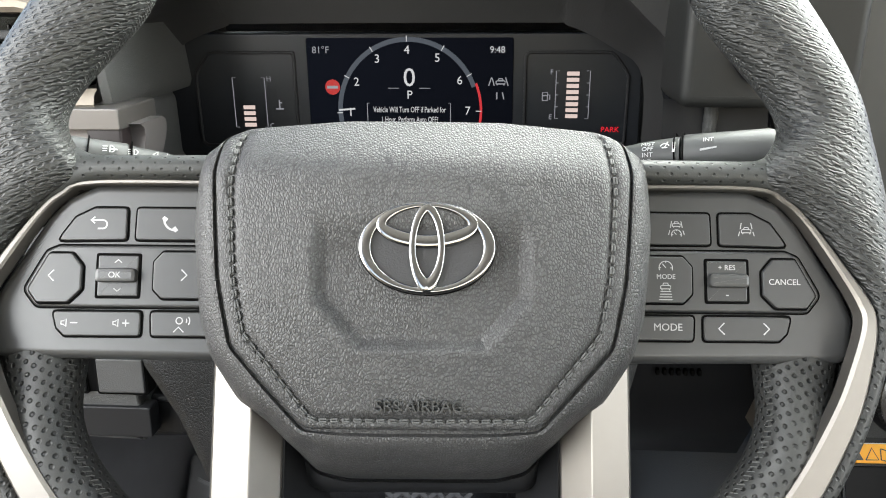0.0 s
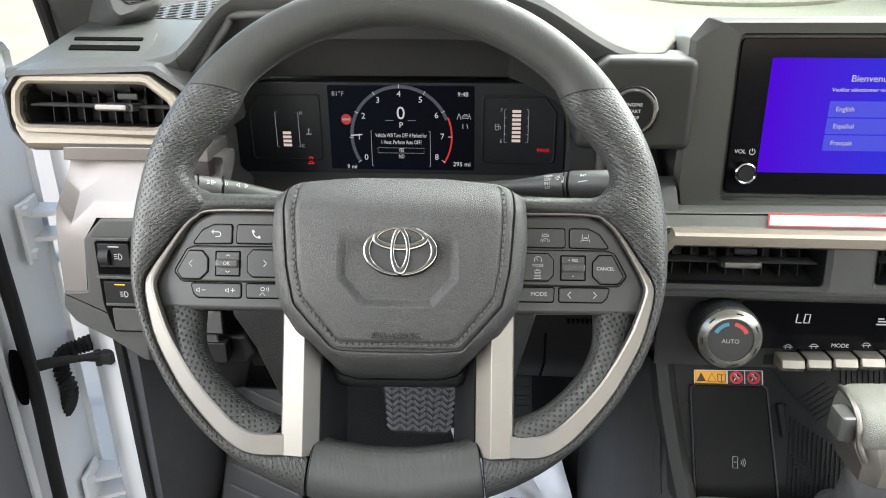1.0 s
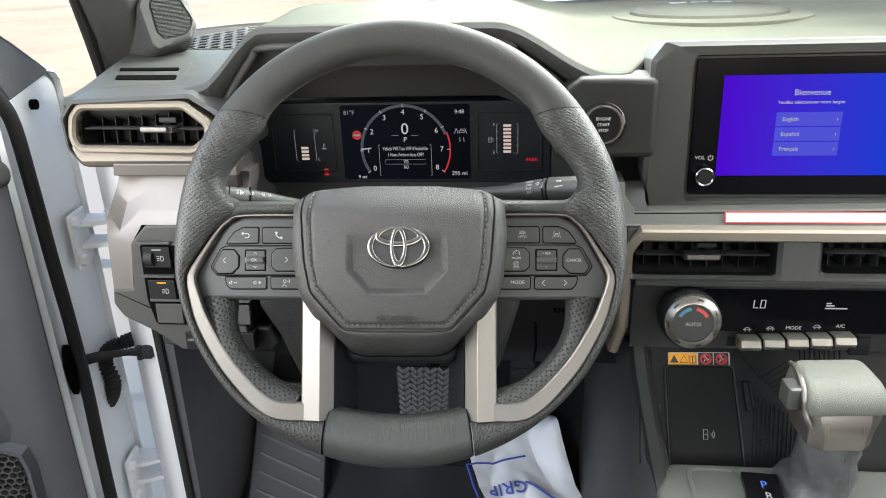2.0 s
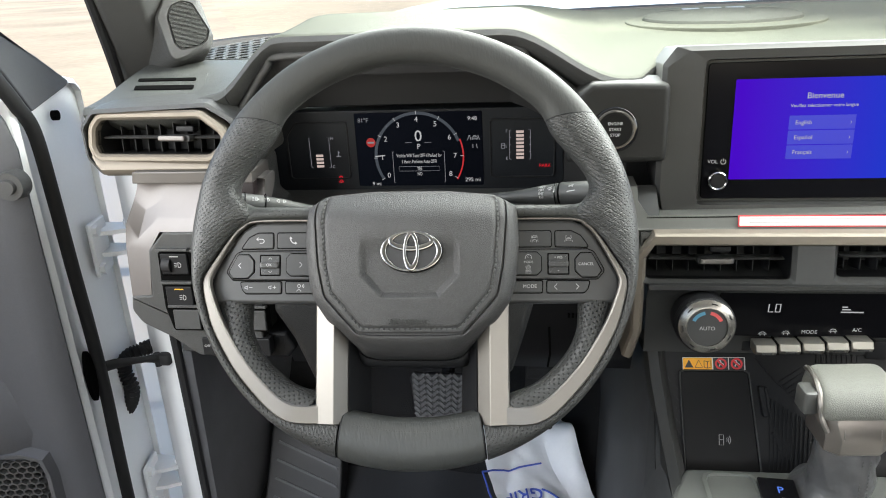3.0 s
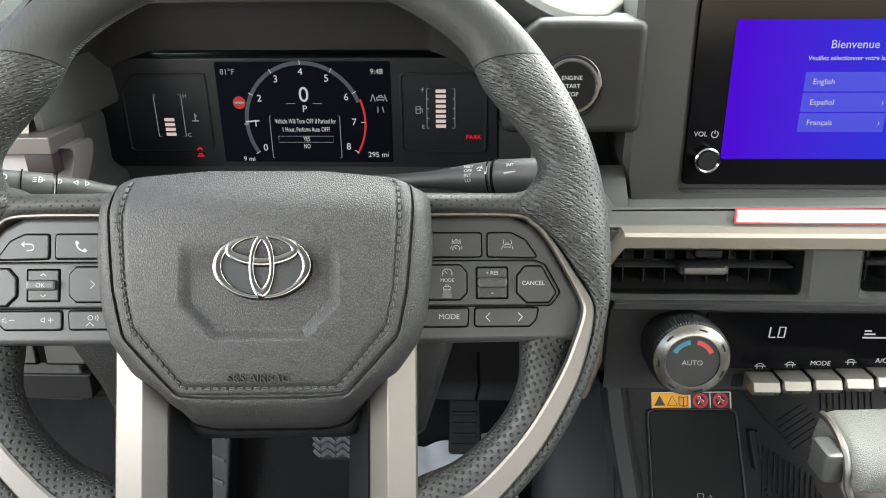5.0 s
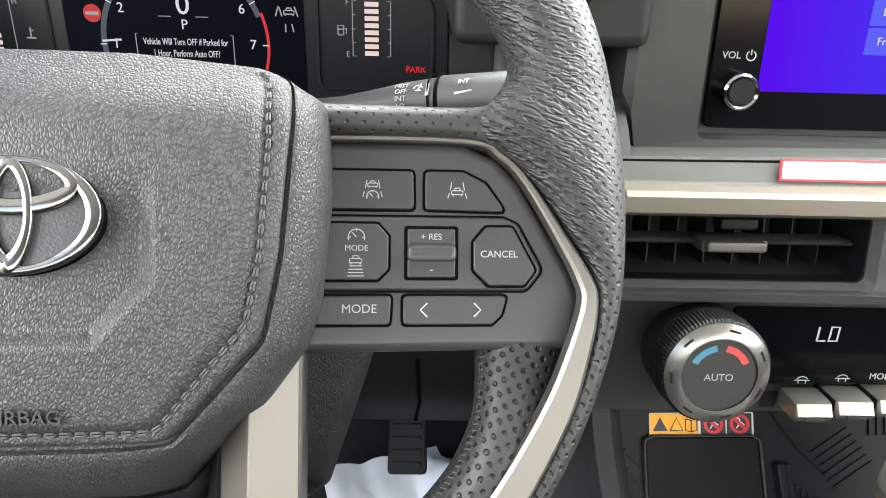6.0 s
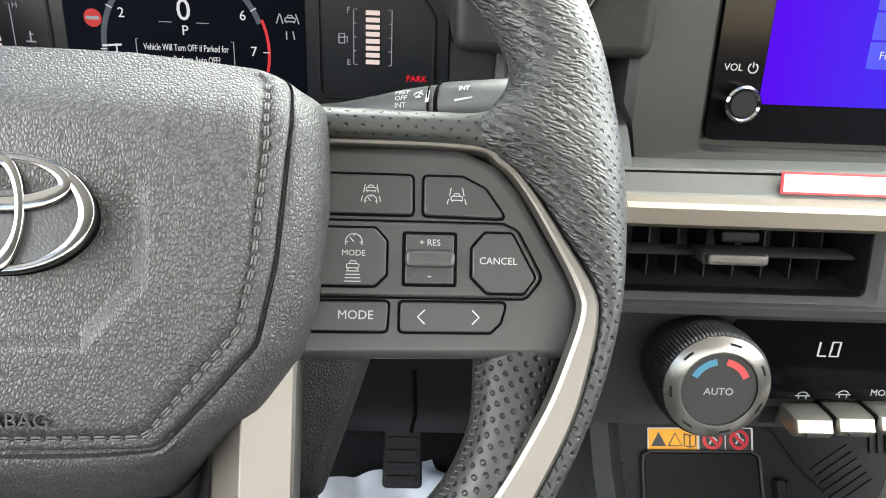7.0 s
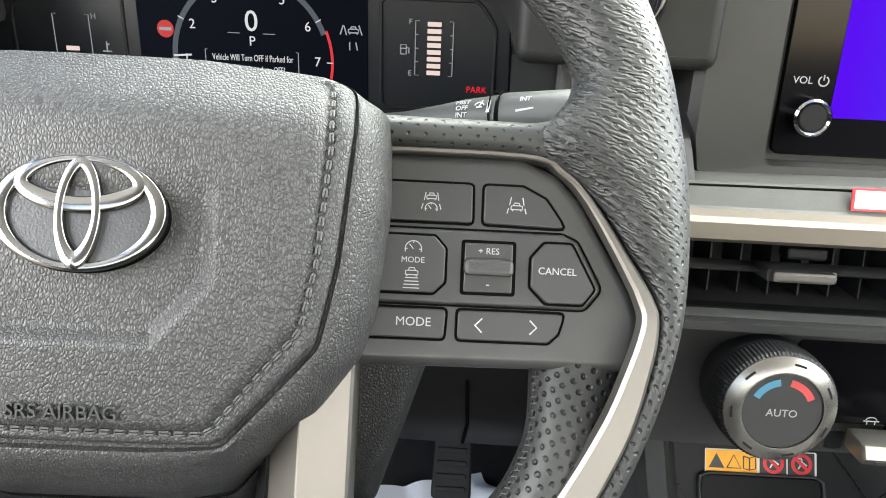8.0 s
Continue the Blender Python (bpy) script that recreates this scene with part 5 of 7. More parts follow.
# air vents
def air_vent(at, w, h, tab_x, label, shape=None, ring=CHAMP, ringw=0.0105):
    v = thing("air_vent", at, label, "air vent", group="dashboard air vents")
    o = resample(shape or rect(-w / 2, -h / 2, w / 2, h / 2, 0.004), 72)
    bm = bmesh.new()
    loft(bm, [[(p.x, p.y, 0.001) for p in o], [(p.x, p.y, -0.05) for p in o]], cap1=True)
    part("duct", bm, BLACK, v, "black vent duct")
    if ring:
        bm = bmesh.new()
        hollow(bm, inset(o, -ringw), o, -0.012, 0.008, 0.0025, -0.004)
        part("surround", bm, ring, v, "champagne metal surround")
    xs = [p.x for p in o]
    x0, x1 = min(xs), max(xs)
    for k in range(int((x1 - x0) / 0.0155)):
        x = x0 + 0.012 + k * 0.0155
        bm = bmesh.new()
        slab(bm, (x, 0, -0.030), (0.0012, h - 0.003, 0.018), 0.0005, pose(0, 0, 0, 0, 12, 0))
        part("upright_vane", bm, BLACK, v)
    bm = bmesh.new()
    loft(bm, [[(x, 0.0012, -0.006), (x, 0.0016, -0.022), (x, -0.0016, -0.022), (x, -0.0012, -0.006), (x, 0.0, -0.004)] for x in (x0 + 0.004, x1 - 0.004)], cap0=True, cap1=True)
    part("level_vane", bm, DASH, v, "slim grey level vane")
    bm = bmesh.new()
    slab(bm, (tab_x, 0.0, -0.004), (0.034, 0.0065, 0.018), 0.002)
    tab = part("vent_tab", bm, DASH_LOW, v, "sliding tab")
    bm = bmesh.new()
    slab(bm, (tab_x - 0.001, 0.0005, 0.0075), (0.030, 0.0055, 0.006), 0.002)
    part("tab_end", bm, GREYMETAL, tab, "satin tab end")
    bm = bmesh.new()
    slab(bm, (tab_x + 0.006, 0.009, -0.012), (0.020, 0.006, 0.012), 0.002)
    part("tab_slider", bm, BLACK, tab)
    return v


air_vent(sided(-0.2555, 0.4130, 1.2785, 8, -4), 0.13, 0.036, 0.022, "side air vent in a champagne metal surround", ringw=0.0085,
         shape=rounded([(-0.066, -0.0165), (0.060, -0.0165), (0.074, -0.006), (0.074, 0.004), (0.052, 0.0205), (-0.060, 0.0195), (-0.068, 0.010), (-0.070, -0.008)], 0.004))
air_vent(sided(0.3115, 0.3860, 1.1545, 10), 0.135, 0.036, -0.002, "wide dark centre air vent with satin tab", ring=None)
air_vent(sided(0.4890, 0.3860, 1.1575, 10), 0.135, 0.036, 0.006, "wide dark centre air vent with satin tab", ring=None)
# centre stack face round the two vents
for xc, zc, x0, x1, dz in ((0.3115, 1.1560, -0.0735, 0.0885, -0.0015), (0.4890, 1.1560, -0.0890, 0.0980, 0.0015)):
    bm = bmesh.new()
    outer = [Vector(p) for p in ((x0, -0.024), (x1, -0.024), (x1, 0.0265), (x0, 0.0265))]
    inner = [Vector(p) for p in ((-0.0675, dz - 0.018), (0.0675, dz - 0.018), (0.0675, dz + 0.018), (-0.0675, dz + 0.018))]
    rims = []
    for box, d, z in ((outer, 0.0, -0.02), (outer, 0.0, 0.0050), (outer, 0.0, 0.0060), (inner, -0.0045, 0.0060), (inner, -0.0008, 0.0015), (inner, 0.0, -0.006)):
        rims.append([(p.x, p.y, z) for p in rounded([tuple(q) for q in inset(box, d)], 0.0001 if box is outer else 0.005, 4)])
    loft(bm, rims)
    part("vent_fascia", bm, FASCIA, dash, "dark grey fascia with a bevelled opening", at=sided(xc, 0.3860, zc, 10), angle=25)
bm = bmesh.new()
loft(bm, [[(x, y, z) for y, z in ((0.44, 1.136), (0.380, 1.1350), (0.373, 1.1325), (0.373, 1.1280), (0.381, 1.1240), (0.386, 1.115), (0.387, 1.052), (0.44, 1.040))] for x in (0.247, 0.262, 0.40, 0.585)], closed=False)
part("stack_ledge", bm, surface("ledge plastic", (0.0205, 0.0210, 0.0208), 0.42, grain="cells", scale=1500, depth=0.0002, strength=0.4), dash, "dark grey ledge under the vents", angle=30)
bm = bmesh.new()
strokes(bm, [[(0.385, 1.147), (0.428, 1.1485)]], 0.001)
for v in bm.verts:
    v.co = (v.co.x, 0.3885 - v.co.z, v.co.y)
part("fascia_groove", bm, GAP, dash)

# climate controls
hvac = thing("climate_panel", sided(0.432, 0.382, 1.1020, 6), "gloss black climate panel with dial and satin keys", "climate control")
bm = bmesh.new()
plate(bm, rounded([(-0.115, -0.026), (0.15, -0.026), (0.15, 0.0225), (-0.115, 0.0225)], 0.003), -0.02, 0.0015, 0.001)
face = part("display_face", bm, surface("climate display gloss", (0.003, 0.003, 0.0036), 0.08, spec=0.06), hvac, "gloss black display strip")
bm = bmesh.new()
strokes(bm, [[(-0.0685, 0.0078), (-0.0690, -0.0002), (-0.0645, -0.0002)]], 0.0010, 0.0016, 0.0018)
part("digit", bm, MARK, face, "lit letter L")
bm = bmesh.new()
strokes(bm, [[(-0.0622, 0.0036), (-0.0620, 0.0078), (-0.0577, 0.0078), (-0.0582, -0.0002), (-0.0627, -0.0002), (-0.0622, 0.0036)]], 0.0010, 0.0016, 0.0018)
part("digit", bm, MARK, face, "lit letter O")
bm = bmesh.new()
strokes(bm, [[(-0.001, 0.0055), (0.004, 0.0055)], [(-0.001, 0.0030), (0.007, 0.0030)], [(-0.002, 0.0003), (0.019, 0.0003)]], 0.0012, 0.0016, 0.0018)
part("fan_symbol", bm, MARK, face)
dial = thing("temperature_dial", sided(0.2990, 0.3735, 1.0965, 9, 0) @ Matrix.Diagonal((0.87, 0.87, 0.87, 1)), "large temperature dial with knurled satin ring", "dial")
bm = bmesh.new()
plate(bm, ellipse(0, 0, 0.0322, 0.0322, 72), -0.012, 0.010, 0.004, 3)
part("dial_base", bm, BLACK, dial)
bm = bmesh.new()
rings = []
for z, r in ((0.006, 0.0300), (0.010, 0.0325), (0.024, 0.0315), (0.026, 0.0300)):
    rings.append([((r + 0.0006 * (i % 2)) * math.cos(2 * math.pi * i / 180), (r + 0.0006 * (i % 2)) * math.sin(2 * math.pi * i / 180), z) for i in range(180)])
loft(bm, rings)
part("knurled_grip", bm, BLACK, dial, "knurled dark outer grip", angle=20)
bm = bmesh.new()
o, i_ = ellipse(0, 0, 0.0308, 0.0308, 72), ellipse(0, 0, 0.0217, 0.0217, 72)
loft(bm, [[(p.x, p.y, 0.022) for p in o], [(p.x, p.y, 0.027) for p in inset(o, 0.0006)], [(p.x, p.y, 0.0305) for p in inset(i_, -0.0012)], [(p.x, p.y, 0.0305) for p in i_], [(p.x, p.y, 0.026) for p in i_]])
ringp = part("satin_ring", bm, RINGMETAL, dial, "satin metal ring with pale marks")
for k in range(7):
    a = radians(75 - 50 * k)
    bm = bmesh.new()
    strokes(bm, [arc(0, 0, 0.0262, math.degrees(a) - 7, math.degrees(a) + 7, 5)], 0.0022, 0.0275, 0.0290)
    part("ring_mark", bm, BLACK, ringp)
bm = bmesh.new()
plate(bm, ellipse(0, 0, 0.0217, 0.0217, 60), 0.01, 0.0296, 0.0008)
dialcap = part("dial_cap", bm, KEYCAP, dial)
for m, a0, a1 in ((KNOB_BLUE, 155, 100), (KNOB_RED, 80, 25)):
    bm = bmesh.new()
    strokes(bm, [arc(0, 0.0003, 0.0160, a0, a1, 12)], 0.0038, 0.0296, 0.0298)
    part("temperature_mark", bm, m, dialcap, "blue arc" if m is KNOB_BLUE else "red arc")
words("AUTO", 0.0060, GLYPH, dialcap, Matrix.Translation((0, -0.0015, 0.0297)))
for k in range(5):
    bm = bmesh.new()
    w = 0.0203
    prof = [(-0.0052, 0.0), (-0.0052, 0.0175), (-0.0044, 0.0185), (-0.0020, 0.0200), (-0.0012, 0.0203), (0.0045, 0.017), (0.0052, 0.0140), (0.0052, 0.0)]
    x = -0.0728 + 0.0219 * k
    rings = []
    for a, sh in ((-w / 2, 0.92), (-w / 2 + 0.001, 1.0), (w / 2 - 0.001, 1.0), (w / 2, 0.92)):
        rings.append([(x + a, -0.0340 + y * sh + 0.00135 * k, z * sh) for y, z in prof])
    loft(bm, rings, cap0=True, cap1=True)
    key = part("climate_key", bm, KEY_SILVER, hvac, "satin metal key")
    bm = bmesh.new()
    strokes(bm, [[(x - 0.005, -0.0365 + 0.00135 * k), (x + 0.005, -0.0365 + 0.00135 * k)]], 0.0016, 0.0204, 0.0214)
    part("key_lamp", bm, INK_BLACK, key)
    bm = bmesh.new()
    slab(bm, (x + 0.01095, -0.0340 + 0.00135 * k, 0.006), (0.0018, 0.012, 0.02), 0.0004)
    part("key_gap", bm, GAP, hvac)
    if k in (2, 4):
        words(("", "", "MODE", "", "A/C")[k], 0.0052, GLYPH, face, Matrix.Translation((x, -0.0235 + 0.00135 * k, 0.0016)))
    else:
        bm = bmesh.new()
        y = -0.0235 + 0.00135 * k
        strokes(bm, [arc(x, y, 0.003, 20, 160, 5, 0.0022), [(x - 0.004, y), (x + 0.004, y)], [(x - 0.002, y), (x - 0.002, y - 0.002)], [(x + 0.002, y), (x + 0.002, y - 0.002)]], 0.0005, 0.0016, 0.0018)
        part("key_symbol", bm, GLYPH, face)
bm = bmesh.new()
slab(bm, (0.3485, 0.396, 1.0600), (0.010, 0.02, 0.012), 0.002)
slab(bm, (0.472, 0.395, 1.058), (0.02, 0.02, 0.02), 0.002)
part("key_bar_end", bm, BLACK, dash)

# ---- left end of the dashboard ----
bm = bmesh.new()
pod = [(-0.3405, 1.258), (-0.3405, 1.293), (-0.324, 1.312), (-0.195, 1.3165), (-0.165, 1.296), (-0.160, 1.244), (-0.20, 1.236), (-0.326, 1.238)]
o = resample(rounded(pod, 0.006), 80)
i_ = resample(rounded([(-0.334, 1.262), (-0.334, 1.289), (-0.321, 1.302), (-0.200, 1.306), (-0.176, 1.290), (-0.176, 1.258), (-0.20, 1.251), (-0.321, 1.251)], 0.005), 80)
loft(bm, [[(p.x, 0.62, p.y) for p in o], [(p.x, 0.43, p.y) for p in o], [(p.x, 0.412, p.y) for p in inset(o, 0.002)], [(p.x, 0.409, p.y) for p in inset(o, 0.006)], [(p.x, 0.425, p.y) for p in i_], [(p.x, 0.455, p.y) for p in i_]])
part("vent_pod", bm, DASH, dash, "dark grey grained pod round the left vent", angle=45)
bm = bmesh.new()
sill = []
for x, dx in ((-0.3290, 0.012), (-0.3240, 0.005), (-0.3180, 0.0), (-0.26, 0.0), (-0.20, 0.0), (-0.168, 0.0)):
    sill.append([(x, y + dx * 0.5, z + dx) for y, z in ((0.4070, 1.2570), (0.4025, 1.2535), (0.4005, 1.2485), (0.4030, 1.2440), (0.4100, 1.2395), (0.430, 1.2380))])
loft(bm, sill, closed=False)
part("pod_sill", bm, CHAMP, dash, "champagne lower lip of the vent pod", angle=40)
# slots on the pod's top
slot = thing("defroster_slot", pose(-0.284, 0.505, 1.3213, 12, 0, -4), "narrow slotted side defroster outlet", "defroster outlet")
bm = bmesh.new()
plate(bm, rounded([(-0.030, -0.038), (0.062, -0.038), (0.036, 0.036), (-0.056, 0.036)], 0.005), -0.006, 0.0004, 0.0003)
part("outlet_frame", bm, POD_TOP, slot)
for k in range(2):
    bm = bmesh.new()
    y0, y1 = (-0.021, -0.009) if k == 0 else (0.006, 0.014)
    plate(bm, rounded([(0.016 - 0.38 * (y0 + 0.042) - 0.036, y0), (0.052 - 0.36 * (y0 + 0.042), y0), (0.052 - 0.36 * (y1 + 0.042), y1), (0.016 - 0.38 * (y1 + 0.042) - 0.036, y1)], 0.002), -0.004, 0.0016)
    part("outlet_slot", bm, GAP, slot)

# recess and metal panel below the pod
bm = bmesh.new()
plate(bm, rounded([(-0.305, 1.080), (-0.285, 1.060), (-0.200, 1.020), (-0.150, 1.020), (-0.150, 1.19), (-0.162, 1.20), (-0.162, 1.245), (-0.290, 1.245), (-0.300, 1.14)], 0.008), -0.50, -0.430, 0.006)
for v in bm.verts:
    v.co = (v.co.x, -v.co.z, v.co.y)
part("lower_dash", bm, DASH_LOW, dash, "dark grey lower dash panel")
# its facets: a hollow upper field, a bevel and a flat left field, all turned back at the rim
A, B, C, D, E, F = (-0.2839, 0.4020, 1.2375), (-0.1428, 0.4020, 1.2375), (-0.1481, 0.3915, 1.1970), (-0.2605, 0.3915, 1.1972), (-0.2875, 0.3905, 1.1727), (-0.2962, 0.3890, 1.1920)
C2, D2, G, H, I, J = (-0.1428, 0.3865, 1.1838), (-0.2587, 0.3865, 1.1838), (-0.2746, 0.3865, 1.1619), (-0.2822, 0.3865, 1.1085), (-0.3048, 0.3865, 1.1083), (-0.2999, 0.3865, 1.1678)
bm = bmesh.new()
upper, lower = [A] + [Vector(A).lerp(Vector(B), f) for f in (0.1, 0.22, 0.6, 1.0)], [F, E, D, Vector(D).lerp(Vector(C), 0.5), C]
rows = []
for f in np.linspace(0, 1, 17):
    rows.append([Vector(p).lerp(Vector(q), f) + Vector((0, 0.0095 * math.sin(math.pi * f ** 0.55), 0)) for p, q in zip(upper, lower)])
loft(bm, rows, closed=False)
loft(bm, [[E, D, C], [G, D2, C2]], closed=False)
loft(bm, [[F, J, I], [E, G, H]], closed=False)
bmesh.ops.remove_doubles(bm, verts=bm.verts, dist=1e-5)
rim_edges = [e for e in bm.edges if len(e.link_faces) == 1]
back = bmesh.ops.extrude_edge_only(bm, edges=rim_edges)
for v in back["geom"]:
    if isinstance(v, bmesh.types.BMVert):
        v.co.y += 0.03
part("metal_panel", bm, PANELMETAL, dash, "pale satin grey panel beside the column", angle=32)
bm = bmesh.new()
plate(bm, rounded([(-0.2820, 1.2352), (-0.150, 1.2352), (-0.150, 1.2475), (-0.2800, 1.2475)], 0.0015), -0.44, -0.3925, 0.0008)
for v in bm.verts:
    v.co = (v.co.x, -v.co.z, v.co.y)
part("metal_band", bm, GREYMETAL, dash, "pale satin band under the vent pod")
# added dark block that stands for the shade at the panel's end
bm = bmesh.new()
slab(bm, (-0.1610, 0.4000, 1.2283), (0.0205, 0.0125, 0.0165), 0.0015)
part("panel_shade_block", bm, surface("panel shade brown", (0.012, 0.0085, 0.009), 0.5, spec=0.2), dash, "dark brown block standing for shade at the satin panel's end")
bm = bmesh.new()
plate(bm, rounded([(-0.160, 1.1860), (-0.2551, 1.1833), (-0.2748, 1.1627), (-0.2809, 1.1106), (-0.3048, 1.1091), (-0.3079, 1.0922), (-0.2986, 1.0765), (-0.2667, 1.0590), (-0.2380, 1.0369), (-0.160, 1.0340)], [0.001, 0.006, 0.006, 0.002, 0.002, 0.012, 0.014, 0.02, 0.006, 0.001]), -0.46, -0.3845, 0.0025)
for v in bm.verts:
    v.co = (v.co.x, -v.co.z, v.co.y)
part("switch_bezel", bm, DASH, dash, "dark grey grained bezel with rows of switches")
# flat black plate, proud of the bezel, drawn in place of a dark recess
bm = bmesh.new()
plate(bm, rounded([(-0.2640, 1.1618), (-0.160, 1.1625), (-0.160, 1.0705), (-0.2620, 1.0705), (-0.2670, 1.0980), (-0.2655, 1.1336)], 0.002), -0.39, -0.3838)
for v in bm.verts:
    v.co = (v.co.x, -v.co.z, v.co.y)
part("pocket_plate", bm, GAP, dash, "flat black plate drawn for the pocket behind the switches")
SW = [(-0.2465, 1.149), (-0.2475, 1.1110), (-0.2440, 1.083), (-0.2075, 1.148), (-0.2080, 1.111), (-0.2075, 1.083), (-0.1690, 1.148), (-0.1690, 1.111), (-0.1690, 1.083)]
for k, (x, z) in enumerate(SW):
    sw = thing("dash_switch", sided(x, 0.3840, z, 4), ("black headlamp level thumbwheel switch", "black high beam switch with amber bar", "blank black switch cover")[k % 3], "switch", group="switches beside the column")
    bm = bmesh.new()
    plate(bm, rect(-0.0165, -0.0135, 0.0165, 0.0135, 0.002), -0.01, 0.0012, 0.0008)
    part("well", bm, GAP, sw)
    bm = bmesh.new()
    plate(bm, rect(-0.0145, -0.0115, 0.0155, 0.0115, 0.0015), -0.01, 0.003, 0.001)
    capk = part("switch_face", bm, BLACK if k % 3 < 2 else DASH_LOW, sw)
    bm = bmesh.new()
    slab(bm, (0, 0.0165, 0.003), (0.036, 0.003, 0.006), 0.001)
    part("ledge", bm, DASH, sw)
    if k == 0:
        bm = bmesh.new()
        tube(bm, [(-0.0125, -0.0015, 0.0), (-0.0035, -0.0015, 0.0)], 0.0085, 16)
        part("thumbwheel", bm, RUBBER, sw)
    if k in (0, 1):
        bm = bmesh.new()
        strokes(bm, [arc(0.005, -0.001, 0.0029, 90, -90, 8) + [(0.0046, -0.001), (0.005, 0.0019)]] + [[(0.0005, y), (0.0036, y + 0.0003)] for y in (-0.003, -0.001, 0.001)], 0.0006, 0.003, 0.0032)
        part("legend", bm, GLYPH, capk)
        bm = bmesh.new()
        strokes(bm, [[(-0.004, 0.0085), (0.006, 0.0085)]], 0.0010, 0.003, 0.0032)
        part("legend", bm, INK_YEL if k else GLYPH, capk)
low_sw = thing("lower_switch", sided(-0.2070, 0.3830, 1.0500, 4), "small rectangular dark switch with white lettering", "switch")
bm = bmesh.new()
plate(bm, rect(-0.024, -0.0105, 0.054, 0.0105, 0.002), -0.01, 0.002, 0.001)
fc = part("switch_face", bm, BLACK, low_sw)
words("OFF", 0.0042, GLYPH, fc, Matrix.Translation((-0.018, 0.001, 0.0021)))
bm = bmesh.new()
plate(bm, rounded([(-0.285, 1.060), (-0.14, 1.060), (-0.13, 1.040), (-0.14, 1.028), (-0.225, 1.026), (-0.245, 1.032)], 0.004), -0.45, -0.3985, 0.004)
for v in bm.verts:
    v.co = (v.co.x, -v.co.z, v.co.y)
part("lower_bezel", bm, BLACK, dash)
# knee panel under the column, with slots
bm = bmesh.new()
loft(bm, [[(x, y, z) for y, z in ((0.42, 1.17), (0.425, 1.10), (0.430, 1.06), (0.445, 1.02), (0.465, 0.985), (0.52, 0.97), (0.62, 0.97))] for x in (-0.16, -0.05, 0.06, 0.15, 0.245)], closed=False)
part("knee_panel", bm, BLACK, dash, "dark grey knee panel under the column", angle=60)
for k in range(7):
    bm = bmesh.new()
    slab(bm, (0.172 + 0.0045 * k, 0.4275, 1.072), (0.0022, 0.006, 0.004), 0.0005)
    part("knee_slot", bm, GAP, dash)
bm = bmesh.new()
tube(bm, [(0.151, 0.431, 1.055), (0.1525, 0.448, 1.012), (0.150, 0.464, 0.986)], 0.0012, 6)
part("knee_joint", bm, GAP, dash)

# speaker grille and outlet on the top, by the windscreen
grille = thing("corner_grille", pose(-0.252, 0.650, 1.3375, 5, 0, -10), "dark grey perforated grille at the windscreen corner", "grille")
bm = bmesh.new()
plate(bm, rounded([(-0.085, -0.05), (0.065, -0.05), (0.080, 0.10), (-0.01, 0.10)], 0.01), -0.006, 0.002, 0.001)
part("grille_base", bm, GAP, grille)
bm = bmesh.new()
for i in range(9):
    for j in range(9):
        x, y = -0.075 + 0.018 * i + 0.009 * (j % 2), -0.042 + 0.016 * j
        if x < 0.07 and x > -0.08 + max(0, y + 0.03) * 0.55:
            h = [Vector((x + 0.0089 * a, y + 0.01055 * b)) for a, b in ((1, -0.5), (1, 0.5), (0, 1), (-1, 0.5), (-1, -0.5), (0, -1))]
            hollow(bm, h, inset(h, 0.0022), 0.0, 0.0032, 0.0004, 0.001)
tagged(part("grille_mesh", bm, DASH, grille), kind="stuff")

# speaker on the middle of the top
spk = thing("dash_speaker", pose(0.383, 0.760, 1.3475, 1.5, 0, 0), "flat dark speaker grille on the dash top", "speaker")
bm = bmesh.new()
plate(bm, ellipse(0, 0, 0.128, 0.098, 60), -0.01, 0.0015, 0.001)
part("speaker_rim", bm, DASH_TOP, spk)
bm = bmesh.new()
rings = [[(p.x, p.y, 0.001 + dz) for p in ellipse(0, 0.014, 0.104 * s, 0.074 * s, 60)] for s, dz in ((1, 0), (0.985, 0.004), (0.9, 0.0075), (0.5, 0.010), (0.1, 0.0105))]
loft(bm, rings, cap0=True, cap1=True)
part("speaker_grille", bm, surface("speaker mesh", (0.043, 0.046, 0.042), 0.85, grain="cells", scale=420, depth=0.0006, spec=0.0), spk)
for k in range(3):
    bm = bmesh.new()
    slab(bm, (-0.032 + 0.03 * k, 0.058, 0.0095), (0.024, 0.020, 0.002), 0.002)
    part("badge_bar", bm, GREYMETAL, spk, "pale plain badge bar")

# windscreen pillar and tweeter
bm = bmesh.new()
rings = []
base, tip_ = Vector((-0.368, 0.665, 1.27)), Vector((-0.240, 0.300, 1.72))
for t in np.linspace(0, 1, 12):
    c = base.lerp(tip_, t)
    rings.append([(c.x + q.x, c.y + q.y, c.z) for q in rounded([(-0.048, -0.020), (-0.022, -0.036), (0.020, -0.024), (0.030, 0.008), (0.028, 0.06), (-0.04, 0.07), (-0.055, 0.02)], 0.010, 3)])
loft(bm, rings, cap0=True, cap1=True)
tagged(part("windscreen_pillar", bm, DASH, None, angle=50), "dark grey plastic windscreen pillar cover", "pillar", kind="structure")
tweeter = thing("tweeter", Matrix(((0.9025, -0.0948, 0.4202, -0.2717), (0.4307, 0.1986, -0.8804, 0.560), (0.0, 0.9755, 0.2201, 1.3805), (0, 0, 0, 1))), "dark tweeter speaker in a pillar mount", "speaker")
bm = bmesh.new()
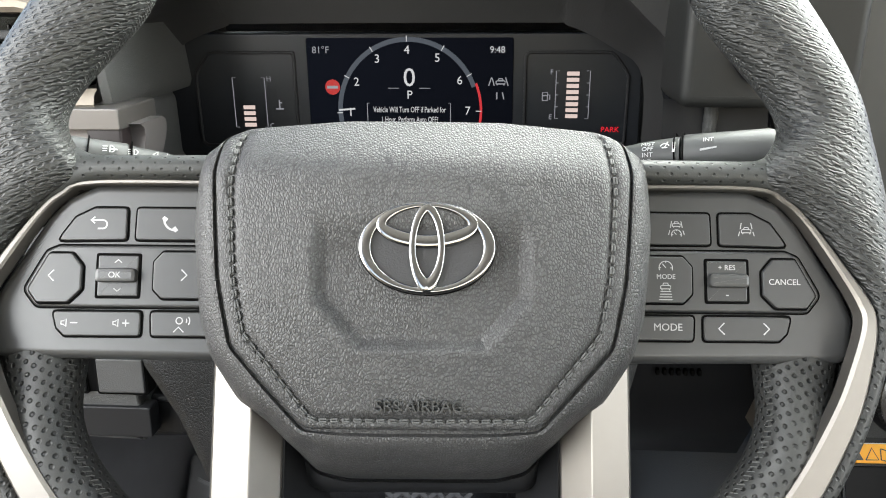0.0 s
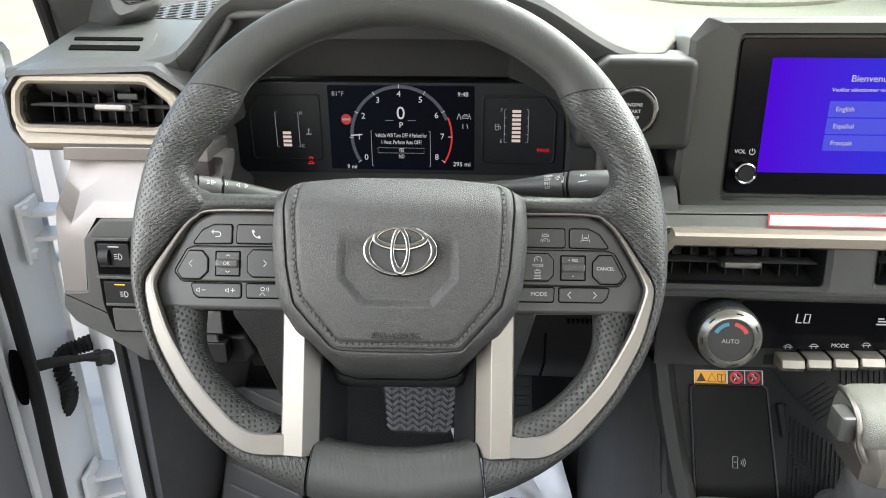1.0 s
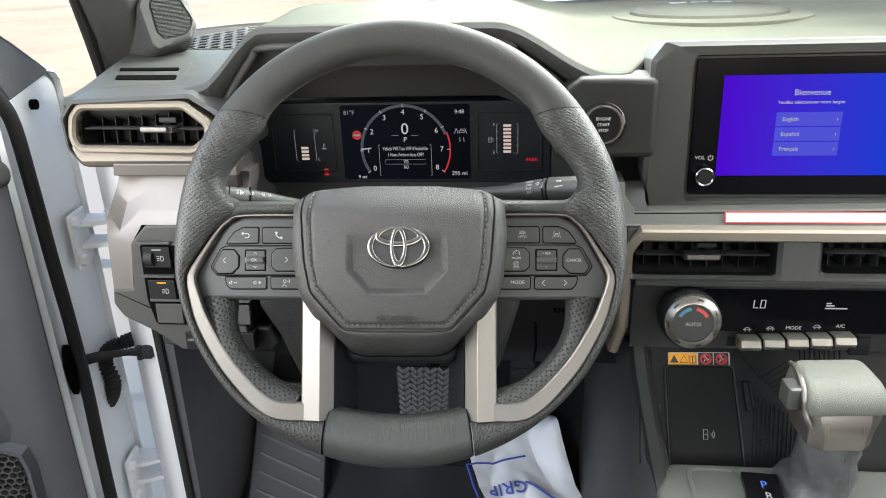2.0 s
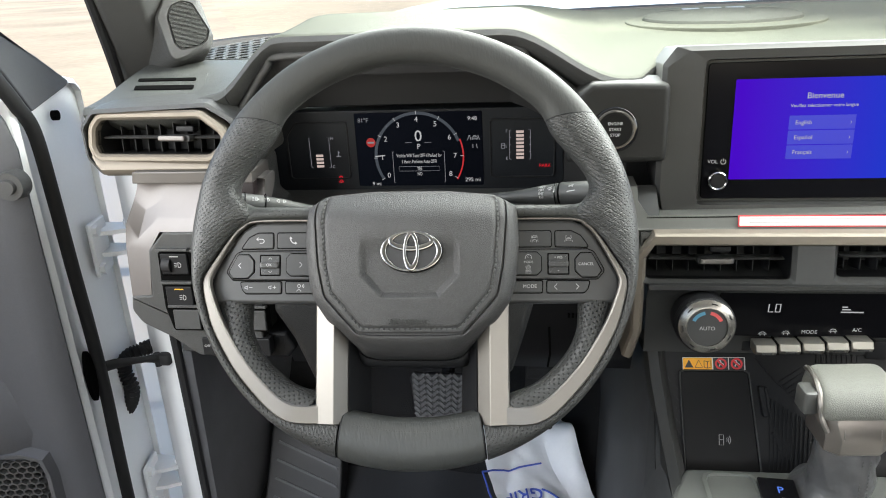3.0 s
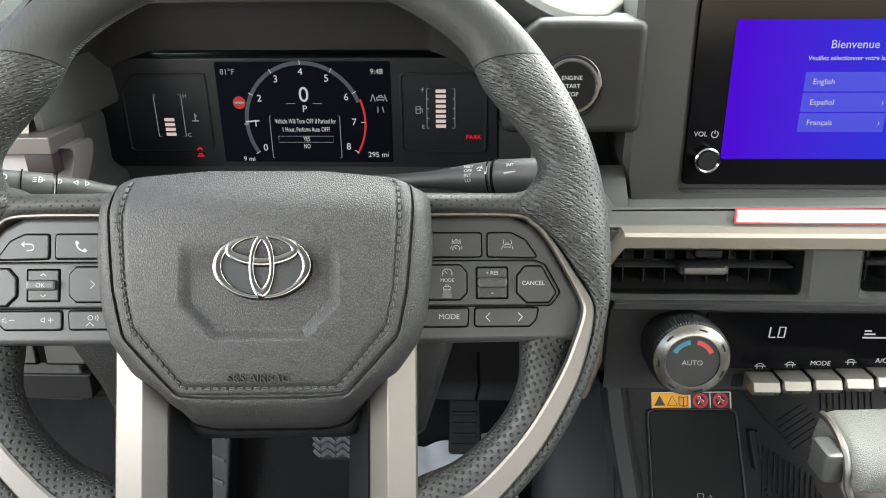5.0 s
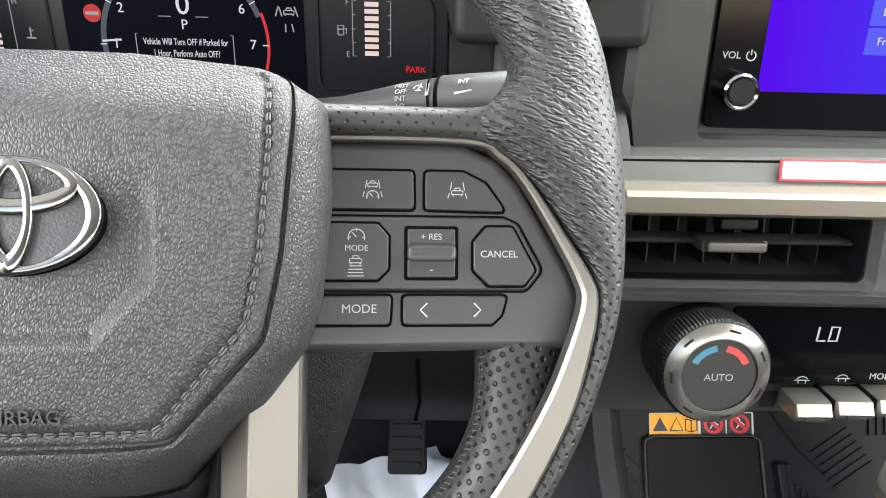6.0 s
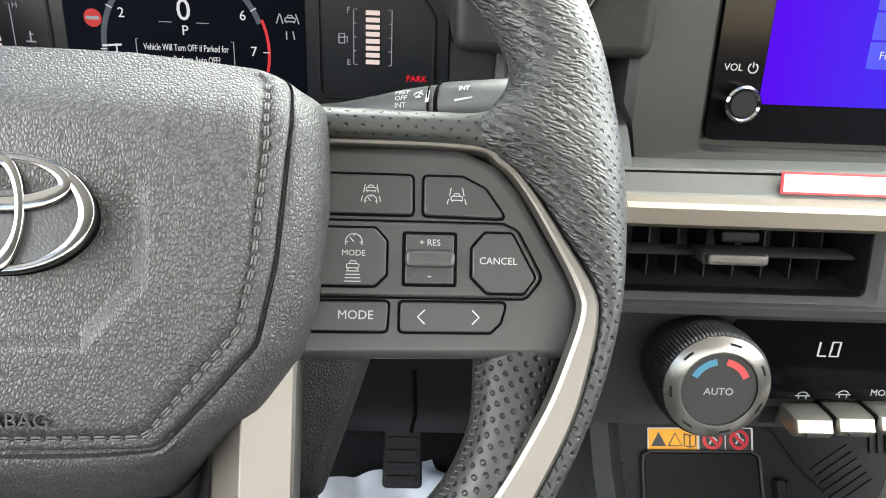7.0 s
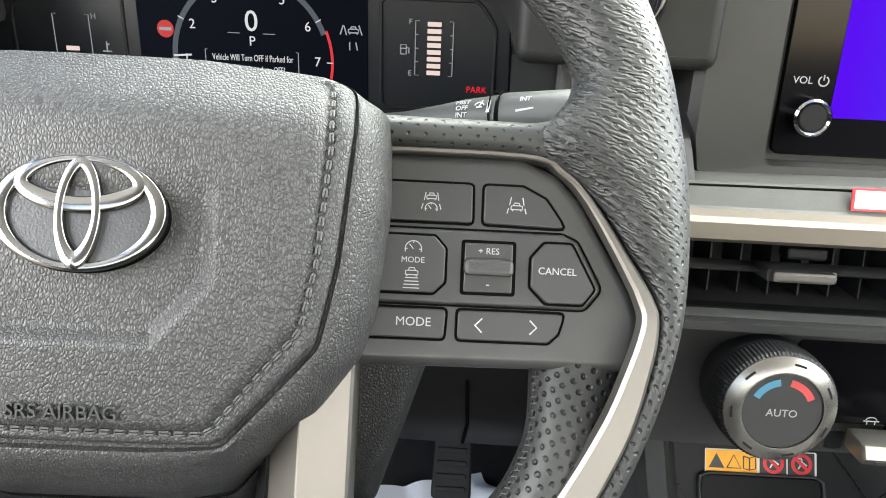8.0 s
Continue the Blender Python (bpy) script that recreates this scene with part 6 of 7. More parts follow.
o = resample(rounded([(-0.0354, 0.0114), (-0.0224, 0.0368), (-0.0025, 0.0433), (0.0154, 0.0359), (0.0260, -0.0129), (0.0195, -0.0300), (-0.0207, -0.0408), (-0.0275, -0.0337)], 0.007), 72)
g = resample(rounded([(-0.0211, 0.0105), (-0.0154, 0.0223), (-0.0027, 0.0266), (0.0070, 0.0235), (0.0214, -0.0074), (0.0179, -0.0170), (0.0105, -0.0230), (-0.0113, -0.0265), (-0.0172, -0.0195)], 0.003), 72)
loft(bm, [[(p.x * 1.3 - 0.02, p.y * 1.1 - 0.01, -0.07) for p in o], [(p.x * 1.04, p.y * 1.03, -0.012) for p in o], [(p.x, p.y, -0.004) for p in o], [(p.x, p.y, 0.0) for p in inset(o, 0.003)],
          [(p.x, p.y, 0.0012) for p in inset(g, -0.0020)], [(p.x, p.y, -0.0010) for p in inset(g, -0.0008)]], cap0=True, cap1=True)
part("tweeter_mount", bm, DASH, tweeter, angle=40)
bm = bmesh.new()
plate(bm, g, -0.003, 0.0008, 0.0006, 2)
part("tweeter_grille", bm, GAP, tweeter)
bm = bmesh.new()
for k in range(36):
    y = -0.0258 + 0.00146 * k
    xs = sorted(a.x + (b.x - a.x) * (y - a.y) / (b.y - a.y) for a, b in zip(g, g[1:] + g[:1]) if (a.y - y) * (b.y - y) < 0)
    if len(xs) > 1 and xs[-1] - xs[0] > 0.004:
        slab(bm, ((xs[0] + xs[-1]) / 2, y, 0.0012), (xs[-1] - xs[0] - 0.0008, 0.00075, 0.0012), 0.0003)
tagged(part("grille_ribs", bm, POD_TOP, tweeter), kind="stuff")

# ---- centre console ----
TRAY = sided(0.0, 0.411, 1.030, 27)
console = thing("center_console", Matrix.Identity(4), "dark grey centre console with sloping phone tray", "console", kind="structure")
bm = bmesh.new()
plate(bm, rounded([(0.262, 0.025), (0.62, 0.025), (0.62, -0.130), (0.262, -0.130)], 0.004), -0.03, -0.0015)
tray = part("tray_wall", bm, BLACK, console, "ribbed black tray wall", at=TRAY)
# raised ribs on the tray wall: steep lines and chevrons
bm = bmesh.new()
for k in range(17):
    x = 0.378 + 0.0042 * k
    strokes(bm, [[(x, -0.112), (x + 0.0035, -0.040 - 0.0025 * k)]], 0.0016, -0.002, -0.0002)
for k in range(6):
    strokes(bm, [[(0.366 + 0.003 * k, 0.004 - 0.004 * k), (0.384 + 0.003 * k, -0.012 - 0.004 * k)]], 0.0014, -0.002, -0.0002)
    strokes(bm, [[(0.380 + 0.0015 * k, -0.070 - 0.0045 * k), (0.400, -0.086 - 0.0032 * k)]], 0.0020, -0.002, 0.0003)
    strokes(bm, [[(0.390 + 0.0030 * k, -0.022 - 0.004 * k), (0.414 + 0.003 * k, -0.006 - 0.004 * k)]], 0.0014, -0.002, -0.0002)
for k in range(9):
    strokes(bm, [[(0.428 + 0.005 * k, 0.020), (0.428 + 0.005 * k, -0.010)]], 0.0014, -0.002, -0.0002)
for k in range(8):
    strokes(bm, [[(0.277 + 0.0012 * k, -0.020 - 0.012 * k), (0.288 + 0.0006 * k, -0.032 - 0.012 * k)]], 0.0016, -0.002, -0.0002)
tagged(part("tray_ribs", bm, BLACK, tray), kind="stuff")
charger = thing("charging_pad", TRAY, "flat black wireless charging pad with small symbol", "charging pad")
bm = bmesh.new()
plate(bm, rounded([(0.289, -0.0125), (0.358, -0.0115), (0.3685, -0.120), (0.294, -0.122)], [0.004, 0.006, 0.003, 0.003]), -0.006, 0.0012, 0.0012)
padp = part("pad_surface", bm, surface("charging pad rubber", (0.0055, 0.0055, 0.006), 0.55, grain="noise", scale=2500, depth=0.0001, spec=0.15), charger)
bm = bmesh.new()
o = resample(rounded([(0.2875, -0.011), (0.3595, -0.010), (0.3705, -0.122), (0.2925, -0.124)], 0.005), 60)
hollow(bm, o, inset(o, 0.0014), -0.004, 0.0022, 0.0005)
part("pad_edge", bm, DASH_LOW, charger)
bm = bmesh.new()
strokes(bm, [[(0.3275, -0.078), (0.3275, -0.0885), (0.3320, -0.0885), (0.3320, -0.078), (0.3275, -0.078)], [(0.3285, -0.083), (0.331, -0.083)]] + [arc(0.3330, -0.083, r, -40, 40, 5) for r in (0.0025, 0.0042, 0.0060)], 0.0005, 0.0012, 0.0014)
part("charge_symbol", bm, GLYPH, padp)
bm = bmesh.new()
slab(bm, (0.372, -0.042, 0.002), (0.0055, 0.032, 0.008), 0.002, pose(0, 0, 0, 0, 0, 8))
slab(bm, (0.3765, -0.040, 0.001), (0.003, 0.026, 0.006), 0.001, pose(0, 0, 0, 0, 0, 8))
part("pad_catch", bm, BLACK, charger)
haz = thing("hazard_sticker", TRAY @ pose(0.324, -0.0042, -0.0012, 0, 0, 1.2), "yellow and red warning sticker with pictograms", "sticker")
bm = bmesh.new()
plate(bm, rect(-0.0320, -0.0072, 0.0320, 0.0066, 0.0008, 2), 0.0, 0.0006)
back = part("sticker_backing", bm, INK_WHITE, haz)
bm = bmesh.new()
plate(bm, rect(-0.0315, -0.0066, -0.0020, 0.0060, 0.0005, 2), 0.0, 0.0009)
yel = part("yellow_field", bm, INK_YEL, haz)
bm = bmesh.new()
plate(bm, [Vector(q) for q in ((-0.0300, -0.0042), (-0.0210, -0.0042), (-0.0255, 0.0042))], 0.0009, 0.0011)
strokes(bm, [[(-0.0195, -0.004), (-0.0115, -0.004), (-0.0155, 0.0035), (-0.0195, -0.004)], [(-0.0100, 0.003), (-0.0065, 0.002), (-0.0030, 0.003), (-0.0030, -0.004), (-0.0065, -0.0048), (-0.0100, -0.004), (-0.0100, 0.003)], [(-0.0065, 0.002), (-0.0065, -0.0048)]], 0.0007, 0.0009, 0.0011)
part("pictogram", bm, INK_BLACK, yel)
for x in (0.0072, 0.0233):
    bm = bmesh.new()
    plate(bm, rect(x - 0.0078, -0.0066, x + 0.0074, 0.0060, 0.0004, 2), 0.0, 0.0009)
    fld = part("dark_field", bm, INK_BLACK, haz)
    bm = bmesh.new()
    strokes(bm, [arc(x, -0.0003, 0.0051, 0, 360, 18), [(x - 0.0036, 0.0033), (x + 0.0036, -0.0039)]], 0.0019, 0.0009, 0.0011)
    part("prohibition_ring", bm, INK_RED, fld)
    bm = bmesh.new()
    strokes(bm, [[(x - 0.002, -0.003), (x + 0.0005, 0.001), (x + 0.003, -0.001)], arc(x - 0.001, 0.002, 0.0012, 0, 360, 6)], 0.0009, 0.0009, 0.00105)
    part("pictogram", bm, INK_GREY, fld)

# tray's side rail and the console deck
bm = bmesh.new()
rings = []
for x, y, z in ((0.266, 0.424, 1.060), (0.272, 0.400, 1.010), (0.281, 0.372, 0.960), (0.285, 0.335, 0.936), (0.282, 0.20, 0.930)):
    rings.append([(x - 0.016, y + 0.01, z - 0.012), (x - 0.014, y - 0.004, z + 0.002), (x - 0.004, y - 0.006, z + 0.005), (x + 0.004, y, z), (x + 0.004, y + 0.03, z - 0.02)])
loft(bm, rings, cap0=True, cap1=True)
part("tray_rail", bm, HOUSING, console, "dark grey rail along the tray", angle=50)
bm = bmesh.new()
plate(bm, rounded([(0.288, 0.345), (0.545, 0.345), (0.545, -0.30), (0.268, -0.30), (0.268, 0.300)], 0.012), 0.90, 0.941, 0.006, 4)
part("console_deck", bm, surface("pale console plastic", (0.062, 0.065, 0.062), 0.42, grain="noise", scale=1500, depth=0.0001), console, "pale grey console top")
bm = bmesh.new()
o = resample(rect(0.306, 0.16, 0.352, 0.334, 0.010), 60)
loft(bm, [[(p.x, p.y, 0.9425) for p in inset(o, -0.004)], [(p.x, p.y, 0.9435) for p in o], [(p.x, p.y, 0.930) for p in inset(o, 0.004)]], cap1=True)
part("deck_recess", bm, surface("recess plastic", (0.075, 0.079, 0.074), 0.45), console, "shallow tray in the console top")
ind = thing("gear_indicator", pose(0.3665, 0.268, 0.9445, 3, 0, -4), "gloss black gear indicator with lit letters", "indicator")
bm = bmesh.new()
plate(bm, rect(-0.017, -0.055, 0.017, 0.055, 0.002), -0.01, 0.0015, 0.0006)
indp = part("indicator_face", bm, PIANO, ind)
for k, s in enumerate("PRND"):
    words(s, 0.0125, MARK_BLUE if s == "P" else MARK, indp, Matrix.Translation((0.0015 + 0.002 * k, 0.038 - 0.0150 * k, 0.0016)), 0.0001)
# tunnel side
bm = bmesh.new()
rings = []
for y in (1.0, 0.75, 0.60, 0.50, 0.42, 0.36, 0.28, 0.0, -0.30):
    rings.append([(0.270, y, 1.06 if y > 0.39 else 0.935), (0.262, y, 1.02 if y > 0.39 else 0.925), (0.252, y, 0.96 if y > 0.39 else 0.90), (0.246, y, 0.85), (0.250, y, 0.70), (0.235, y, 0.60), (0.20, y, 0.585)])
loft(bm, rings, closed=False)
part("tunnel_side", bm, surface("tunnel leatherette", (0.042, 0.043, 0.045), 0.55, grain="cells", scale=700, depth=0.0004), console, "dark grey padded tunnel side", angle=50)

# gear lever
lev = thing("gear_lever", pose(0.418, 0.318, 0.939, 0, 0, 4) @ Matrix.Diagonal((0.88, 0.88, 0.88, 1)), "gear lever with pale leather knob, satin collar and boot", "gear lever")
bm = bmesh.new()
rings = []
for z, a, b, dy in ((0.0, 0.040, 0.048, 0.0), (0.006, 0.036, 0.042, 0.0), (0.014, 0.033, 0.037, -0.002), (0.026, 0.0315, 0.034, -0.004), (0.034, 0.0330, 0.034, -0.004), (0.046, 0.0310, 0.031, -0.005), (0.056, 0.0322, 0.031, -0.006), (0.070, 0.0305, 0.028, -0.006), (0.078, 0.029, 0.026, -0.006)):
    rings.append([(0.009 * step(0.0, 0.02, z) + a * math.cos(f) * (1 + 0.05 * math.sin(5 * f + z * 160)), dy + b * math.sin(f) * (1 + 0.05 * math.cos(4 * f + z * 120)), z) for f in [2 * math.pi * i / 48 for i in range(48)]])
loft(bm, rings, cap1=True)
boot = part("boot", bm, surface("boot leather", (0.060, 0.060, 0.062), 0.38, grain="noise", scale=60, depth=0.004, strength=0.38, patch=30, spec=0.40), lev, "creased dark leather boot", angle=60)
bm = bmesh.new()
for sx in (-0.004, 0.004):
    for k in range(14):
        z = 0.012 + 0.0042 * k
        y = -0.0405 + 0.004 * step(0.01, 0.05, z)
        slab(bm, (0.016 + sx, y, z), (0.0012, 0.001, 0.0024), 0.0003)
part("boot_stitch", bm, THREAD, boot)
bm = bmesh.new()
rings = []
for z, a, b, dy in ((0.073, 0.0300, 0.024, -0.006), (0.076, 0.0325, 0.027, -0.006), (0.094, 0.0335, 0.029, -0.006), (0.104, 0.0385, 0.029, -0.004), (0.112, 0.0415, 0.028, -0.002), (0.118, 0.0405, 0.026, -0.002)):
    rings.append([(p.x + 0.007, p.y + dy, z) for p in rounded([(-a, -b + 0.006), (-a * 0.62, -b - 0.004), (a * 0.62, -b - 0.004), (a, -b + 0.006), (a, b), (-a, b)], 0.0020, 2)])
loft(bm, rings, cap0=True, cap1=True)
collar = part("collar", bm, surface("collar metal", (0.235, 0.212, 0.195), 0.30, metal=0.8, var=0.05), lev, "satin metal collar", angle=30)
for sx in (-0.012, 0.024):
    bm = bmesh.new()
    tube(bm, [(sx + 0.0005, -0.0368, 0.0800), (sx, -0.0388, 0.098), (sx, -0.0362, 0.106)], 0.0005, 6)
    part("collar_line", bm, KEY_SILVER, collar, "bright edge line")
bm = bmesh.new()
rings = []
for z, x0, x1, y0, y1, r in ((0.115, -0.028, 0.038, -0.026, 0.024, 0.006), (0.116, -0.032, 0.044, -0.034, 0.028, 0.008), (0.1185, -0.034, 0.0465, -0.037, 0.030, 0.009), (0.124, -0.034, 0.047, -0.0375, 0.030, 0.009), (0.132, -0.0335, 0.046, -0.0355, 0.030, 0.010),
                             (0.139, -0.033, 0.0465, -0.0315, 0.029, 0.011), (0.144, -0.0315, 0.0445, -0.025, 0.027, 0.011), (0.1475, -0.029, 0.0415, -0.016, 0.024, 0.010), (0.1495, -0.024, 0.036, -0.004, 0.019, 0.008)):
    rings.append([(p.x, p.y, z) for p in rect(x0, y0, x1, y1, r, 5)])
loft(bm, rings, cap0=True, cap1=True)
part("knob", bm, surface("knob leather", (0.140, 0.142, 0.126), 0.45, grain="cells", scale=700, depth=0.0005, strength=0.7), lev, "pale grey grained leather knob", angle=60)
bm = bmesh.new()
tube(bm, smooth([(-0.0290, -0.036, 0.104), (-0.0330, -0.034, 0.112), (-0.0352, -0.030, 0.121), (-0.0355, -0.027, 0.131), (-0.0345, -0.020, 0.139), (-0.0330, -0.006, 0.1445), (-0.0315, 0.012, 0.1465), (-0.0310, 0.024, 0.1440)], 5), 0.0030, 8)
part("knob_trim", bm, SILVER, lev, "satin edge strip of the knob")
bm = bmesh.new()
slab(bm, (-0.0415, -0.010, 0.127), (0.016, 0.026, 0.027), 0.005)
part("release_button", bm, surface("button grey", (0.045, 0.046, 0.044), 0.4), lev, "grey release button")

# ---- footwell ----
bm = bmesh.new()
loft(bm, [[(x, y, z) for y, z in ((-1.9, 0.56), (-0.2, 0.56), (0.45, 0.565), (0.66, 0.575), (0.76, 0.61), (0.88, 0.72), (0.98, 0.86), (1.02, 1.05), (1.0, 1.30))] for x in (-0.37, -0.2, 0.0, 0.26)], closed=False)
tagged(part("floor", bm, CARPET, None, angle=60), "dark carpeted footwell floor", "floor", kind="structure")
bm = bmesh.new()
rings = []
for x in np.linspace(-0.31, 0.215, 30):
    rings.append([(x, y, z + 0.004 * math.sin(x * 40 + y * 30)) for y, z in ((-0.15, 0.578), (0.30, 0.580), (0.55, 0.582), (0.68, 0.592), (0.74, 0.612))])
loft(bm, rings, closed=False)
tagged(part("floor_mat", bm, MAT, None, angle=60), "dark rubber floor mat", "floor mat")
# foot rest with slanting ribs
rest = thing("foot_rest", pose(-0.255, 0.700, 0.655, 52, 0, 0), "dark ribbed rubber foot rest", "foot rest")
bm = bmesh.new()
plate(bm, rounded([(-0.065, -0.13), (0.070, -0.13), (0.058, 0.12), (-0.065, 0.12)], 0.01), -0.04, 0.0, 0.004)
part("rest_pad", bm, surface("rest rubber", (0.006, 0.0064, 0.0078), 0.6, grain="noise", scale=900, depth=0.0003), rest)
for k in range(8):
    bm = bmesh.new()
    y = 0.10 - 0.030 * k
    strokes(bm, [[(-0.050, y + 0.018), (0.054 + 0.001 * k, y - 0.022)]], 0.004, -0.002, 0.003)
    part("rest_rib", bm, MAT, rest)
# pedals
brake = thing("brake_pedal", pose(0.000, 0.640, 0.826, 62, 0, 0), "wide black rubber brake pedal with chevron tread", "pedal")
bm = bmesh.new()
plate(bm, rounded([(-0.042, -0.044), (0.040, -0.044), (0.056, 0.036), (-0.057, 0.036)], 0.012), -0.012, 0.0, 0.004)
pp = part("pedal_pad", bm, RUBBER, brake)
bm = bmesh.new()
for i in range(5):
    for j in range(9):
        y = -0.036 + 0.0082 * j
        x = (-0.041 + 0.0205 * i) * (0.86 + 0.0175 * j)
        strokes(bm, [[(x - 0.0090, y + 0.0045), (x - 0.0006, y - 0.003)], [(x + 0.0006, y - 0.003), (x + 0.0090, y + 0.0045)]], 0.0046, -0.001, 0.0026)
tagged(part("pedal_tread", bm, MAT, pp), kind="stuff")
bm = bmesh.new()
tube(bm, [(0, 0.0, -0.012), (0, 0.06, -0.05), (0.0, 0.18, -0.06)], 0.010, 10)
part("pedal_arm", bm, BLACK, brake)
gas = thing("accelerator_pedal", pose(0.138, 0.765, 0.790, 60, 0, 0), "narrow black accelerator pedal with cross ribs", "pedal")
bm = bmesh.new()
plate(bm, rounded([(-0.022, -0.085), (0.024, -0.085), (0.020, 0.085), (-0.020, 0.085)], 0.006), -0.012, 0.0, 0.003)
part("pedal_pad", bm, RUBBER, gas)
for k in range(11):
    bm = bmesh.new()
    slab(bm, (0, 0.072 - 0.0145 * k, 0.001), (0.034, 0.006, 0.004), 0.0015)
    part("pedal_rib", bm, RUBBER, gas)
bm = bmesh.new()
tube(bm, [(0, 0.06, -0.012), (0.02, 0.14, -0.04), (0.03, 0.28, -0.05)], 0.009, 10)
part("pedal_arm", bm, BLACK, gas)

# paper sheet on the floor, printed blue
bm = bmesh.new()
rings = []
nx, ny = 34, 44
for i in range(nx + 1):
    row = []
    for j in range(ny + 1):
        a, b = -0.052 + 0.157 * i / nx, -0.115 + 0.272 * j / ny
        z = 0.010 + 0.020 * abs(noise.noise(Vector((a * 11, b * 9, 3.1)))) + 0.008 * abs(noise.noise(Vector((a * 26 + b * 9, b * 22, 1.7)))) + 0.05 * step(0.06, 0.10, a) * step(0.0, 0.10, b) * (1 - step(0.10, 0.16, b)) + 0.075 * step(0.06, 0.24, b)
        row.append((a, b, z))
    rings.append(row)
loft(bm, rings, closed=False)
SHEET = pose(0.133, 0.650, 0.600, 10, 4, 24)
sheet = tagged(part("paper_sheet", bm, PAPER, None, angle=24, at=SHEET), "crumpled white paper floor cover with blue print", "paper")


def on_sheet(a, b):
    return 0.013 + 0.020 * abs(noise.noise(Vector((a * 11, b * 9, 3.1)))) + 0.008 * abs(noise.noise(Vector((a * 26 + b * 9, b * 22, 1.7)))) + 0.05 * step(0.06, 0.10, a) * step(0.0, 0.10, b) * (1 - step(0.10, 0.16, b)) + 0.075 * step(0.06, 0.24, b)


for k, line in enumerate((((-0.062, 0.045), (-0.062, 0.085), (0.045, 0.085)), ((0.022, 0.03), (0.070, -0.02)), ((-0.062, 0.045), (-0.062, -0.02)))):
    pts = []
    for (a0, b0), (a1, b1) in zip(line, line[1:]):
        pts += [(a0 + (a1 - a0) * t, b0 + (b1 - b0) * t) for t in np.linspace(0, 1, 12)]
    bm = bmesh.new()
    tube(bm, [(a, b, on_sheet(a, b)) for a, b in pts], 0.0016, 5)
    part("blue_line", bm, INK_BLUE, sheet)
gw = words("GRIP", 0.030, INK_BLUE, sheet, Matrix.Translation((-0.010, 0.028, 0)) @ pose(0, 0, 0, 0, 0, 172), 0.0006)
for v in gw.data.vertices:
    q = gw.matrix_basis @ v.co
    v.co.z += on_sheet(q.x, q.y) + 0.002
for k, (a, b, s) in enumerate(((-0.020, -0.018, 0.02), (0.010, -0.030, 0.024), (-0.005, -0.06, 0.02))):
    bm = bmesh.new()
    strokes(bm, [[(a - s, b), (a, b + s * 0.7)], [(a - s * 0.4, b - s * 0.5), (a + s * 0.6, b + s * 0.4)]], 0.006, 0.0, 0.0008)
    for v in bm.verts:
        v.co.z += on_sheet(v.co.x, v.co.y) + 0.002
    part("blue_patch", bm, INK_BLUE, sheet)

# kick panel and door opening
bm = bmesh.new()
rings = []
for z in (0.50, 0.70, 0.85, 0.92, 0.98, 1.10):
    rings.append([(-0.359, 0.556 + 0.02 * (z - 0.75), z), (-0.350, 0.562 + 0.02 * (z - 0.75), z), (-0.345, 0.62, z), (-0.335, 0.75, z), (-0.33, 1.0, z)])
loft(bm, rings, closed=False)
tagged(part("kick_panel", bm, surface("kick plastic", (0.085, 0.087, 0.094), 0.30, grain="noise", scale=700, depth=0.0002, patch=25, var=0.2), None, angle=50), "dark grey scuffed plastic kick panel", "panel", kind="structure")
bm = bmesh.new()
slab(bm, (-0.345, 0.585, 0.992), (0.024, 0.06, 0.10), 0.006)
tagged(part("kick_panel_cap", bm, DASH_LOW, None), "dark grey trim piece above the kick panel", "panel", kind="structure")
bm = bmesh.new()
tube(bm, smooth([(-0.361, 0.552, 0.45), (-0.362, 0.553, 0.75), (-0.365, 0.557, 0.92), (-0.372, 0.565, 1.08), (-0.378, 0.575, 1.24), (-0.383, 0.575, 1.33), (-0.328, 0.42, 1.55), (-0.26, 0.26, 1.74)], 6), 0.0065, 8)
tagged(part("body_seal", bm, RUBBER, None), "black rubber door seal", "seal", kind="structure")
body = thing("body_jamb", Matrix.Identity(4), "white painted door jamb and hinge pillar", "jamb", kind="structure")
bm = bmesh.new()
loft(bm, [[(-0.360, 0.563, z), (-0.395, 0.582, z), (-0.438, 0.612, z), (-0.452, 0.672, z), (-0.52, 0.74, z), (-0.60, 0.80, z)] for z in (0.40, 0.80, 1.0, 1.20, 1.25)], closed=False)
part("jamb", bm, PAINT, body, angle=50)
for x, z, r in ((-0.591, 0.963, 0.0075), (-0.601, 0.687, 0.0075)):
    bm = bmesh.new()
    tube(bm, [(x, 0.800, z), (x + 0.012, 0.770, z)], r, 14)
    part("jamb_plug", bm, GAP, body, "black plug in the jamb")



# ---- open driver's door ----
PHI = radians(82)
DOOR = pose(-0.482, 0.650, 0, 0, 0, math.degrees(math.atan2(-math.cos(PHI), -math.sin(PHI))))
door = thing("door_1", DOOR, "open white car door with dark grey inner trim", "door", kind="structure")
bm = bmesh.new()
prof = rounded([(0.0, 0.42), (0.185, 0.42), (0.185, 1.320), (0.130, 1.340), (0.012, 1.316), (-0.004, 1.300), (-0.004, 1.230)], [0.02, 0.02, 0.012, 0.01, 0.014, 0.010, 0.02], 4)
loft(bm, [[(0.010, p.x, p.y) for p in inset(prof, 0.008)], [(0.0, p.x, p.y) for p in inset(prof, 0.010)], [(0.004, p.x, p.y) for p in inset(prof, 0.003)], [(0.014, p.x, p.y) for p in prof], [(1.0, p.x, p.y + 0.03 * (p.y > 1)) for p in prof]], cap0=True, cap1=True)
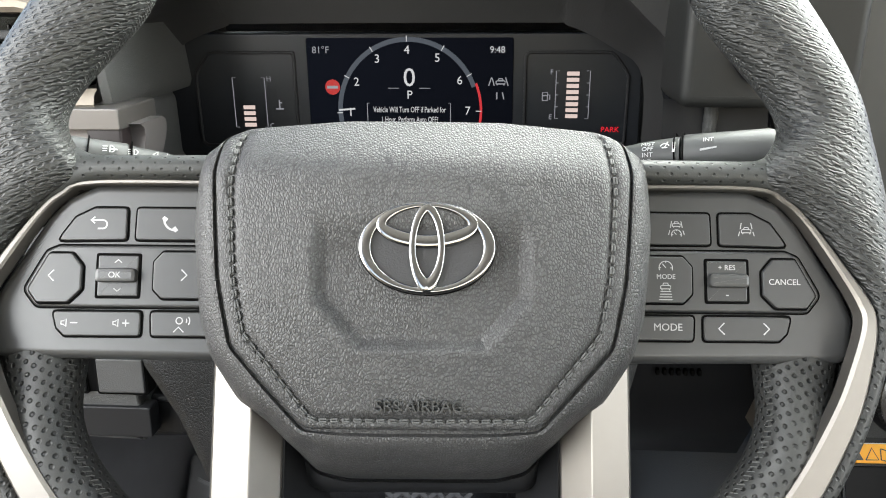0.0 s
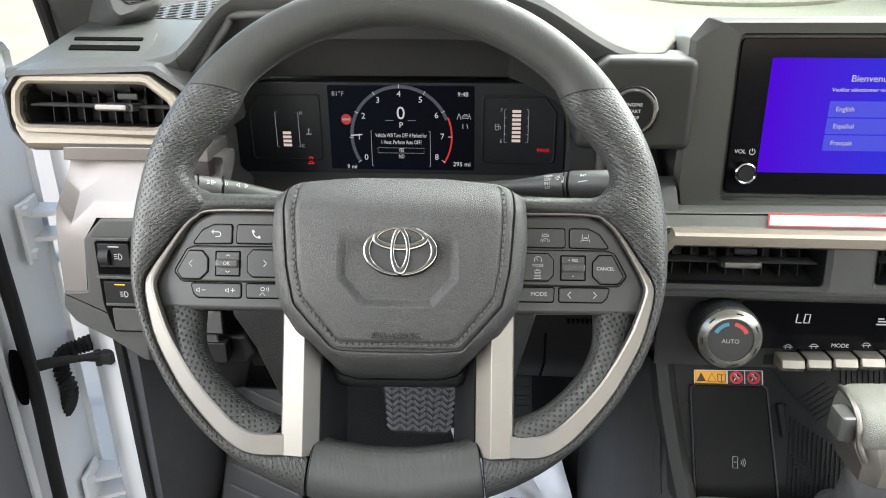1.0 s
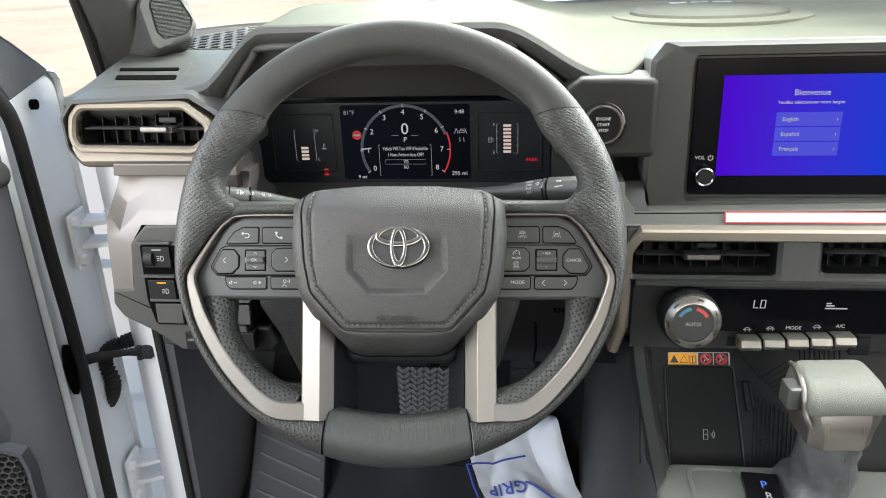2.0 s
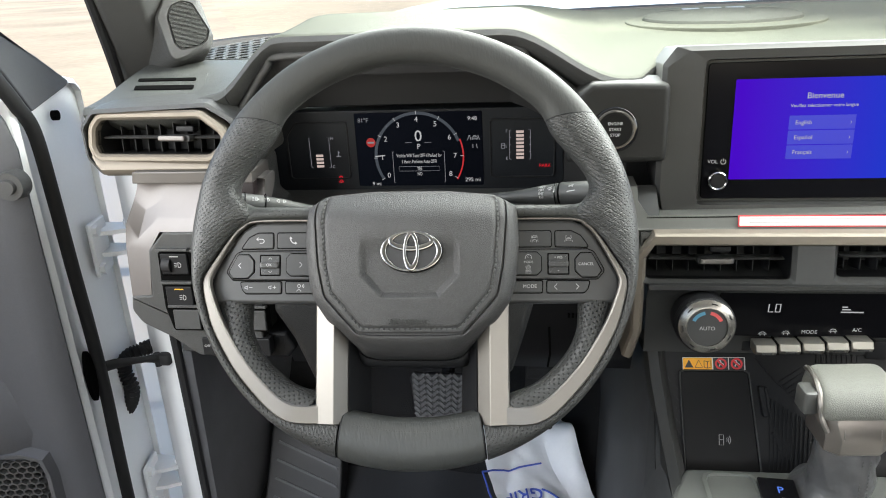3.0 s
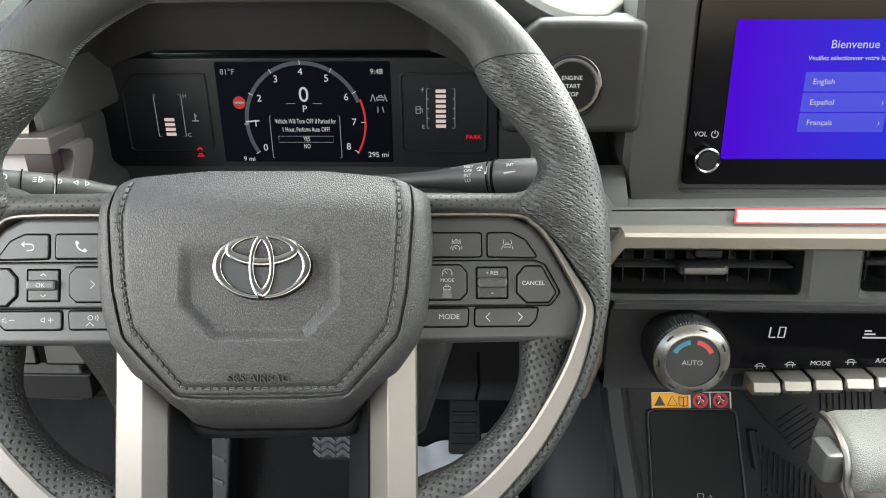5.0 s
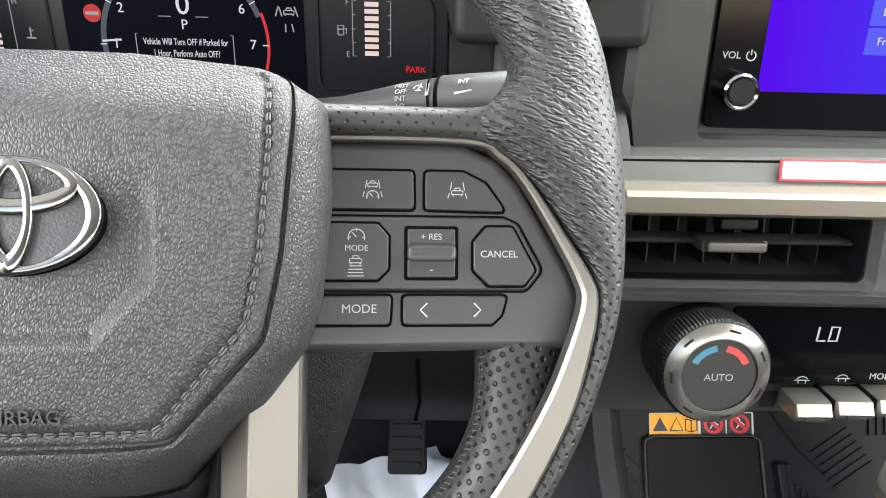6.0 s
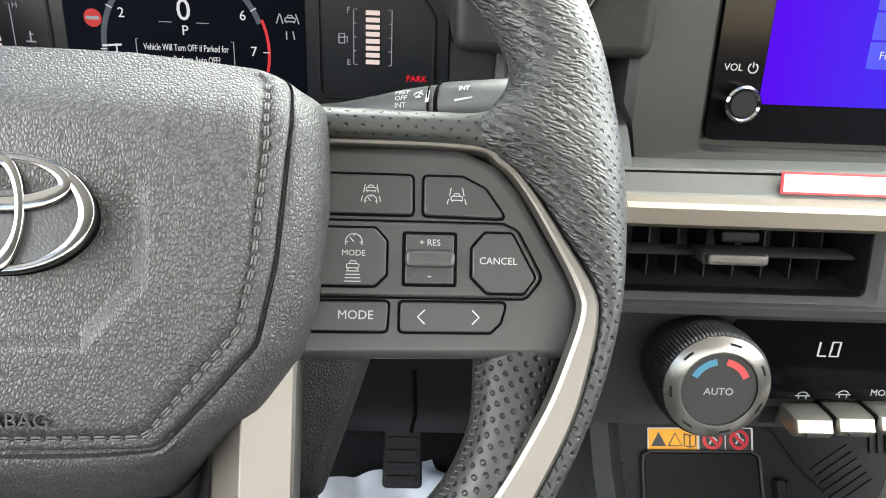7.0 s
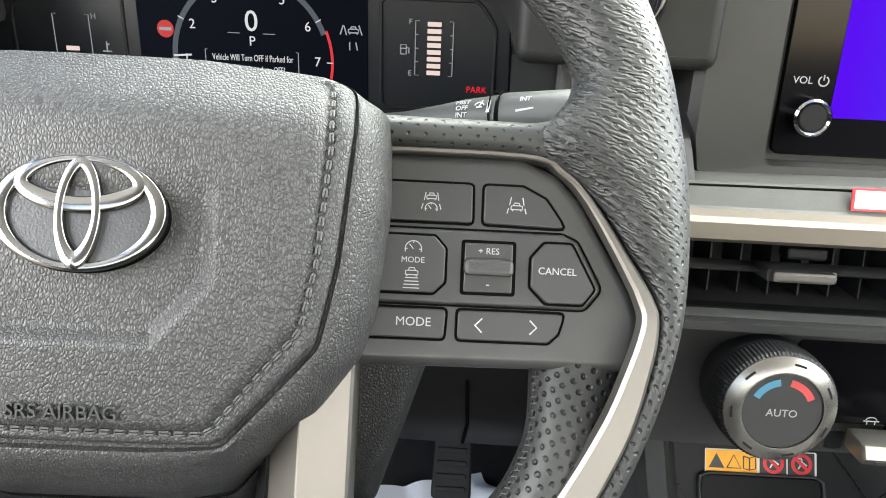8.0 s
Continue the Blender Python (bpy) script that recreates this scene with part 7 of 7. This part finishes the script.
part("door_shell", bm, PRIMER, door, "white painted door edge", angle=40)
bm = bmesh.new()
tube(bm, smooth([(-0.004, 0.150, 0.42), (-0.005, 0.146, 0.75), (-0.005, 0.139, 0.90), (-0.005, 0.140, 1.00), (-0.004, 0.143, 1.086), (-0.004, 0.147, 1.186), (-0.004, 0.1535, 1.268), (-0.004, 0.177, 1.305), (-0.003, 0.199, 1.334), (0.002, 0.235, 1.385), (0.02, 0.27, 1.44)], 8), 0.0088, 10)
part("door_seal", bm, RUBBER, door, "black rubber seal round the door")
bm = bmesh.new()
tr = resample(rounded([(-0.002, 0.43), (1.0, 0.43), (1.0, 1.36), (0.06, 1.345), (0.008, 1.320), (-0.008, 1.272), (-0.006, 1.16), (-0.005, 0.98)], 0.012), 110)
loft(bm, [[(p.x, 0.180, p.y) for p in inset(tr, 0.030)], [(p.x, 0.198, p.y) for p in inset(tr, 0.002)], [(p.x, 0.203, p.y) for p in inset(tr, 0.001)], [(p.x, 0.214, p.y) for p in inset(tr, 0.014)], [(p.x, 0.218, p.y) for p in inset(tr, 0.032)]], cap1=True)
part("inner_trim", bm, DOORTRIM, door, "dark grey moulded door trim", angle=50)
bm = bmesh.new()
loft(bm, [[(x, y + b, z - c) for y, z in ((0.214, 1.035), (0.236, 1.015), (0.246, 0.95), (0.236, 0.895), (0.214, 0.875))] for x, b, c in ((0.055, -0.03, 0.06), (0.085, -0.012, 0.04), (0.14, 0.0, 0.02), (0.5, 0.01, 0.0), (0.9, 0.01, 0.0))], closed=False)
part("arm_rest", bm, DOORTRIM, door, "moulded arm rest swelling", angle=50)
bm = bmesh.new()
tube(bm, smooth([(0.075, 0.2165, 0.893), (0.15, 0.222, 0.885), (0.45, 0.224, 0.88), (0.9, 0.224, 0.88)], 5), 0.0015, 6)
part("trim_joint", bm, GAP, door)
bm = bmesh.new()
plate(bm, rounded([(0.1908, 1.3487), (0.168, 1.3216), (0.146, 1.2928), (0.050, 1.3086), (0.0409, 1.3138), (0.1126, 1.3551), (0.1734, 1.3846), (0.26, 1.44), (0.27, 1.42)], 0.003), -0.05, 0.004, 0.002)
for v in bm.verts:
    v.co = (-v.co.z, v.co.x, v.co.y)
part("mirror_corner", bm, DOORTRIM, door, "dark corner trim at the window")
bm = bmesh.new()
for r0, r1, a, b in ((0.018, 0.016, 0.206, 0.224), (0.010, 0.008, 0.220, 0.229)):
    tube(bm, [(0.002, a, 1.2225), (0.002, b, 1.2225)], [r0, r1], 24)
part("trim_cap", bm, DASH, door, "round cap in the trim")
grid_o = rounded([(0.066, 0.52), (0.42, 0.52), (0.42, 0.862), (0.064, 0.862), (0.050, 0.850), (0.052, 0.78)], 0.012)
bm = bmesh.new()
o = resample(grid_o, 60)
loft(bm, [[(p.x, 0.210, p.y) for p in inset(o, -0.016)], [(p.x, 0.230, p.y) for p in inset(o, -0.006)], [(p.x, 0.229, p.y) for p in o], [(p.x, 0.219, p.y) for p in o]], cap1=True)
part("speaker_surround", bm, DOORTRIM, door)
bm = bmesh.new()
for i in range(22):
    for j in range(38):
        x, z = 0.050 + 0.0120 * i + 0.0060 * (j % 2), 0.535 + 0.0088 * j
        if 0.060 + max(0, 0.80 - z) * 0.08 < x < 0.30 and z < 0.852:
            h = [Vector((x + a * 0.0059, z + b * 0.00577)) for a, b in ((1, -0.5), (1, 0.5), (0, 1), (-1, 0.5), (-1, -0.5), (0, -1))]
            r0 = inset(h, 0.0010)
            loft(bm, [[(p.x, 0.219, p.y) for p in h], [(p.x, 0.228, p.y) for p in h], [(p.x, 0.228, p.y) for p in r0], [(p.x, 0.2195, p.y) for p in r0]])
tagged(part("speaker_mesh", bm, DASH_LOW, door), kind="stuff")
for zc in (1.105, 0.70):
    bm = bmesh.new()
    for dz in (0.0, -0.032):
        loft(bm, [[(x, 0.035 + s * w, zc + dz + u) for s, u in ((-1, -0.003), (1, -0.003), (1, 0.003), (-1, 0.003))] for x, w in ((0.006, 0.022), (-0.020, 0.019), (-0.036, 0.013), (-0.050, 0.011), (-0.056, 0.007))], cap0=True, cap1=True)
    tube(bm, [(-0.044, 0.035, zc - 0.042), (-0.044, 0.035, zc + 0.010)], 0.0075, 14)
    tube(bm, [(-0.044, 0.035, zc + 0.006), (-0.044, 0.035, zc + 0.013)], 0.011, 14)
    plate_m = pose(0, 0, 0, 0, 90, 0)
    slab(bm, (0.000, 0.050, zc - 0.020), (0.078, 0.050, 0.006), 0.004, plate_m)
    hinge = part("hinge", bm, PRIMER, door, "painted steel hinge")
    for dz in (0.008, -0.048):
        bm = bmesh.new()
        tube(bm, [(0.0, 0.066, zc + dz), (-0.010, 0.066, zc + dz)], 0.008, 6)
        part("hinge_bolt", bm, PRIMER, hinge)
bm = bmesh.new()
tube(bm, [(0.005, 0.0855, 1.277), (-0.002, 0.0855, 1.277)], 0.0065, 16)
part("edge_plug", bm, GAP, door, "black plug in the door edge")
bm = bmesh.new()
o = [(0.002, 0.158 + 0.011 * math.cos(f), 0.938 + 0.038 * math.sin(f)) for f in [2 * math.pi * i / 24 for i in range(24)]]
loft(bm, [o, [(-0.003, y, z) for _, y, z in o]], cap0=True, cap1=True)
part("strap_slot", bm, GAP, door)
strap = thing("door_check", Matrix.Identity(4), "greased black steel door check strap", "door check")
bm = bmesh.new()
p0, p1 = Vector((-0.402, 0.580, 0.918)), DOOR @ Vector((0.02, 0.158, 0.940))
side_v = (p1 - p0).cross(Vector((0, 0, 1))).normalized()
rings = []
for f, w, h in ((0, 0.005, 0.005), (0.12, 0.005, 0.007), (0.22, 0.004, 0.005), (0.35, 0.004, 0.0055), (0.55, 0.005, 0.0075), (0.80, 0.005, 0.008), (1.0, 0.005, 0.008)):
    c = p0.lerp(p1, f) + Vector((0, 0, 0.006 * math.sin(f * 3.1)))
    rings.append([c + side_v * w * math.cos(a) + Vector((0, 0, h * math.sin(a))) for a in [2 * math.pi * k / 10 for k in range(10)]])
loft(bm, rings, cap0=True, cap1=True)
part("strap_arm", bm, RUBBER, strap)
bm = bmesh.new()
slab(bm, p0 + Vector((0.004, -0.002, 0)), (0.018, 0.014, 0.018), 0.004)
tube(bm, [p0 + Vector((-0.006, -0.006, -0.009)), p0 + Vector((-0.006, -0.006, 0.011))], 0.005, 10)
part("strap_bracket", bm, RUBBER, strap)
boot2 = thing("wiring_boot", Matrix.Identity(4), "black ribbed rubber wiring boot between body and door", "cable boot")
bm = bmesh.new()
c = smooth([(-0.440, 0.622, 0.915), (-0.452, 0.602, 0.917), (-0.470, 0.596, 0.908), (-0.478, 0.594, 0.888), (-0.472, 0.594, 0.858), (-0.481, 0.596, 0.830), (-0.500, 0.602, 0.808), (-0.520, 0.615, 0.800)], 9)
tube(bm, c, [0.0078 + 0.0040 * (k % 2) for k in range(len(c))], 12)
part("ribbed_boot", bm, RUBBER, boot2, angle=20)

# ---- outside and the rest of the cabin ----
bm = bmesh.new()
for s in ((-1, -1), (1, -1), (1, 1), (-1, 1)):
    bm.verts.new((s[0] * 3000, s[1] * 3000, 0))
bm.faces.new(bm.verts)
tagged(part("ground", bm, SAND), "sunlit sandy gravel ground", "ground", kind="structure")
bm = bmesh.new()
loft(bm, [[(CX + s * x, y, z - 0.09 * (abs(x) / 0.8) ** 4) for s, x in [(-1, 0.80 - 0.1 * k) for k in range(8)] + [(1, 0.1 * k) for k in range(9)]] for y, z in ((0.76, 1.318), (0.86, 1.330), (0.99, 1.338), (1.05, 1.345), (1.3, 1.348), (1.7, 1.325), (2.1, 1.27), (2.25, 1.15))], closed=False)
tagged(part("bonnet", bm, PAINT, None, angle=60), "white painted vehicle bonnet", "bonnet", kind="structure")
bm = bmesh.new()
loft(bm, [[(x, 0.945, 1.335), (x, 0.60, 1.53), (x, 0.27, 1.73)] for x in (-0.36, 0.1, 0.7, 1.17)], closed=False)
pane = tagged(part("windscreen", bm, GLASS, None, angle=60), "clear windscreen glass", "window", kind="structure")
pane.visible_shadow = False
bm = bmesh.new()
tube(bm, smooth([(-0.335, 0.70, 1.338), (-0.27, 0.755, 1.341), (-0.17, 0.79, 1.342), (-0.08, 0.88, 1.342), (0.02, 0.955, 1.342), (0.40, 0.970, 1.345), (1.12, 0.960, 1.342)], 6), 0.010, 8)
tagged(part("windscreen_seal", bm, RUBBER), "black seal below the windscreen", "seal", kind="structure")


def wall(name, pts, plane, offset, thick, material, label):
    bm = bmesh.new()
    for q in pts:
        plate(bm, [Vector(a) for a in q], 0.0, thick)
    for v in bm.verts:
        a, b, c = v.co
        v.co = {"x": (offset + c, a, b), "y": (a, offset + c, b), "z": (a, b, offset + c)}[plane]
    tagged(part(name, bm, material), label, "wall", kind="structure")


wall("ceiling", [[(-0.36, 0.27), (1.17, 0.27), (1.17, -2.0), (-0.36, -2.0)]], "z", 1.73, 0.05, LINER, "pale grey roof lining")
wall("wall_right", [[(0.95, 0.3), (-2.0, 0.3), (-2.0, 1.28), (0.95, 1.28)], [(-0.75, 1.28), (-0.85, 1.28), (-0.85, 1.73), (-0.75, 1.73)]], "x", 1.16, 0.08, DASH_LOW, "plain dark cabin side with window openings")
wall("wall_left", [[(-0.55, 0.3), (-2.0, 0.3), (-2.0, 1.28), (-0.55, 1.28)], [(-0.55, 1.28), (-0.66, 1.28), (-0.66, 1.73), (-0.55, 1.73)]], "x", -0.42, 0.06, DASH_LOW, "plain dark cabin side behind the door opening")
wall("wall_back", [[(-0.42, 0.3), (1.2, 0.3), (1.2, 1.25), (-0.42, 1.25)]], "y", -2.05, 0.05, DASH_LOW, "plain dark cabin back below the rear window")
wall("floor_right", [[(0.25, 1.0), (1.2, 1.0), (1.2, -2.0), (0.25, -2.0)]], "z", 0.55, 0.01, CARPET, "dark carpet floor")
wall("bulkhead", [[(0.2, 0.5), (1.2, 0.5), (1.2, 1.32), (0.2, 1.32)]], "y", 1.0, 0.02, DASH_LOW, "plain dark bulkhead behind the dashboard")
wall("dash_right", [[(0.58, 0.75), (1.16, 0.75), (1.16, 1.32), (0.58, 1.32)]], "y", 0.43, 0.03, DASH, "plain dark passenger side dash front")
